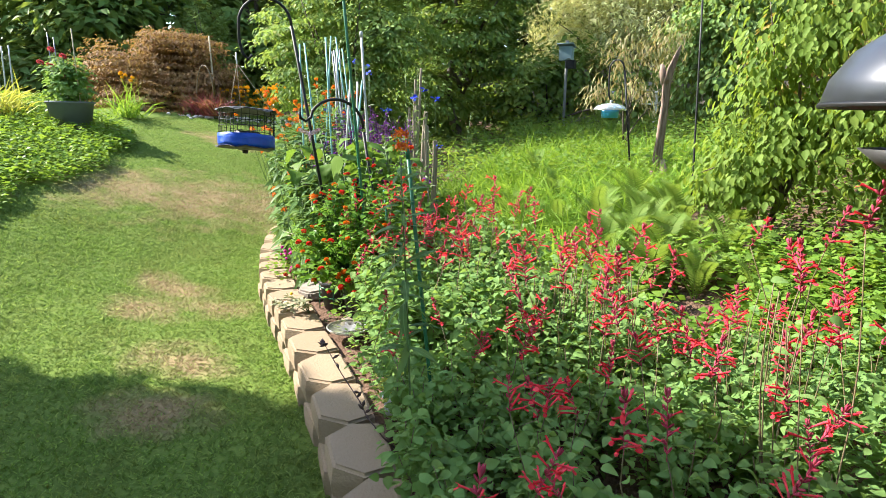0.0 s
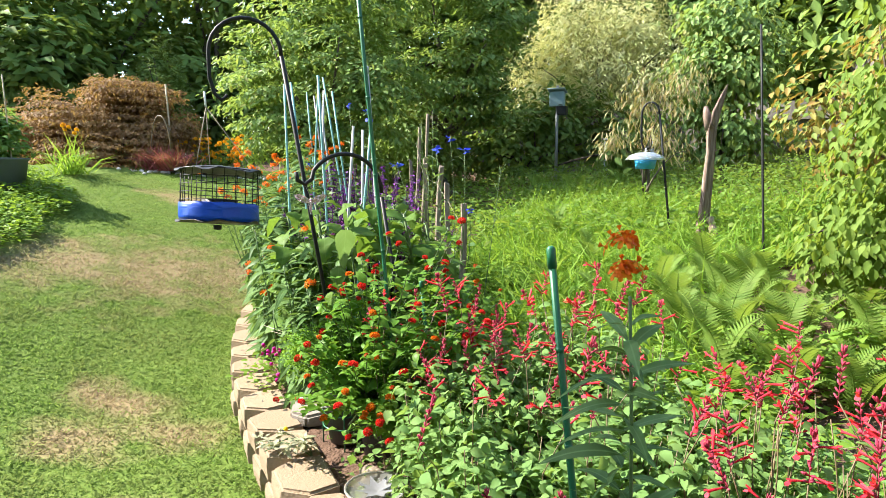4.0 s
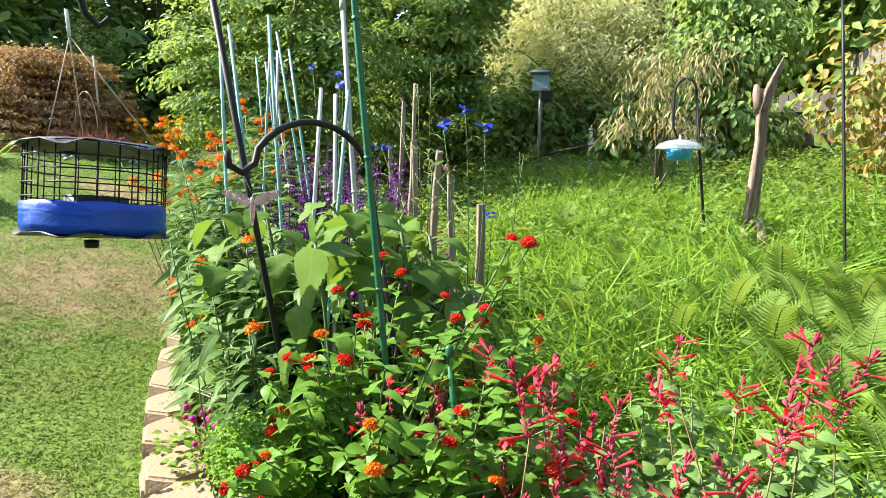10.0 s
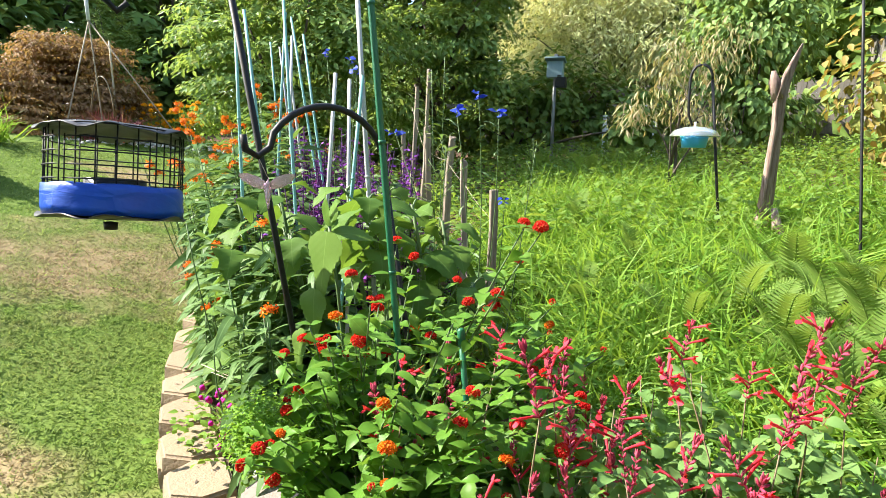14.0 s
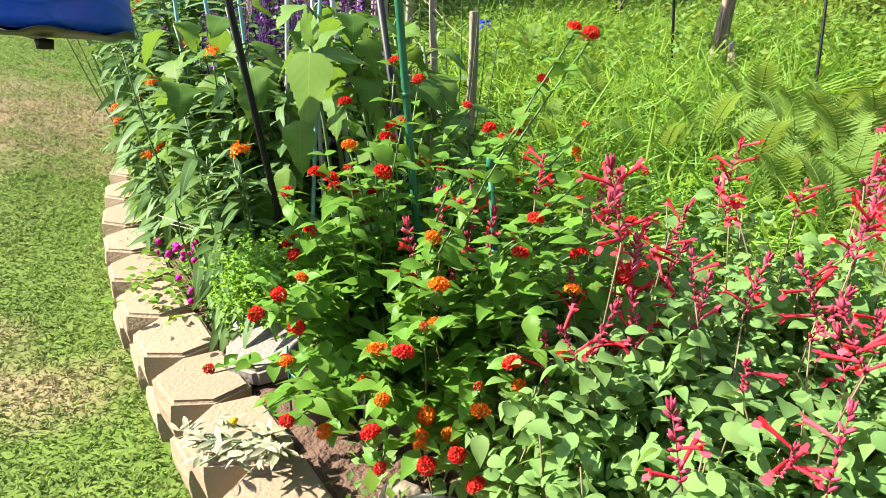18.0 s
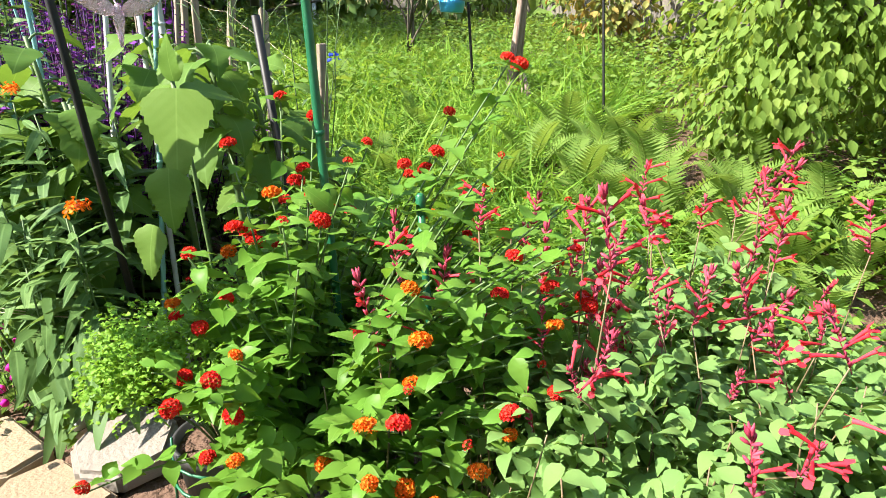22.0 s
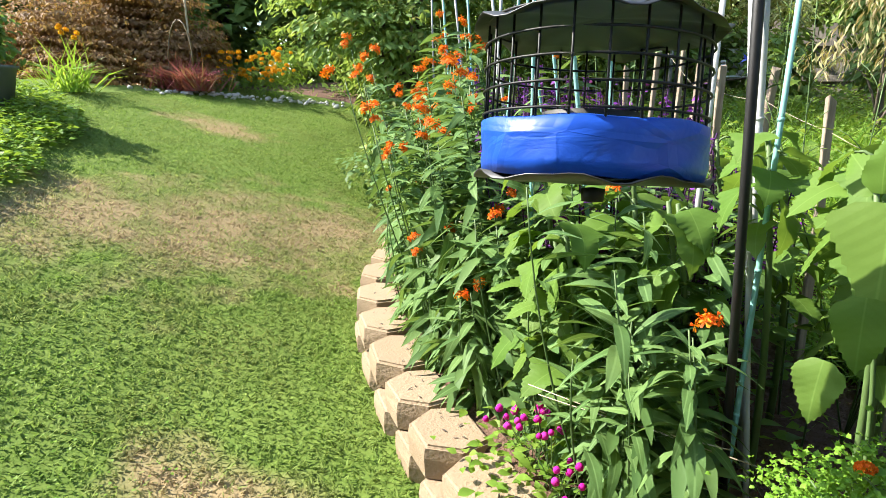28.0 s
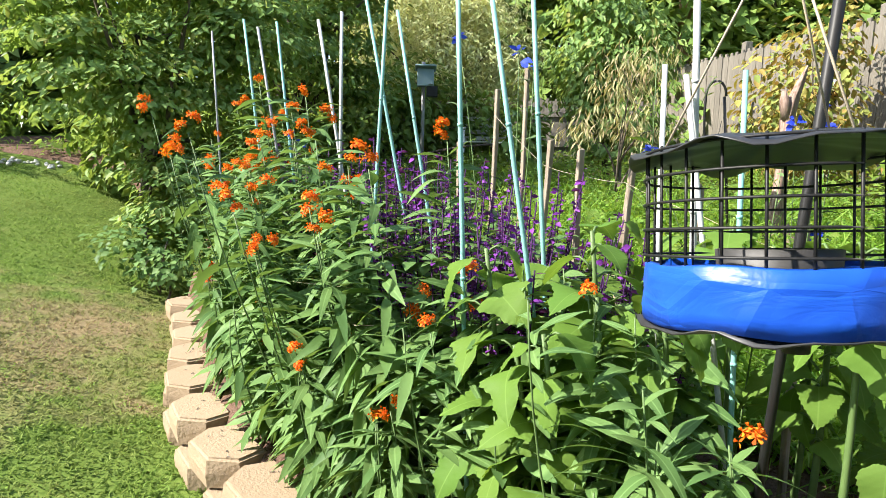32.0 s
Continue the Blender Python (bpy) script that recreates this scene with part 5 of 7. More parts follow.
def lantana():
    g = np.random.default_rng(21)
    base = np.array([0.17, 0.52, 0.28])
    t = thing("lantana_shrub", (0.17, 0.52, 0.15), "bushy lantana with red and orange flower heads", "shrub")
    ends = [np.array(p) for p in LANT_AT]
    for k in range(215):
        a, z = g.uniform(0, 6.28), g.uniform(0.02, 1.0)
        q = math.sqrt(1 - (z * 0.85) ** 2)
        rx, ry = 0.37, 0.30
        e = np.array([0.22 + rx * q * math.cos(a) + 0.18 * z, 0.42 + ry * q * math.sin(a), 0.25 + 0.66 * z])
        e = e + g.normal(0, 0.03, 3)
        if (e[0] > 0.42 and e[2] < 0.62 and g.uniform() < 0.55) or (e[0] < -0.01 and e[2] < 0.5) or (e[1] < 0.26 and e[2] < 0.42 and e[0] < 0.45):
            continue
        ends.append(e)
    P, D, S = [], [], []
    for i, e in enumerate(ends):
        st = Geo()
        b = base + g.normal(0, 0.03, 3) * [1, 1, 0.3]
        pts = bent(b, e - [0, 0, 0.012], 0.05, 7, (0, 0, 1))
        tube(st, pts, np.linspace(0.0035, 0.0014, 7), 5)
        part("stem", st, M_STEM, t)
        n = 11
        for k in range(n):
            u = 0.3 + 0.68 * k / (n - 1)
            c = b * (1 - u) + e * u + np.array([0, 0, 0.05 * 4 * u * (1 - u)])
            ph = (k % 2) * 1.57 + g.normal(0, 0.4)
            for s in (0, math.pi):
                P.append(c)
                D.append((math.cos(ph + s), math.sin(ph + s), g.normal(0.15, 0.3)))
                S.append(g.uniform(0.029, 0.058) * (0.7 if k == n - 1 else 1))
    P, D, S = np.array(P), unit(np.array(D)), np.array(S)
    o = np.argsort(-(P[:, 2] - 0.5 * P[:, 1]) + g.uniform(0, 0.4, len(P)))
    leaf_parts(t, LEAF_LANT, P[o], basis_of(D[o], ups(len(P), 0.35, g)), S[o], 300, M_LANT, (L_OVATE, L_OVATE2))
    for i, e in enumerate(ends):
        if g.uniform() < 0.36 and i > 21:
            continue
        red = g.uniform() < (0.72 if e[2] > 0.62 else 0.45)
        me = HEAD_SMALL if g.uniform() < 0.2 and i > 21 else (HEAD_RED if red else HEAD_ORG)[i % 2]
        placed("flower_head", me, t, pose(*e, g.uniform(-30, 30), g.uniform(-30, 30), g.uniform(0, 360)) @ Matrix.Scale(g.uniform(0.75, 1.1), 4))


lantana()


def tube_flower():
    """One scarlet sage flower of length 1 along x: a long tube with a hood and a lip."""
    fl = Geo()
    tube(fl, [(0, 0, 0), (0.3, 0, 0.03), (0.65, 0, 0.04), (0.85, 0, 0.02)], [0.036, 0.05, 0.066, 0.08], 7, False)
    fl.add([(0.82, 0.1, 0.1), (0.82, -0.1, 0.1), (1.05, -0.05, 0.13), (1.08, 0.05, 0.12)], [(0, 1, 2, 3)])
    fl.add([(0.82, 0.12, -0.06), (0.82, -0.12, -0.06), (0.98, -0.13, -0.2), (1.0, 0.0, -0.26), (0.98, 0.13, -0.2)], [(0, 1, 2, 3, 4)])
    return fl.mesh("flower", M_REDF)


def sage_spike(seed, n=7):
    """A spike of length 1: whorls of small maroon calyces on a thin stalk."""
    g = np.random.default_rng(seed)
    ca = Geo()
    seats = []
    for i in range(n):
        u = 0.02 + 0.9 * (i / n)
        for k in range(3):
            a = g.uniform(0, 6.28)
            d = unit(np.array([math.cos(a), math.sin(a), g.uniform(0.5, 1.5)]))
            c = np.array([0, 0, u])
            tube(ca, [c, c + d * 0.05, c + d * 0.1, c + d * 0.13], [0.008, 0.021, 0.022, 0.008], 5)
            seats.append((c + d * 0.06, d, u))
    for k in range(5):
        a = k * 1.26
        d = np.array([math.cos(a) * 0.35, math.sin(a) * 0.35, 1])
        tube(ca, [(0, 0, 0.86), np.array([0, 0, 0.88]) + d * 0.07, np.array([0, 0, 0.9]) + d * 0.14], [0.01, 0.03, 0.004], 5)
    tube(ca, [(0, 0, -0.1), (0, 0, 0.95)], [0.008, 0.006], 5)
    return ca.mesh("flower_spike", M_CALYX), seats


FLOWER = tube_flower()
SPIKES = [sage_spike(k) for k in range(4)]


def red_salvia(x, y, top, seed, leaves=90, spread_r=0.2, spikes=3, bloom=0.2):
    g = np.random.default_rng(seed)
    z0 = gz(x, y)
    h = top - z0
    t = thing("red_salvia", (x, y, z0), "leafy pineapple sage with scarlet flower spikes", "plant", "red salvias")
    P, D, S = [], [], []
    for k in range(8):
        st = Geo()
        a = g.uniform(0, 6.28)
        e = np.array([x + spread_r * g.uniform(0.3, 1) * math.cos(a), y + spread_r * g.uniform(0.3, 1) * math.sin(a), z0 + h * g.uniform(0.7, 1.0)])
        b = np.array([x, y, z0 - 0.02]) + g.normal(0, 0.04, 3) * [1, 1, 0]
        pts = bent(b, e, 0.03, 6, (math.cos(a), math.sin(a), 0))
        for i in range(leaves // 8):
            u = g.uniform(0.12, 1.0) ** 0.75
            P.append(b * (1 - u) + e * u + g.normal(0, 0.022, 3))
            D.append((*spread(1, 0.1, g)[0],))
            S.append(g.uniform(0.02, 0.043))
        if k < spikes:
            L = g.uniform(0.08, 0.15) * (0.78 if x < 1.3 else 1)
            sp = e + np.array([g.normal(0, 0.03), g.normal(0, 0.03), g.uniform(0.04, 0.16)])
            pts = np.concatenate([pts, bent(e, sp, 0, 3)[1:]])
            m = pose(*sp, g.uniform(-25, 25), g.uniform(-25, 25), g.uniform(0, 360)) @ Matrix.Scale(L, 4)
            ca, seats = SPIKES[(seed + k) % 4]
            ob = placed("flower_spike", ca, t, m)
            for c, d, u in seats:
                if g.uniform() < bloom * (1 - 0.55 * u):
                    q = new("flower", FLOWER)
                    q.parent = ob
                    A = basis_of(np.array([d * [1, 1, 0.35]]), np.array([[0.0, 0, 1]]))[0]
                    q.matrix_basis = matrix_of(c, A, g.uniform(0.034, 0.045) / L)
        tube(st, pts, np.linspace(0.0024, 0.0012, len(pts)), 4)
        part("stem", st, M_STEMRED, t)
    P, D, S = np.array(P), np.array(D), np.array(S)
    P[:, :2] += g.normal(0, 0.03, (len(P), 2))
    gg = Geo()
    A = basis_of(D, ups(len(P), 0.65, g))
    scatter(gg, L_SAGE, P[::2], A[::2], S[::2])
    scatter(gg, L_SAGE2, P[1::2], A[1::2], S[1::2])
    part("foliage", gg, M_SAGE, t, kind="stuff")


k = 0
for x, y, top in [(0.62, 0.30, 0.52), (0.80, 0.15, 0.50), (0.95, 0.38, 0.52), (0.72, 0.55, 0.60), (0.74, 0.0, 0.46), (0.87, -0.12, 0.46), (1.05, 0.10, 0.48), (1.15, 0.35, 0.5), (1.0, -0.3, 0.45), (1.2, -0.15, 0.48), (1.3, 0.15, 0.5), (1.12, -0.48, 0.47), (1.3, -0.4, 0.48), (1.45, -0.1, 0.5), (1.5, 0.25, 0.52), (1.28, -0.72, 0.46), (1.48, -0.62, 0.48), (1.6, -0.35, 0.5), (1.5, -0.95, 0.42), (1.72, -0.8, 0.45), (1.85, -0.5, 0.5), (1.98, -1.0, 0.42), (2.15, -0.7, 0.5), (2.3, -0.35, 0.55), (2.0, -0.15, 0.5), (1.98, -0.32, 0.5), (2.02, 0.08, 0.5), (1.86, 0.0, 0.42), (2.35, 0.05, 0.55), (2.3, -1.05, 0.45), (2.55, -0.7, 0.5), (2.6, -0.2, 0.55), (0.9, 0.62, 0.62), (0.64, 0.10, 0.45), (1.7, -1.2, 0.35), (2.5, 0.3, 0.6), (0.54, 0.27, 0.50), (0.62, 0.42, 0.56), (0.72, 0.22, 0.52), (0.78, 0.38, 0.55), (0.88, 0.26, 0.52), (0.98, 0.0, 0.48), (1.08, 0.24, 0.52), (1.2, 0.02, 0.5), (0.82, 0.5, 0.58), (1.05, 0.5, 0.52), (1.4, 0.3, 0.5), (1.6, 0.05, 0.5), (1.85, -0.25, 0.5), (1.4, -0.28, 0.46), (2.2, -0.1, 0.54), (2.45, -0.45, 0.52), (2.1, -0.4, 0.5)]:
    k += 1
    top += (0.16 if x < 1.3 else 0.08) if 0.5 < x < 1.7 and y > -0.2 else 0
    red_salvia(x, y, top, 100 + k, 780, 0.21, 2) if x < 1.3 else red_salvia(x, y, top, 100 + k, 520, 0.2, 2 if k % 2 else 3, 0.44)
for x, y, top in [(0.66, 0.50, 0.80), (0.95, 0.15, 0.65), (1.35, 0.0, 0.74), (1.62, -0.15, 0.78), (2.1, -0.55, 0.9), (2.05, -0.25, 0.8), (1.5, 0.1, 0.72), (0.40, 0.33, 0.62), (0.52, 0.24, 0.58), (0.30, 0.38, 0.64), (0.62, 0.34, 0.62)]:
    k += 1
    red_salvia(x, y, top, 100 + k, 40, 0.12, 3)


def big_leaf_plant(x, y, h, seed, n, r0=0.075, r1=0.145, low=0.2):
    g = np.random.default_rng(seed)
    z0 = gz(x, y)
    t = thing("mexican_sunflower", (x, y, z0), "tall plant with broad soft lobed bright green leaves", "plant", "broad-leaved plants")
    e = np.array([x - 0.06, y - 0.08, z0 + h])
    st = tube(Geo(), bent((x, y, z0 - 0.02), e, 0.02, 8, (1, 0, 0)), np.linspace(0.011, 0.005, 8), 7)
    part("stem", st, M_STEM, t)
    for i in range(n):
        u = low + (1 - low) * (i + 0.5) / n
        a = i * 2.4 + seed
        c = np.array([x, y, z0]) * (1 - u) + e * u
        s = g.uniform(r0, r1) * (1.1 - 0.5 * max(0, u - 0.6))
        d = unit(np.array([math.cos(a), math.sin(a), 0.35 + 0.3 * u + g.normal(0, 0.1)]))
        p2 = c + d * s * 0.42
        part("leaf_stalk", tube(Geo(), bent(c, p2, 0.01, 4), [0.004, 0.003, 0.003, 0.0025], 5), M_STEM, t)
        dl = unit(np.array([math.cos(a), math.sin(a), g.normal(-0.35, 0.3)]))
        A = basis_of(dl[None], ups(1, 0.3, g))[0]
        placed("leaf", LEAF_BIG[g.choice([0, 0, 2, 2, 1])], t, matrix_of(p2, A, s))


for i, (x, y, h, n) in enumerate([(-0.28, 1.1, 0.72, 8), (-0.12, 1.16, 0.85, 16), (-0.56, 1.22, 0.6, 14), (-0.3, 1.12, 0.72, 13), (-0.38, 1.22, 0.7, 13), (0.04, 0.98, 0.85, 20), (-0.42, 1.42, 0.7, 18), (-0.52, 1.12, 0.66, 13), (-0.40, 1.22, 0.85, 16), (-0.62, 1.3, 0.8, 15), (0.1, 1.15, 0.8, 18), (0.15, 1.28, 0.72, 18), (-0.05, 1.45, 0.75, 18), (-0.2, 1.66, 0.75, 16), (0.3, 1.12, 0.58, 16)]):
    big_leaf_plant(x, y, h, i + 1, n, *((0.09, 0.15, 0.35) if x < -0.28 else (0.075, 0.13, 0.74) if y < 1.2 and -0.2 < x < 0.08 else (0.075, 0.135, 0.42)))
# one large pale leaf that hangs in the sun in front of the hook
hang = thing("sunflower_leaf_stem", (-0.02, 0.72, 0.2), "single leaning stem with large hanging pale green leaves", "plant", "broad-leaved plants")
part("stem", tube(Geo(), bent((-0.0, 0.74, 0.18), (-0.055, 0.745, 1.0), 0.02, 6, (1, 0, 0)), 0.0042, 6), M_STEM, hang)
LEAF_ARROW = shared_leaf("leaf", fine_leaf((0.16, 0.44, 0.47, 0.41, 0.34, 0.28, 0.22, 0.17, 0.11, 0.06, 0.01), 0.03, 0.06, 1, 0.05, 0.01, 0.05, 25), M_BIG)
LEAF_TAPER = shared_leaf("leaf", fine_leaf((0.1, 0.34, 0.38, 0.33, 0.28, 0.2, 0.12, 0.01), 0.3, 0.15, 1, 0.06, 0.02, -0.1, 23), M_BIG)
for me, p, d, u, s in ((LEAF_ARROW, (-0.04, 0.705, 0.99), (-0.05, -0.15, -1), (-0.55, -0.82, 0.15), 0.2), (LEAF_TAPER, (-0.06, 0.68, 0.85), (-0.05, -0.2, -1), (-0.3, -0.9, 0.4), 0.125), (LEAF_TAPER, (-0.1, 0.69, 0.74), (-0.2, -0.25, -1), (-0.5, -0.8, 0.3), 0.11), (LEAF_BIG[1], (-0.04, 0.74, 0.98), (0.9, 0.3, 0.1), (0, -0.4, 0.9), 0.12), (LEAF_BIG[1], (-0.05, 0.75, 1.0), (-0.4, 0.5, 0.6), (-0.5, -0.6, 0.5), 0.10), (LEAF_TAPER, (-0.05, 0.735, 1.0), (-0.15, -0.2, 0.9), (-0.6, -0.7, 0.1), 0.09)):
    placed("leaf", me, hang, matrix_of(np.array(p), basis_of(np.array([d]), np.array([u]))[0], s))


def parsley():
    g = np.random.default_rng(4)
    c = np.array([0.03, 0.55, 0.32])
    t = thing("parsley", c, "clump of bright curly parsley in a black pot", "herb")
    st, lf = Geo(), Geo()
    for k in range(46):
        d = spread(1, 1.5, g)[0]
        e = c + d * g.uniform(0.24, 0.36) * [1.0, 0.7, 0.95]
        part("stalk", tube(Geo(), bent(c, e, 0.03, 5), 0.0016, 4), M_STEM, t)
        n = 120
        P = e + g.normal(0, 0.028, (n, 3))
        scatter(lf, leaf([0.1, 0.4, 0.3, 0.45, 0.02], 0.9, 0.6, 0.08), P, basis_of(spread(n, 0.4, g), ups(n, 0.8, g)), g.uniform(0.007, 0.013, n))
    part("foliage", lf, M_PARS, t, kind="stuff")


parsley()


def gomphrena():
    g = np.random.default_rng(6)
    c = np.array([-0.60, 1.045, 0.19])
    t = thing("globe_amaranth", c, "low globe amaranth with magenta ball flowers by the wall", "plant")
    st, lf = Geo(), Geo()
    v, f = blob(3, 1.0, 0.2, (10, 7))
    ball = Geo().add(v * 0.0095, *f).mesh("flower_ball", M_MAG)
    for k in range(36):
        u = g.uniform(-1, 1)
        e = c + np.array([0.055 * g.normal() - 0.13 * u * 1.0, 0.05 * g.normal() + 0.15 * u, g.uniform(0.07, 0.18)])
        part("stem", tube(Geo(), bent(c + [0.1 * -u, 0.12 * u, 0], e, 0.01, 4), 0.0012, 4), M_STEM, t)
        placed("flower_ball", ball, t, pose(*e, g.uniform(-20, 20), 0, 0) @ Matrix.Scale(g.uniform(0.8, 1.2), 4))
    n = 240
    P = c + np.stack([g.normal(0, 0.1, n), g.normal(0, 0.1, n), g.uniform(0.01, 0.14, n)], -1)
    scatter(lf, L_OVATE, P, basis_of(spread(n, 0.3, g), ups(n, 0.4, g)), g.uniform(0.02, 0.045, n))
    part("foliage", lf, M_COVER, t, kind="stuff")


gomphrena()


def purple_salvia(x, y, h, seed):
    g = np.random.default_rng(seed)
    z0 = gz(x, y)
    t = thing("purple_salvia", (x, y, z0), "salvia with dark stems and violet flower spikes", "plant", "purple salvias")
    lf = Geo()
    for k in range(11):
        a = g.uniform(0, 6.28)
        b = np.array([x, y, z0])
        e = b + np.array([0.24 * math.cos(a) * g.uniform(0.2, 1), 0.24 * math.sin(a) * g.uniform(0.2, 1), h * g.uniform(0.75, 1.12)])
        sp, ca = Geo(), Geo()
        tube(ca, bent(b, e, 0.02, 5, (math.cos(a), math.sin(a), 0)), 0.002, 4)
        n = 46
        u = g.uniform(0.45, 1.0, n)[:, None]
        P = b * (1 - u) + e * u + g.normal(0, 0.006, (n, 3))
        scatter(ca, L_SMALL, P, basis_of(spread(n, 0.2, g), ups(n, 0.5, g)), g.uniform(0.01, 0.018, n))
        m = 20
        u = g.uniform(0.5, 0.99, m)[:, None]
        P = b * (1 - u) + e * u
        scatter(sp, L_OVATE, P, basis_of(spread(m, 0.0, g), ups(m, 0.8, g)), g.uniform(0.016, 0.03, m))
        s = part("flower_spike", ca, M_PURPD, t)
        part("petals", sp, M_PURP, s, kind="stuff")
    n = 190
    P = np.array([x, y, z0]) + np.stack([g.normal(0, 0.1, n), g.normal(0, 0.1, n), g.uniform(0.1, 0.85, n) * h], -1)
    scatter(lf, L_OVATE, P, basis_of(spread(n, 0.2, g), ups(n, 0.4, g)), g.uniform(0.04, 0.075, n))
    part("foliage", lf, M_MILK, t, kind="stuff")


for i, (x, y, h) in enumerate([(-0.55, 1.62, 0.72), (-0.72, 1.9, 0.74), (-0.45, 1.85, 0.66), (-0.62, 2.15, 0.78), (-0.85, 2.2, 0.82), (-0.35, 1.62, 0.62), (-0.95, 2.5, 0.85), (-0.75, 2.45, 0.8), (-1.15, 2.6, 0.85), (-0.25, 1.4, 0.62), (-0.62, 1.42, 0.6), (-1.3, 2.95, 0.9), (-0.15, 1.75, 0.66), (-0.5, 1.72, 0.82), (-0.7, 1.7, 0.8), (-0.4, 2.0, 0.8), (-0.85, 1.95, 0.85), (-0.3, 1.55, 0.7), (-0.95, 2.3, 0.9), (-0.6, 2.3, 0.82), (-1.1, 2.35, 0.85), (-0.64, 1.46, 0.8), (-0.5, 1.5, 0.8), (-0.75, 1.62, 0.85), (-0.4, 1.42, 0.75), (-0.55, 1.4, 0.7)]):
    purple_salvia(x, y, h, 40 + i)


def blue_salvia(x, y, tips, seed):
    g = np.random.default_rng(seed)
    z0 = gz(x, y)
    t = thing("blue_salvia", (x, y, z0), "wiry pale stems with a few bright blue flowers", "plant", "blue salvias")
    for e in tips:
        st, fl = Geo(), Geo()
        e = np.array(e)
        pts = bent((x, y, z0), e, 0.03, 8, (1, 0, 0))
        tube(st, pts, np.linspace(0.003, 0.0012, 8), 4)
        n = 14
        u = g.uniform(0.45, 0.98, n)[:, None]
        P = np.array([x, y, z0]) * (1 - u) + e * u
        scatter(st, L_NARROW, P, basis_of(spread(n, 0.7, g), ups(n, 0.5, g)), g.uniform(0.03, 0.07, n))
        m = 7
        scatter(fl, L_OVATE, e + g.normal(0, 0.008, (m, 3)), basis_of(spread(m, 0.3, g), ups(m, 0.8, g)), g.uniform(0.02, 0.035, m))
        part("stem", st, M_STEM, t)
        part("flower", fl, M_BLUEF, t)


blue_salvia(0.12, 1.4, [(0.09, 1.32, 1.32), (0.16, 1.33, 1.37), (0.22, 1.36, 1.31), (0.24, 1.4, 1.03), (-0.2, 1.5, 1.25)], 1)
blue_salvia(-0.6, 1.75, [(-0.52, 1.8, 1.55), (-0.48, 1.75, 1.5), (-0.7, 1.9, 1.6)], 2)
blue_salvia(-1.3, 2.2, [(-1.3, 2.3, 1.3), (-1.25, 2.3, 1.26)], 3)


# ---------- ferns, grass, ground covers ----------
def frond_mesh(seed):
    g = np.random.default_rng(seed)
    geo = Geo()
    n = 27
    u = np.linspace(0, 1, n)
    spine = np.stack([0.42 * u ** 1.3, 0.03 * np.sin(3 * u + seed), 0.95 * u - 0.36 * u ** 2.6], -1)
    tube(geo, spine, np.linspace(0.008, 0.002, n), 4)
    T = unit(np.gradient(spine, axis=0))
    P, D, U, S = [], [], [], []
    for i in range(3, n):
        for s in (1, -1):
            side = np.array([0, s, 0])
            P.append(spine[i])
            D.append(unit(side + T[i] * 0.55 + [0, 0, -0.1]))
            U.append(np.cross(T[i], [0, 1.0, 0]) * -1)
            w = math.sin(math.pi * min(1, (u[i] * 0.93 + 0.06))) ** 0.7
            S.append(0.125 * w * g.uniform(0.85, 1.1) + 0.008)
    scatter(geo, leaf([0.06, 0.092, 0.074, 0.044, 0.004], 0.4, 0.15), np.array(P), basis_of(np.array(D), np.array(U)), np.array(S))
    return geo.mesh("frond", M_FERN)


FRONDS = [frond_mesh(k) for k in range(3)]


def fern(x, y, size, n, seed):
    g = np.random.default_rng(seed)
    z0 = gz(x, y)
    t = thing("ostrich_fern", (x, y, z0), "bright green ostrich fern with arching feathery fronds", "fern", "ferns")
    for i in range(n):
        a = i * 360 / n + g.uniform(-20, 20)
        placed("frond", FRONDS[i % 3], t, pose(x, y, z0 - 0.02, 0, g.uniform(-18, 14), a) @ Matrix.Scale(size * g.uniform(0.75, 1.08), 4))


for i, (x, y, s, n) in enumerate([(0.62, 2.62, 0.58, 7), (1.52, 2.2, 0.6, 8), (1.78, 1.08, 0.55, 8), (2.05, 0.8, 0.5, 7), (1.5, 0.85, 0.5, 7), (1.28, 2.35, 0.62, 7), (1.2, 1.55, 0.66, 8), (1.45, 1.8, 0.66, 8), (1.6, 1.35, 0.66, 8), (1.35, 1.05, 0.62, 8), (0.85, 1.9, 0.58, 7), (0.45, 2.2, 0.55, 6), (1.3, 1.3, 0.6, 7), (1.55, 1.1, 0.6, 8), (1.4, 1.5, 0.62, 8), (1.7, 1.6, 0.62, 8), (1.15, 1.8, 0.6, 7), (1.35, 2.0, 0.62, 8), (1.6, 2.0, 0.62, 8), (1.05, 2.1, 0.58, 7), (1.9, 1.75, 0.6, 7), (1.9, 1.4, 0.6, 7), (0.25, 3.4, 0.6, 6), (-0.35, 5.5, 0.7, 7), (0.1, 5.2, 0.7, 7), (0.45, 6.0, 0.7, 7)]):
    fern(x, y, s * 0.9, n - 2, i + 70)


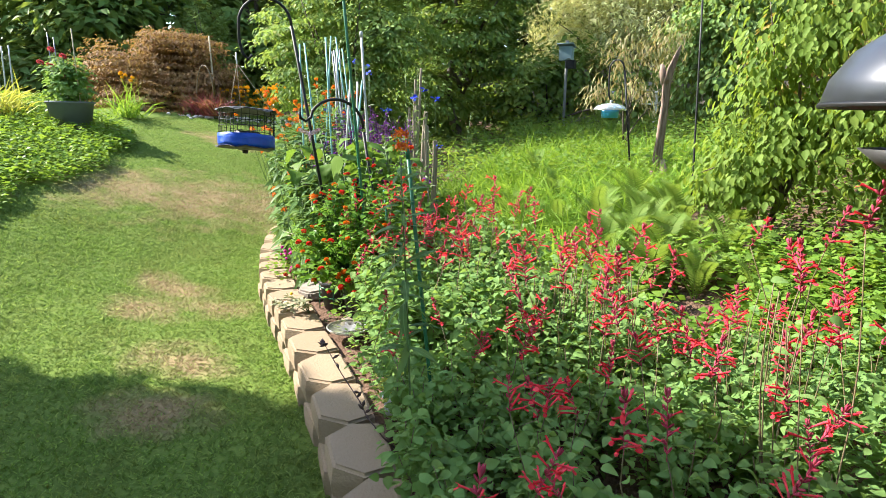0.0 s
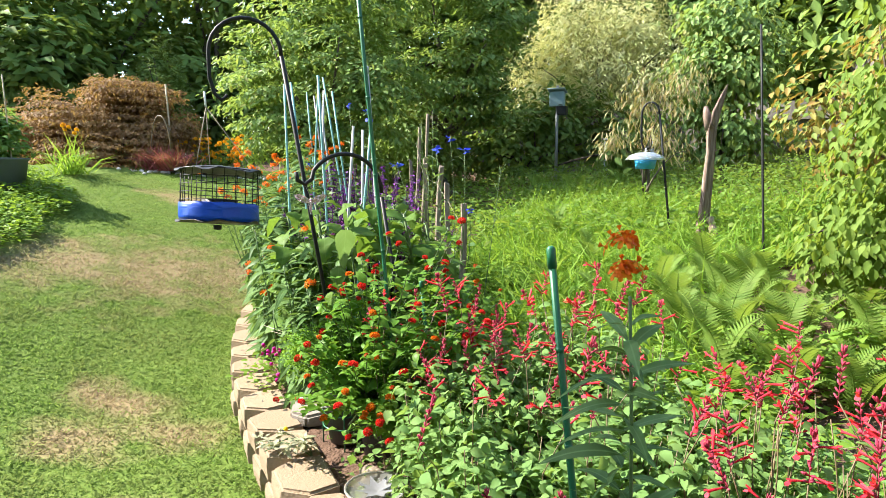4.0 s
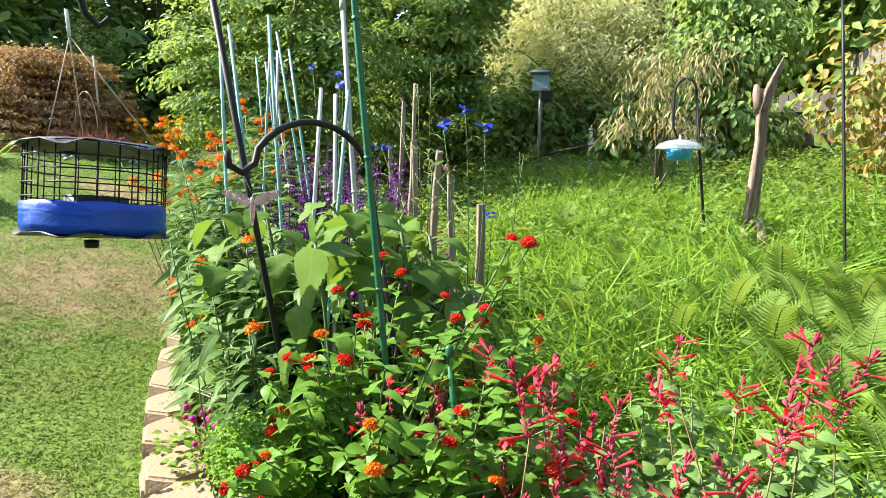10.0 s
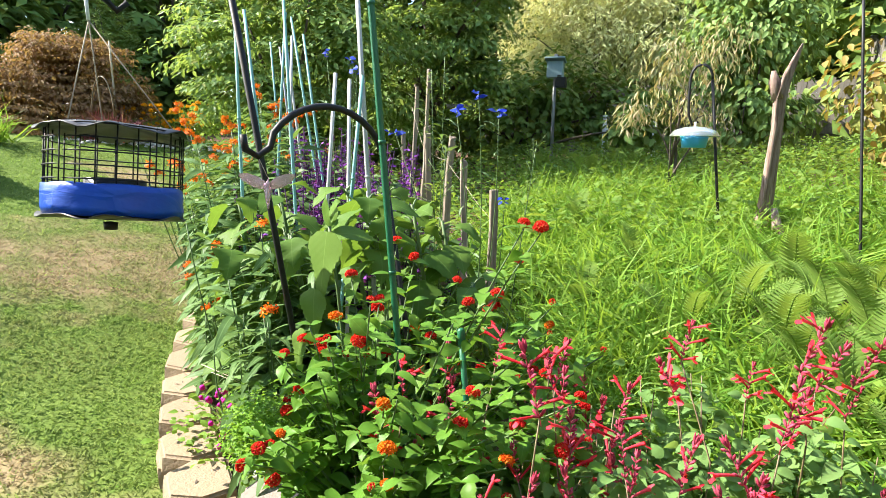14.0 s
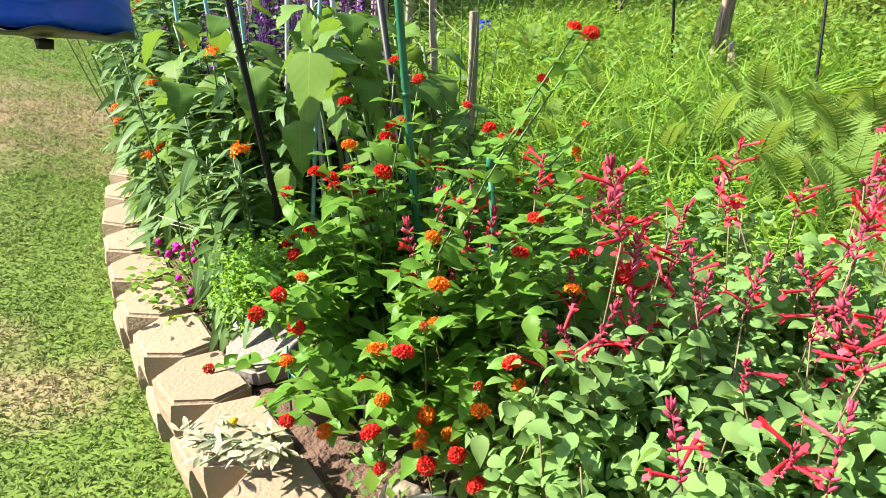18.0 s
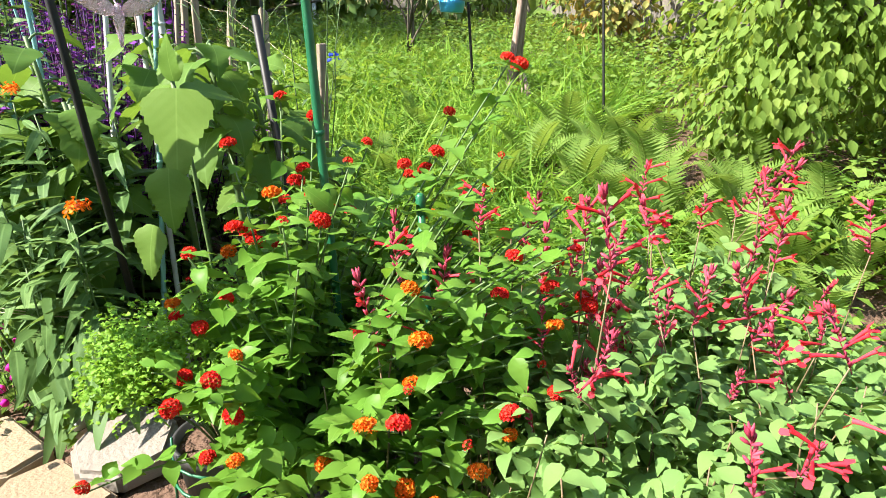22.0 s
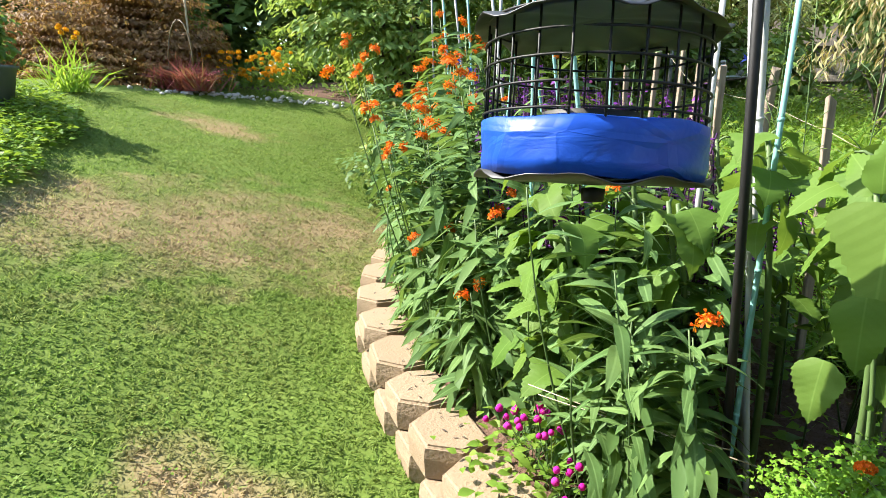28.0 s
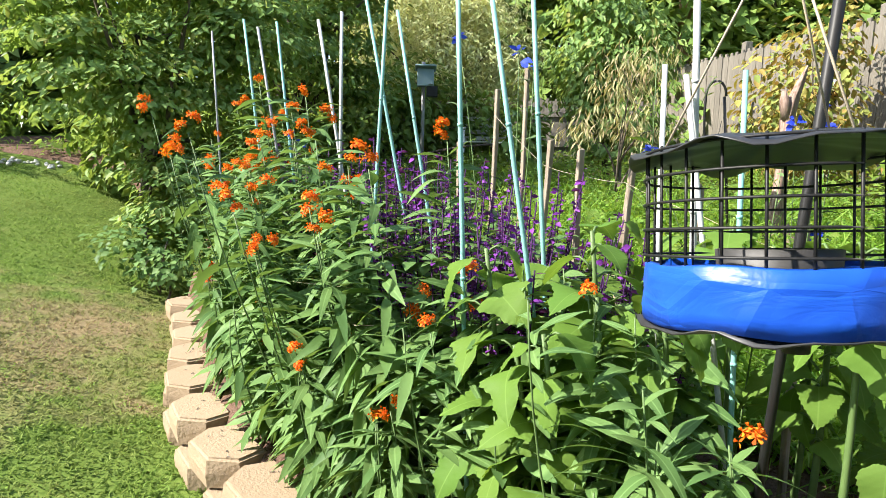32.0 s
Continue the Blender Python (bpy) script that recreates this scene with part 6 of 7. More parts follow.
def field(name, label, category, mat, tmpls, n, where, size, height, up, tilt, seed, pushed=0.0):
    """Stuff that covers ground: many blades or leaves over an area of the plan."""
    g = np.random.default_rng(seed)
    x0, x1, y0, y1, inside = where
    P = np.stack([g.uniform(x0, x1, n), g.uniform(y0, y1, n)], -1)
    P = P[inside(P[:, 0], P[:, 1], g)]
    z = ground_z(P[:, 0], P[:, 1])
    m = len(P)
    h = g.uniform(height[0], height[1], m)
    Q = np.column_stack([P, z + h])
    geo = Geo()
    D = spread(m, up, g)
    U = ups(m, tilt, g)
    s = g.uniform(size[0], size[1], m)
    for k, t in enumerate(tmpls):
        q = slice(k, None, len(tmpls))
        scatter(geo, t, Q[q], basis_of(D[q], U[q]), s[q])
    ob = part(name, geo, mat)
    return tagged(ob, label, category, kind="stuff")


def in_bed(x, y, g):
    return (side_of(x, y) > 0.02) & (np.hypot((x - 1.72) / 0.2, (y - 0.72) / 0.28) + g.normal(0, 0.15, len(x)) > 1)


def grass_area(x, y, g):
    w = np.sin(3 * x) * 0.15 + np.sin(2.1 * y) * 0.1
    return (side_of(x, y) > 0.9) & (x + 0.35 * y > 0.72 + w) & (x < np.interp(y, [1.0, 1.8, 2.6, 3.2], [1.35, 1.55, 1.75, 2.1]) + w) & (y < 5.2 - 0.8 * x + w * 3 + 1.0) & (y > 0.85 + 0.12 * x - w) & (np.sin(5.3 * x + 2.0 * np.sin(2 * y)) + np.sin(4.7 * y + 1.0) + g.normal(0, 0.6, len(x)) > -1.1)


L_BLADE2 = light_blade(0.018, 0.9)
field("tall_grass", "lush tall bright green grass below the trees", "grass", M_GRASS, (L_BLADE, L_BLADE2), 52000, (-0.4, 2.4, 0.7, 5.6, grass_area), (0.13, 0.37), (0.0, 0.02), 1.4, 0.8, 81)


def hill_area(x, y, g):
    return (side_of(x, y) > 0.8) & ((y > 3.0) | (x > 1.9)) & (y > 0.75) & (x < 3.4) & (x > -1.6 - 0.0 * y)


field("hillside_cover", "mixed leafy ground cover on the slope", "ground cover", M_HILL, (L_OV4, L_HE4), 46000, (-2.0, 3.4, 0.9, 9.0, hill_area), (0.025, 0.06), (0.0, 0.3), 0.25, 0.5, 82)


def tuft_area(x, y, g):
    return hill_area(x, y, g) & (np.sin(6 * x + 3 * np.sin(2 * y)) + np.sin(5 * y + 2 * np.sin(3 * x)) + g.normal(0, 0.4, len(x)) > 0.7)


field("hillside_tufts", "strappy grass tufts on the slope", "grass", M_GRASS, (L_BLADE2,), 5000, (-1.0, 3.4, 0.9, 8.0, tuft_area), (0.25, 0.5), (0.0, 0.02), 1.4, 0.8, 87)
field("bed_weeds", "low green weeds and seedlings over the soil", "weeds", M_COVER, (L_OV4, L_NARROW), 20000, (-5.0, 3.0, -1.8, 7.0, in_bed), (0.02, 0.055), (0.0, 0.1), 0.4, 0.4, 83)


def left_area(x, y, g):
    e = np.interp(y, [0.3, 0.75, 2.85, 3.3, 3.8], [-3.05, -3.15, -4.27, -4.65, -5.9])
    w = 0.1 * np.sin(4 * y) + 0.06 * np.sin(9 * y)
    return (x < e + w - 0.05) & (y > -0.5) & (y < 3.8) & (x > -7.6)


field("strawberry_patch", "leafy bright ground cover beside the lawn", "ground cover", M_COVER, (L_HE4, L_OV4), 46000, (-7.6, -3.0, -0.5, 4.2, left_area), (0.036, 0.064), (0.02, 0.14), 0.3, 0.35, 84)


def lawn_area(x, y, g):
    d = side_of(x, y)
    keep = g.uniform(0, 1, len(x)) < np.clip(2.8 / (0.5 + np.hypot(x + 0.7, y - 0.5)), 0.5, 1)
    return (d < -0.12) & ~left_area(x, y, g) & keep


L_TURF = light_blade(0.12, 0.7)
field("turf", "mown lawn grass with scorched straw-coloured patches", "grass", M_BLADE, (L_TURF,), 430000, (-6.0, 0.9, -1.7, 6.8, lawn_area), (0.014, 0.03), (-0.002, 0.005), 1.0, 0.8, 85)


def tuft_lawn(x, y, g):
    return lawn_area(x, y, g) & (np.sin(9 * x + 2 * np.sin(7 * y)) + np.sin(8 * y + 2 * np.sin(5 * x)) + g.normal(0, 0.5, len(x)) > 0.5)


field("turf_tufts", "longer ragged clumps of lawn grass", "grass", M_BLADE, (L_TURF,), 26000, (-3.2, 0.9, -1.4, 3.0, tuft_lawn), (0.02, 0.036), (-0.003, 0.006), 0.9, 0.8, 88)


def clover_area(x, y, g):
    return (side_of(x, y) < -0.1) & (np.sin(2.3 * x + 1) + np.sin(2.9 * y) + g.normal(0, 0.5, len(x)) > 0.3) & ~left_area(x, y, g)


field("clover", "small clover leaves in the lawn", "clover", M_COVER, (L_HE4,), 9000, (-3.0, 0.6, -1.2, 2.6, clover_area), (0.008, 0.015), (0.005, 0.025), 0.2, 0.3, 86)


def shade_area(x, y, g):
    return (side_of(x, y) > 0.05) & (x > -5.2) & (x < -1.9) & (y > 4.0) & (y < 8.0)


field("shade_cover", "dark low leaves on the soil under the dogwood", "ground cover", M_DARK, (L_OV4, L_NARROW), 20000, (-5.2, -1.9, 4.0, 8.0, shade_area), (0.04, 0.09), (0.0, 0.16), 0.4, 0.4, 89)


def corner_area(x, y, g):
    return (np.hypot((x - 1.8) / 0.24, (y - 0.85) / 0.3) + g.normal(0, 0.15, len(x)) > 1) & (x > 1.25 + 0.1 * np.sin(7 * y))


field("corner_cover", "bright leafy creepers beside the mulch", "ground cover", M_COVER, (L_HE4, L_OV4), 9000, (1.2, 3.2, 0.25, 1.5, corner_area), (0.03, 0.062), (0.02, 0.22), 0.3, 0.5, 93)


# ---------- trees and shrubs ----------
def crown(geo, lumps, n, tmpl, size, droop, g, gaps=0.0, seed=0.0, tier=0.0):
    """Leaves near the skins of several uneven lumps, thinned by gaps and, with a tier, gathered in level sprays."""
    w = np.array([r[0] * r[1] + r[1] * r[2] for _, r in lumps])
    pick = g.choice(len(lumps), n, p=w / w.sum())
    C, R = np.array([c for c, _ in lumps])[pick], np.array([r for _, r in lumps])[pick]
    d = unit(g.normal(0, 1, (n, 3)))
    k = g.uniform(0.35, 1.0, n) ** 0.45
    deep = g.uniform(0, 1, n) < 0.4
    k = np.where(deep, g.uniform(0.1, 0.8, n), k)
    wob = 1 + 0.22 * np.sin(5 * d[:, 0] + 3 * d[:, 2] + pick * 1.7) * np.sin(4 * d[:, 1] + 2 * d[:, 2] + seed)
    P = C + d * R * (k * wob)[:, None]
    if tier:
        ph = 0.4 * tier * (np.sin(2.3 * P[:, 0] + seed) + np.sin(2.9 * P[:, 1])) - 0.15 * np.hypot(P[:, 0] - C[:, 0], P[:, 1] - C[:, 1])
        level = np.round((P[:, 2] - ph) / tier) * tier + ph
        P[:, 2] = level + (P[:, 2] - level) * 0.5 + g.normal(0, 0.08 * tier, n)
    f = 2.6 / float(np.median(R)) ** 0.7
    clump = np.sin(P[:, 0] * 1.9 * f + seed) * np.sin(P[:, 1] * 1.7 * f + 1) + 0.8 * np.sin(P[:, 2] * 2.6 * f + 2 + 2 * np.sin(P[:, 0] * f))
    clump = 0.5 * clump + g.normal(0, 0.12, n)
    keep = (clump > gaps - 0.35) | deep
    P, d = P[keep], d[keep]
    m = len(P)
    D = unit(d * [1, 1, 0.4] * 0.8 + spread(m, 0.0, g) * 0.8 + np.array([0, 0, -droop]))
    U = unit(d * 0.7 + ups(m, 0.35, g) * 0.9)
    scatter(geo, tmpl, P, basis_of(D, U), g.uniform(size[0], size[1], m))


def tree(name, base, lumps, n, tmpl, size, droop, mat, label, category, seed, trunk_r=0.06, gaps=0.0, group="", forks=6, trunks=1, tier=0.0):
    g = np.random.default_rng(seed)
    x, y = base
    z0 = gz(x, y)
    t = thing(name, (x, y, z0), label, category, group)
    tr = Geo()
    top = np.mean([c for c, _ in lumps], axis=0)
    for q in range(trunks):
        b = np.array([x + 0.12 * q * (-1) ** q, y + 0.08 * q, z0 - 0.05])
        e = b * 0.35 + np.array(top) * 0.65 + g.normal(0, 0.15, 3) * (q > 0)
        tube(tr, bent(b, e, 0.08 * g.normal(), 8, (1, 0.5, 0)), np.linspace(trunk_r, trunk_r * 0.45, 8), 9)
        for i in range(forks):
            c, r = lumps[i % len(lumps)]
            u = g.uniform(0.35, 0.95)
            s = b * (1 - u) + e * u
            f = np.array(c) + unit(g.normal(0, 1, 3)) * np.array(r) * 0.7
            limb = tr if group else Geo()
            tube(limb, bent(s, f, 0.1, 6), np.linspace(trunk_r * 0.5, trunk_r * 0.1, 6), 6)
            if not group:
                part("limb", limb, M_BARK, t)
    part("trunk", tr, M_BARK, t)
    lf = Geo()
    crown(lf, lumps, n, tmpl, size, droop, g, gaps, seed, tier)
    part("crown", lf, mat, t, kind="stuff")
    return t


tree("dogwood_tree", (-2.75, 4.85), [((-2.7, 4.7, 1.65), (0.75, 0.7, 0.5)), ((-3.15, 4.45, 1.95), (0.6, 0.6, 0.6)), ((-2.2, 4.9, 2.2), (0.8, 0.8, 0.8)), ((-2.9, 5.0, 2.8), (0.9, 0.9, 0.8)), ((-2.4, 4.7, 1.15), (0.6, 0.5, 0.28)), *2 * [((-2.35, 4.5, 0.85), (0.5, 0.42, 0.4))], ((-2.4, 5.2, 3.7), (1.0, 1.0, 0.9)), ((-3.7, 5.0, 2.5), (0.5, 0.6, 0.5))], 34000, L_DOG, (0.048, 0.086), 0.4, M_DOG, "spreading dogwood tree with drooping green leaves", "tree", 1, 0.06, 0.32, tier=0.26)
# The last two lumps, mostly above view, are added to shade the hollow.
tree("dogwood_tree", (-1.9, 6.8), [((-1.7, 6.4, 2.5), (0.8, 0.8, 0.7)), ((-1.35, 6.8, 3.2), (0.6, 0.7, 0.7)), ((-2.3, 6.2, 1.8), (0.75, 0.6, 0.65)), ((-1.8, 6.6, 4.0), (0.9, 0.9, 0.8)), ((-1.35, 6.7, 2.0), (0.55, 0.5, 0.35)), ((-3.2, 6.8, 3.2), (1.0, 0.9, 1.0)), ((-3.2, 7.8, 4.2), (1.1, 0.9, 0.8)), ((-2.4, 8.5, 4.1), (1.0, 0.8, 0.7))], 34000, L_DOG, (0.058, 0.1), 0.4, M_DOG, "wide dogwood tree with layered green foliage", "tree", 2, 0.08, 0.34, tier=0.32)
# Dark leaf mass added to stand for the deep shade under the trees.
tree("evergreen_shrub", (-1.0, 8.6), [((-1.0, 8.5, 1.9), (0.9, 0.6, 0.7)), ((-0.2, 8.9, 1.8), (0.9, 0.6, 0.6)), ((-1.7, 8.2, 1.6), (0.9, 0.6, 0.7)), ((0.5, 9.2, 1.7), (0.6, 0.5, 0.5)), ((0.42, 6.6, 1.5), (0.3, 0.3, 0.34)), ((-2.8, 7.8, 1.6), (1.0, 0.6, 0.8)), ((-2.5, 6.9, 1.25), (0.9, 0.5, 0.6)), ((-3.6, 6.6, 1.5), (0.8, 0.6, 0.8))], 12000, L_DROOP, (0.09, 0.14), 0.4, M_DARK, "dark leafy shrub in deep shade", "shrub", 3, 0.05, 0.1)
tree("willow_shrub", (-0.5, 10.0), [((-1.2, 9.6, 2.75), (0.8, 0.6, 0.8)), ((-0.2, 9.5, 2.9), (0.9, 0.6, 0.85)), ((0.6, 9.5, 2.7), (0.7, 0.6, 0.7)), ((-0.8, 9.7, 3.6), (0.8, 0.7, 0.7)), ((0.2, 9.7, 3.5), (0.8, 0.7, 0.6))], 17000, L_NARROW, (0.09, 0.17), 0.3, M_WILLOW, "pale grey-green willowy shrub", "shrub", 4, 0.05, -0.05)
tree("drying_shrub", (0.78, 4.65), [((0.74, 4.6, 1.8), (0.28, 0.26, 0.36)), ((0.98, 4.7, 1.5), (0.28, 0.26, 0.26)), ((0.5, 4.65, 1.5), (0.22, 0.22, 0.24)), ((1.1, 4.9, 2.0), (0.3, 0.3, 0.3))], 1300, L_NARROW, (0.06, 0.11), 1.0, M_DRY, "small shrub with drooping yellow-tan drying leaves", "shrub", 5, 0.02, 0.25)
tree("dogwood_sapling", (2.1, 2.05), [((2.15, 1.95, 1.15), (0.5, 0.5, 0.45)), ((2.25, 1.95, 1.7), (0.5, 0.5, 0.5)), ((2.7, 1.8, 1.3), (0.55, 0.5, 0.6)), ((2.35, 2.1, 2.25), (0.4, 0.4, 0.45)), ((1.95, 1.9, 0.85), (0.36, 0.36, 0.25))], 11500, L_DROOP, (0.038, 0.066), 1.2, M_LIME, "young dogwood with drooping lime-green leaves", "shrub", 6, 0.025, 0.34, forks=12)
tree("viburnum_shrub", (1.6, 7.3), [((1.3, 7.2, 2.3), (0.55, 0.5, 0.55)), ((1.7, 7.2, 2.4), (0.6, 0.5, 0.6)), ((1.55, 7.4, 3.0), (0.7, 0.5, 0.4)), ((1.6, 7.0, 1.65), (0.75, 0.5, 0.4))], 6500, L_DROOP, (0.07, 0.11), 0.8, M_DOG, "green leafy shrub in front of the fence", "shrub", 7, 0.04, 0.12)
tree("turning_shrub", (2.9, 5.4), [((2.75, 5.2, 1.9), (0.45, 0.5, 0.6)), ((2.9, 5.4, 2.4), (0.4, 0.45, 0.35)), ((2.6, 5.0, 1.35), (0.5, 0.5, 0.4)), ((2.2, 4.9, 1.75), (0.4, 0.4, 0.55)), ((2.95, 6.2, 1.8), (0.35, 0.6, 0.75))], 2600, L_DROOP, (0.06, 0.10), 0.6, M_AUTUMN, "thin shrub with yellow and orange turning leaves", "shrub", 8, 0.03, 0.2)
tree("fence_vine", (3.3, 3.2), [((3.2, 3.2, 1.6), (0.35, 0.9, 0.7)), ((3.0, 2.4, 1.1), (0.45, 0.8, 0.5)), ((3.1, 4.2, 1.3), (0.4, 0.7, 0.6))], 3000, L_HE4, (0.06, 0.1), 0.5, M_LIME, "leafy green vine growing over the fence", "vine", 9, 0.02, 0.1)
tree("weeping_maple", (-7.2, 5.9), [((-7.0, 6.0, 2.0), (0.9, 0.8, 0.55)), ((-6.4, 6.1, 1.6), (0.6, 0.7, 0.5)), ((-7.6, 5.4, 1.85), (0.9, 0.8, 0.55)), ((-7.1, 6.0, 2.4), (0.6, 0.6, 0.24)), ((-7.0, 5.2, 1.35), (0.9, 0.6, 0.4)), ((-8.3, 5.6, 1.7), (0.8, 0.7, 0.5)), ((-6.55, 6.5, 1.85), (0.5, 0.5, 0.36)), ((-6.9, 6.4, 2.35), (0.55, 0.5, 0.24)), ((-6.9, 6.6, 1.7), (0.7, 0.6, 0.5)), ((-8.0, 5.6, 1.35), (0.9, 0.6, 0.4))], 60000, L_FAR, (0.035, 0.075), 0.5, M_MAPLE, "low domed red-brown weeping maple", "shrub", 10, 0.06, 0.12, tier=0.13)
tree("clipped_yew", (-8.5, 8.3), [((-8.5, 8.3, 2.6), (0.55, 0.55, 1.2))], 5000, L_NARROW, (0.08, 0.14), 0.0, M_DARK, "dark rounded clipped evergreen", "shrub", 11, 0.06, -0.4)
tree("periwinkle_shrub", (-2.45, 4.0), [((-2.4, 4.1, 0.5), (0.3, 0.3, 0.2)), ((-2.65, 4.3, 0.6), (0.35, 0.4, 0.22))], 1100, L_OV4, (0.04, 0.075), 0.2, M_MILK, "low dark green leafy plants under the dogwood", "shrub", 12, 0.01, 0.0)


def far_wood():
    g = np.random.default_rng(90)
    # Last three stand unseen at the near side, added to dim the sky light.
    spots = [(-17, 8, 2.8), (-13, 13, 3.4), (-19, 14, 4), (-10.5, 15, 3.6), (-7, 16, 3.6), (-4, 15, 3.2), (-1.5, 17, 3.6), (1.5, 17, 3.4), (5, 17, 3.6), (8.5, 15, 3.6), (9, 10, 3.2), (9, 5, 3.0), (12, 12, 4), (-22, 8, 4), (-12, 9.0, 2.8), (-5.5, 12.5, 2.4), (7.5, 0.5, 3.0), (6.5, 8.5, 2.2), (-10, 11.5, 2.6), (-15, 5.5, 1.2), (-18, 3, 2.4), (-8, 13, 2.6), (-20, 10, 4.5), (-11, 7.4, 1.5), (-13.5, 4.6, 0.8), (-12, 2.2, 1.1), (2.6, 13.0, 2.6), (-2.6, 14.2, 2.6), (5.0, 12.2, 2.6), (0.4, 13.8, 2.6), (6.0, 10.5, 2.2), (1.5, -7.5, 2.6), (5.5, -6.5, 2.6), (-3.5, -8.5, 2.8)]
    for i, (x, y, r) in enumerate(spots):
        z0 = gz(x, y)
        lumps = [((x + g.normal(0, 0.4 * r), y + g.normal(0, 0.3 * r), z0 + r * q), (r * g.uniform(0.7, 1.0), r * 0.8, r * g.uniform(0.5, 0.7))) for q in (0.3, 0.7, 1.15, 1.6, 2.1)]
        tree("woodland_tree", (x, y), lumps, 6500, L_FAR, (0.2, 0.38), 0.3, M_DARK, "tall dark-leaved tree behind the garden", "tree", 200 + i, 0.18, 0.05, "woodland trees")


far_wood()
# Added out of view: its crown lumps throw the near shade and screen sky.
tree("shade_tree", (-5.3, -2.7), [((-6.4, -2.5, 4.5), (0.9, 1.0, 0.9)), ((-5.4, -2.35, 4.5), (0.9, 1.0, 0.9)), ((-4.5, -2.2, 4.5), (0.9, 1.0, 0.9)), ((-6.4, -3.6, 4.5), (1.0, 1.0, 0.9)), ((-5.4, -3.6, 4.5), (1.0, 1.0, 0.9)), ((-4.5, -3.5, 4.5), (1.0, 1.0, 0.9)), ((-4.6, -2.2, 5.4), (0.7, 0.75, 0.7)), ((-4.4, -2.9, 5.8), (0.7, 0.8, 0.7)), ((-5.3, -2.6, 5.6), (0.8, 0.8, 0.7)), ((-2.5, -4.3, 5.5), (1.6, 1.3, 1.1)), ((0.4, -5.0, 5.5), (1.8, 1.4, 1.1)), *3 * [((-3.4, -1.42, 4.5), (0.42, 0.2, 0.25)), ((-3.0, -1.62, 4.5), (0.38, 0.25, 0.25)), ((-3.5, -1.9, 4.5), (0.6, 0.4, 0.4))]], 80000, L_FAR, (0.16, 0.26), 0.4, M_DARK, "broad shade tree beside the lawn", "tree", 300, 0.14, -0.9)


# ---------- the far side of the lawn ----------
def dahlia_tub():
    x, y = -5.45, 3.0
    z0 = gz(x, y)
    tub = thing("planter_tub", (x, y, z0), "grey-blue round planter tub at the lawn's edge", "planter")
    part("tub", lathe(Geo(), [(0, 0), (0.2, 0), (0.25, 0.3), (0.27, 0.31), (0.27, 0.33), (0.24, 0.33), (0.22, 0.28), (0, 0.28)], (x, y, z0), 28), M_POTG, tub)
    t = thing("dahlia", (x, y, z0 + 0.28), "bushy dahlia with crimson flowers in a tub", "plant")
    g = np.random.default_rng(5)
    lf = Geo()
    crown(lf, [((x, y, z0 + 0.52), (0.32, 0.3, 0.26)), ((x - 0.06, y, z0 + 0.68), (0.24, 0.22, 0.2))], 1500, L_OVATE, (0.05, 0.085), 0.2, g)
    part("foliage", lf, M_SAGE, t, kind="stuff")
    me = floret_head(3, 0.036, 30, M_LRED, 0.5).mesh("flower_head", M_CALYX)
    for dx, dz in ((-0.3, 0.78), (-0.08, 0.92), (0.12, 0.84), (0.05, 0.62), (-0.12, 0.74)):
        e = (x + dx, y - 0.12, z0 + dz)
        part("stem", tube(Geo(), bent((x, y, z0 + 0.3), e, 0.03, 5), 0.005, 5), M_STEM, t)
        placed("flower_head", me, t, pose(*e, -30, 0, 0))
    for i, (dx, dy, h) in enumerate([(-0.24, 0.0, 1.14), (-0.19, 0.04, 1.08), (0.2, 0.0, 1.16)]):
        rod("garden_cane", (x + dx - 0.06, y + dy, z0 + h), (x + dx, y + dy, z0 - 0.02), 0.0065, M_GREYST if i < 2 else M_ASH, "plain upright support cane behind the dahlia", "garden stake", "far canes")


dahlia_tub()
rod("garden_cane", (-6.25, 6.1, 2.5), (-6.12, 6.05, 1.1), 0.013, M_ASH, "tall plain cane at the far lawn edge", "garden stake", "far canes")


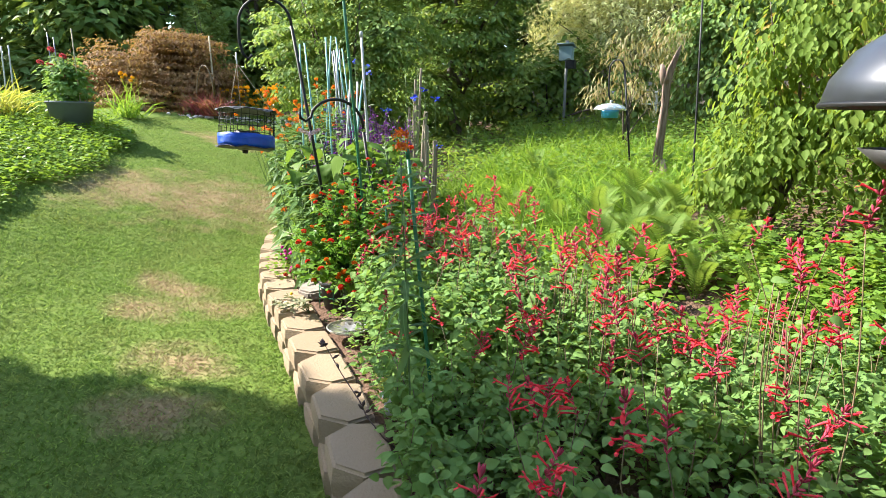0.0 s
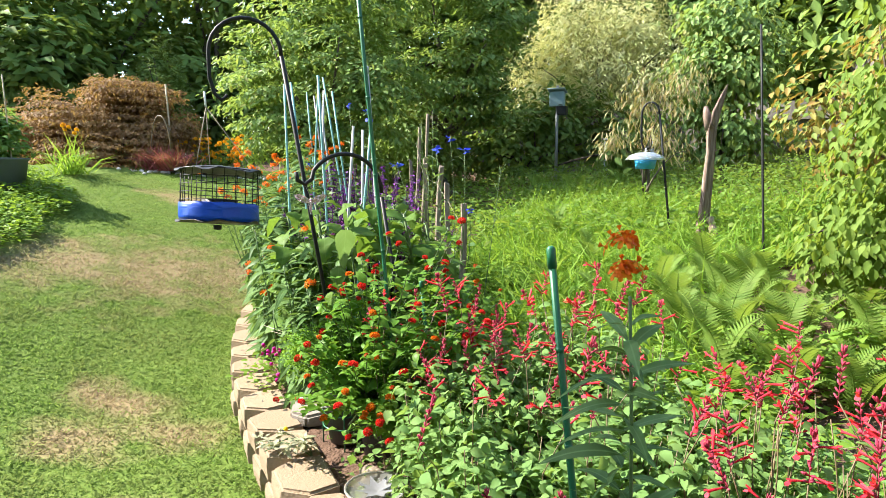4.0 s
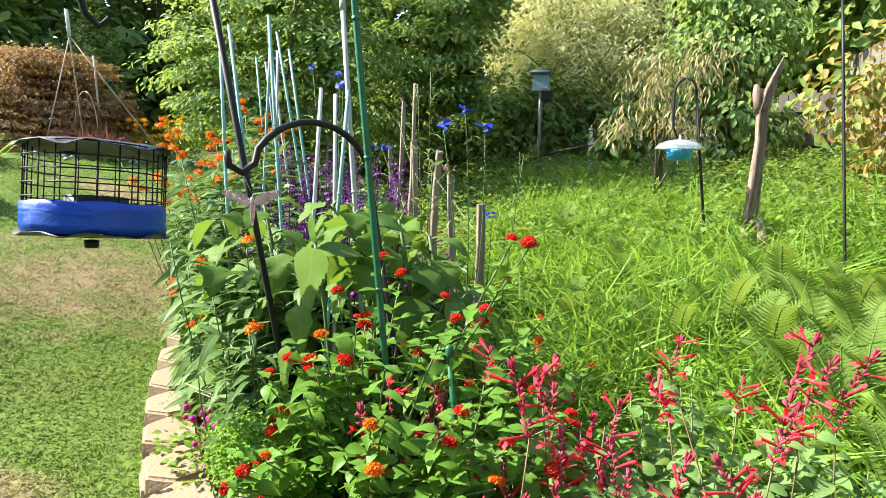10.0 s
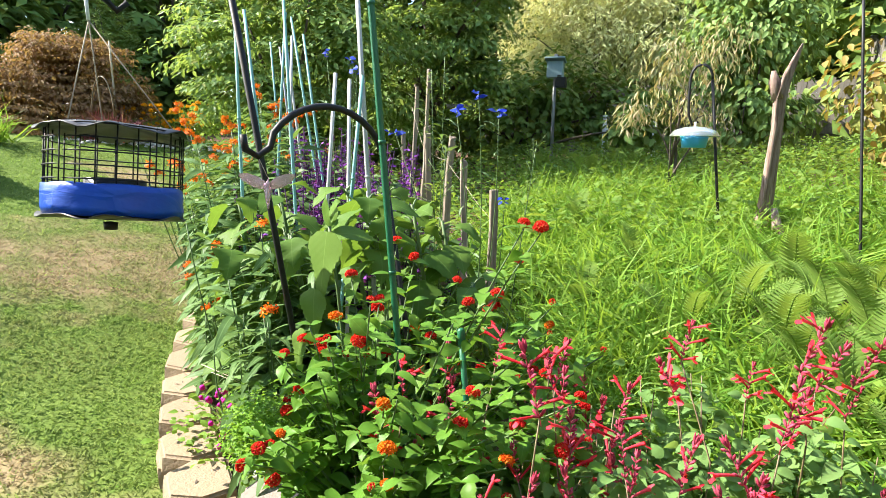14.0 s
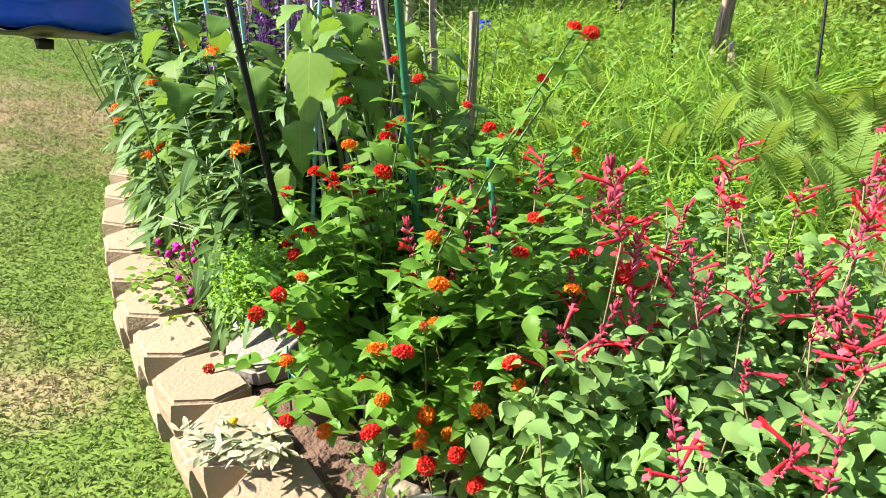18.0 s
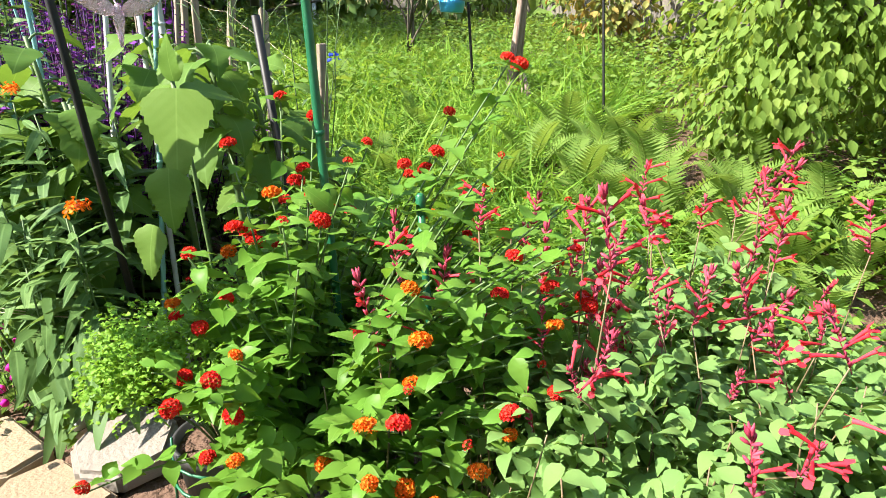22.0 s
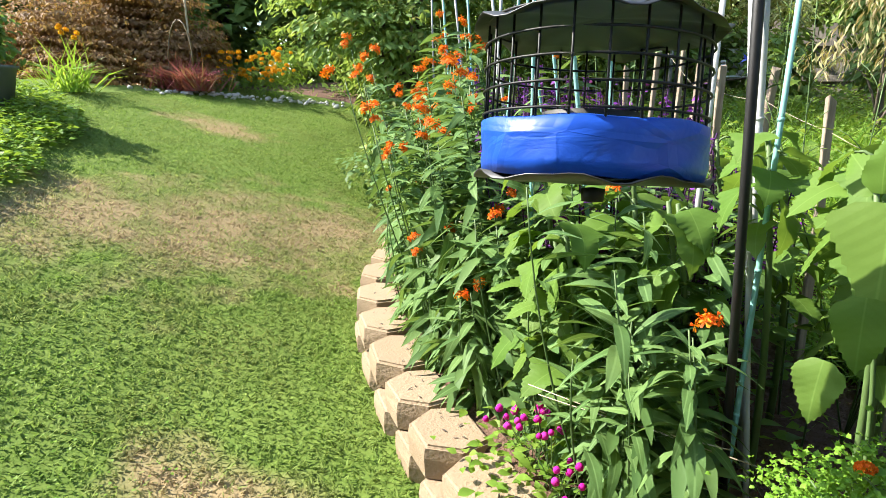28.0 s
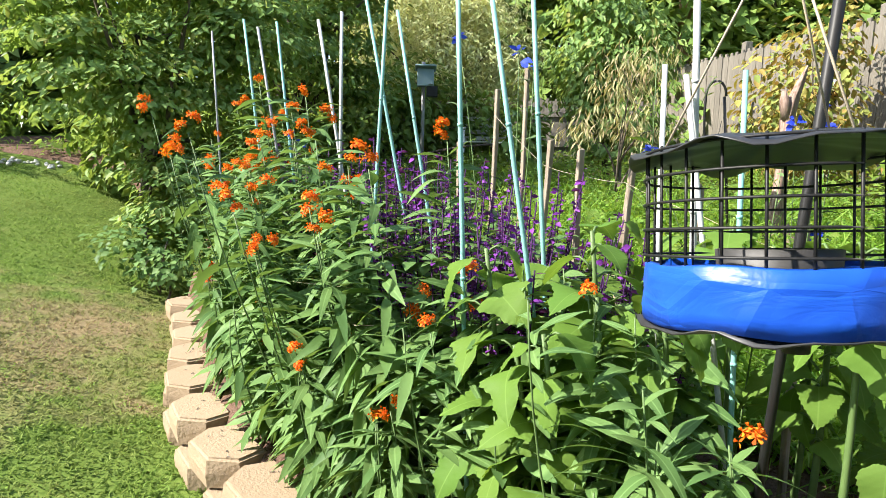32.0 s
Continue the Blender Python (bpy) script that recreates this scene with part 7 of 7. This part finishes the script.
def marigolds():
    g = np.random.default_rng(15)
    x, y = -5.5, 6.45
    z0 = gz(x, y)
    t = thing("marigold_bed", (x, y, z0), "mounded marigolds with many orange flowers", "plant")
    lf = Geo()
    crown(lf, [((x - 0.45, y, z0 + 0.2), (0.4, 0.3, 0.28)), ((x + 0.2, y + 0.1, z0 + 0.24), (0.45, 0.3, 0.32)), ((x + 0.1, y + 0.6, z0 + 0.5), (0.6, 0.4, 0.5))], 2600, L_NARROW, (0.05, 0.1), 0.2, g, -0.3)
    part("foliage", lf, M_COVER, t, kind="stuff")
    me = floret_head(2, 0.024, 18, M_MARI, 0.6).mesh("flower_head", M_MARI)
    for i in range(90):
        a, r = g.uniform(0, 6.28), g.uniform(0, 1) ** 0.5
        placed("flower_head", me, t, pose(x - 0.12 + 0.75 * r * math.cos(a), y - 0.1 + 0.25 * r * math.sin(a), z0 + g.uniform(0.16, 0.56), g.uniform(-50, 10), g.uniform(-30, 30), 0) @ Matrix.Scale(g.uniform(0.8, 1.3), 4))
    q = thing("red_fountain_grass", (-5.95, 5.7, gz(-5.95, 5.7)), "reddish tuft of ornamental grass beside marigolds", "plant")
    tf = Geo()
    n = 900
    P = np.array([-5.95, 5.7, gz(-5.95, 5.7)]) + g.normal(0, 0.1, (n, 3)) * [1.6, 1, 0]
    scatter(tf, L_BLADE2, P, basis_of(spread(n, 1.6, g), ups(n, 0.8, g)), g.uniform(0.25, 0.46, n))
    part("foliage", tf, M_TUFT, q, kind="stuff")
    w = thing("wire_arch", (-5.9, 5.6, gz(-5.9, 5.6)), "thin rusty wire arch over the red grass", "garden wire")
    part("wire", tube(Geo(), [(-5.9 + 0.18 * math.cos(a), 5.6, gz(-5.9, 5.6) + 0.3 + 0.5 * math.sin(a)) for a in np.linspace(0, math.pi, 12)], 0.008, 5), M_STEMRED, w)
    lil = thing("daylily", (-6.1, 4.3, gz(-6.1, 4.3)), "daylily with strap leaves and amber flowers", "plant")
    ll = Geo()
    n = 120
    scatter(ll, L_BLADE2, np.array([-6.1, 4.3, gz(-6.1, 4.3)]) + g.normal(0, 0.1, (n, 3)) * [1, 1, 0], basis_of(spread(n, 1.5, g), ups(n, 0.8, g)), g.uniform(0.3, 0.6, n))
    part("foliage", ll, M_GRASS, lil, kind="stuff")
    for i in range(6):
        placed("flower_head", me, lil, pose(-6.1 + g.normal(0, 0.15), 4.3, gz(-6.1, 4.3) + g.uniform(0.45, 0.65), -40, 0, 0))
    for lx, ly in ((-6.35, 2.7), (-6.0, 2.45)):
        lil = thing("daylily", (lx, ly, gz(lx, ly)), "arching yellow-green daylily leaves beside the dahlia", "plant", "leafy daylilies")
        ll = Geo()
        scatter(ll, L_BLADE2, np.array([lx, ly, gz(lx, ly)]) + g.normal(0, 0.12, (150, 3)) * [1, 1, 0], basis_of(spread(150, 1.4, g), ups(150, 0.8, g)), g.uniform(0.3, 0.6, 150))
        part("foliage", ll, M_YELG, lil, kind="stuff")
    for sx in (-7.46, -7.33, -7.17):
        rod("short_stake", (sx, 3.4, 2.09), (sx, 3.4, gz(sx, 3.4) - 0.02), 0.01, M_WHITEP, "short pale stake beyond the leafy patch", "garden stake", "short stakes")
    v, f = blob(5, 1.0, 0.3, (8, 6))
    peb = Geo().add(v, *f).mesh("edging_stone", M_PEB)
    edge = thing("stone_edging", (-6.0, 6.4, gz(-6.0, 6.4)), "row of pale stones along the far flower bed", "stone edging")
    for i in range(130):
        u = g.uniform(0, 1)
        px, py = -6.1 + 1.35 * u + g.normal(0, 0.09), 5.2 + 1.9 * u + g.normal(0, 0.1)
        k = g.uniform(0.012, 0.036)
        placed("edging_stone", peb, edge, pose(px, py, gz(px, py) + 0.3 * k, 0, 0, g.uniform(0, 360)) @ Matrix.Diagonal((k * g.uniform(0.8, 1.4), k, 0.7 * k, 1)))


marigolds()


# ---------- small litter on the wall ----------
def litter():
    g = np.random.default_rng(77)
    geo = Geo()
    P, D = [], []
    for i in range(9, len(WALL) - 1):
        a, b = WALL[i], WALL[i + 1]
        d = (b - a) / np.hypot(*(b - a))
        nrm = np.array([-d[1], d[0]])
        for k in range(g.integers(3, 10)):
            q = a + (b - a) * g.uniform(0.1, 0.9) + nrm * g.uniform(0.02, 0.12)
            P.append((q[0], q[1], float(lawn_z(*(0.5 * (a + b)))) + 0.2035))
            D.append((g.normal(), g.normal(), 0))
    P, D = np.array(P), np.array(D)
    scatter(geo, leaf([0.05, 0.14, 0.12, 0.02], 0.3, 0.2), P, basis_of(D, ups(len(P), 0.1, g)), g.uniform(0.012, 0.026, len(P)))
    tagged(part("leaf_litter", geo, M_BARK), "small dark fallen leaves and seed husks on the blocks", "leaf litter", kind="stuff")


litter()


# ---------- small plants and leftovers along the wall ----------
def dusty_miller():
    g = np.random.default_rng(61)
    c = np.array([-0.02, 0.40, 0.19])
    t = thing("dusty_miller", c, "grey-green dusty miller sprawling over a wall block", "plant")
    lf = Geo()
    for k in range(11):
        e = np.array([g.uniform(-0.25, 0.02), g.uniform(0.27, 0.40), g.uniform(0.23, 0.29)])
        if e[0] < -0.17:
            e[2] -= 0.03
        part("stem", tube(Geo(), bent(c, e, 0.03, 6), 0.0018, 5), M_STEM, t)
        n = 15
        u = g.uniform(0.45, 1.0, n)[:, None]
        P = c * (1 - u) + e * u + np.array([0, 0, 0.02])
        scatter(lf, leaf([0.02, 0.11, 0.15, 0.13, 0.02], 0.5, 0.25), P, basis_of(spread(n, 0.35, g), ups(n, 0.4, g)), g.uniform(0.03, 0.05, n))
    part("foliage", lf, M_DUSTY, t, kind="stuff")
    part("bud", lathe(Geo(), [(0, 0), (0.007, 0.002), (0.009, 0.008), (0.005, 0.013), (0, 0.014)], (-0.10, 0.355, 0.295), 12), M_YEL, t, "small yellow flower bud")


dusty_miller()
WHITE_POT = (0.905, -0.335, 0.15)
build_pot(WHITE_POT, 0.05, 0.09, "plant_pot", "small white pot sunk behind the wall", M_WHITE, False)


def pot_filler():
    g = np.random.default_rng(62)
    c = np.array(WHITE_POT) + [0, 0, 0.085]
    t = thing("bedding_plant", c, "yellow-green bedding plant with tiny pink flowers", "plant")
    lf = Geo()
    n = 260
    d = unit(g.normal(0, 1, (n, 3)) + [0, 0, 0.6])
    P = c + d * g.uniform(0.02, 0.11, n)[:, None] * [1, 1, 0.9]
    P[:, 2] = np.maximum(P[:, 2], c[2] + 0.01)
    scatter(lf, L_OVATE, P, basis_of(spread(n, 0.3, g), ups(n, 0.5, g)), g.uniform(0.014, 0.028, n))
    part("foliage", lf, M_YELG, t, kind="stuff")
    me = floret_head(8, 0.009, 8, M_PINK, 0.6).mesh("flower_head", M_PINK)
    for q in ((-0.05, -0.03, 0.1), (0.03, -0.05, 0.07), (-0.02, 0.04, 0.11), (0.05, 0.0, 0.09)):
        placed("flower_head", me, t, pose(*(c + q), 20, 0, 0))


pot_filler()


def budded_twig():
    g = np.random.default_rng(63)
    t = thing("seed_stalk", (1.06, -0.64, 0.2), "dark budded seed stalk leaning over the wall", "plant stalk")
    pts = np.array([(1.07, -0.62, 0.2), (1.04, -0.655, 0.25), (0.96, -0.62, 0.285), (0.90, -0.565, 0.30), (0.80, -0.52, 0.36), (0.69, -0.456, 0.42)])
    part("stem", tube(Geo(), pts, np.linspace(0.003, 0.0016, 6), 5), M_TWIG, t)
    for i in range(16):
        u = g.uniform(0.25, 1.0) if i < 9 else 1.0
        p = np.array([np.interp(u, np.linspace(0, 1, 6), pts[:, k]) for k in range(3)])
        d = spread(1, 0.5, g)[0]
        part("bud", tube(Geo(), [p, p + d * 0.012, p + d * 0.026], [0.002, 0.0055, 0.001], 6), M_TWIG, t)


budded_twig()


def small_weeds():
    """Low pale-green seedlings behind the near wall."""
    g = np.random.default_rng(64)
    n = 5200
    P = np.stack([g.uniform(0.15, 1.5, n), g.uniform(-1.2, 0.45, n)], -1)
    d = side_of(P[:, 0], P[:, 1])
    bare = np.hypot(P[:, 0] - 0.33, P[:, 1] - 0.23) < 0.17
    P = P[(d > 0.03) & (d < 0.28) & ~bare]
    m = len(P)
    Q = np.column_stack([P, bed_z(P[:, 0], P[:, 1]) + g.uniform(0.0, 0.16, m) * (0.4 + 0.6 * np.abs(np.sin(5 * P[:, 0])))])
    geo = Geo()
    scatter(geo, L_OVATE, Q, basis_of(spread(m, 0.3, g), ups(m, 0.4, g)), g.uniform(0.018, 0.04, m))
    tagged(part("seedlings", geo, M_SAGE), "low soft green seedlings behind the wall blocks", "weeds", kind="stuff")


small_weeds()


def black_eyed_susan():
    g = np.random.default_rng(65)
    b = np.array([0.30, -1.50, gz(0.30, -1.50)])
    t = thing("black_eyed_susan", b, "tall yellow black-eyed susans at the lawn's near side", "plant")
    pet, eye = Geo(), Geo()
    n = 12
    a = np.arange(n) * 2 * math.pi / n
    D = np.stack([np.cos(a), np.sin(a), 0 * a - 0.15], -1)
    scatter(pet, leaf([0.08, 0.16, 0.17, 0.12, 0.02], 0.3, 0.1), D * 0.006, basis_of(D, np.tile([0, 0, 1.0], (n, 1))), np.full(n, 0.026))
    lathe(eye, [(0.006, -0.002), (0.006, 0.004), (0.004, 0.008), (0, 0.009)], (0, 0, 0), 10)
    me_p, me_e = pet.mesh("flower", M_YEL), eye.mesh("eye", M_TWIG)
    lf = Geo()
    for dx, dy, z in ((0.135, 0.105, 0.84), (0.12, 0.09, 0.80), (0.155, 0.10, 0.815), (0.06, 0.06, 0.85), (0.02, 0.12, 0.78), (-0.03, 0.02, 0.82)):
        e = b + [dx, dy, z]
        part("stem", tube(Geo(), bent(b, e, 0.02, 6, (1, 0, 0)), 0.0022, 5), M_STEM, t)
        m = pose(*e, g.uniform(20, 50), g.uniform(-20, 20), 0)
        f = placed("flower", me_p, t, m)
        q = new("eye", me_e)
        q.parent = f
        k = 22
        u = g.uniform(0.05, 0.6, k)[:, None]
        scatter(lf, L_OVATE, b * (1 - u) + e * u, basis_of(spread(k, 0.2, g), ups(k, 0.4, g)), g.uniform(0.04, 0.08, k))
    part("foliage", lf, M_COVER, t, kind="stuff")


black_eyed_susan()


def wild_stalk(x, y, h, seed, lean):
    """A tall thin wildling: wiry stalk, small narrow leaves, and fine side twigs toward the tip."""
    g = np.random.default_rng(seed)
    z0 = gz(x, y)
    t = thing("wild_stalk", (x, y, z0), "tall wiry wild stalk with small narrow leaves", "weed", "wild stalks")
    b, e = np.array([x, y, z0]), np.array([x + lean[0], y + lean[1], z0 + h])
    pts = bent(b, e, 0.04, 8, (lean[1], -lean[0], 0))
    part("stem", tube(Geo(), pts, np.linspace(0.0035, 0.0012, 8), 5), M_STEM, t)
    lf = Geo()
    for k in range(9):
        u = 0.55 + 0.45 * k / 9
        c = b * (1 - u) + e * u
        q = c + spread(1, 1.1, g)[0] * g.uniform(0.06, 0.16)
        part("twig", tube(Geo(), bent(c, q, 0.01, 4), 0.0011, 4), M_STEM, t)
        n = 9
        w = g.uniform(0.1, 1, n)[:, None]
        scatter(lf, L_NARROW, c * (1 - w) + q * w, basis_of(spread(n, 0.6, g), ups(n, 0.5, g)), g.uniform(0.015, 0.035, n))
    n = 18
    w = g.uniform(0.1, 0.8, n)[:, None]
    scatter(lf, L_LANCE, b * (1 - w) + e * w, basis_of(spread(n, 0.5, g), ups(n, 0.5, g)), g.uniform(0.04, 0.10, n))
    part("foliage", lf, M_LIME, t, kind="stuff")


for i, (x, y, h, lx, ly) in enumerate([(-0.02, 1.5, 1.2, -0.05, 0.02), (-0.1, 1.7, 1.25, 0.0, 0.05), (0.02, 1.35, 0.95, 0.04, -0.04), (0.16, 1.78, 0.9, 0.1, 0.05)]):
    wild_stalk(x, y, h, 500 + i, (lx, ly))
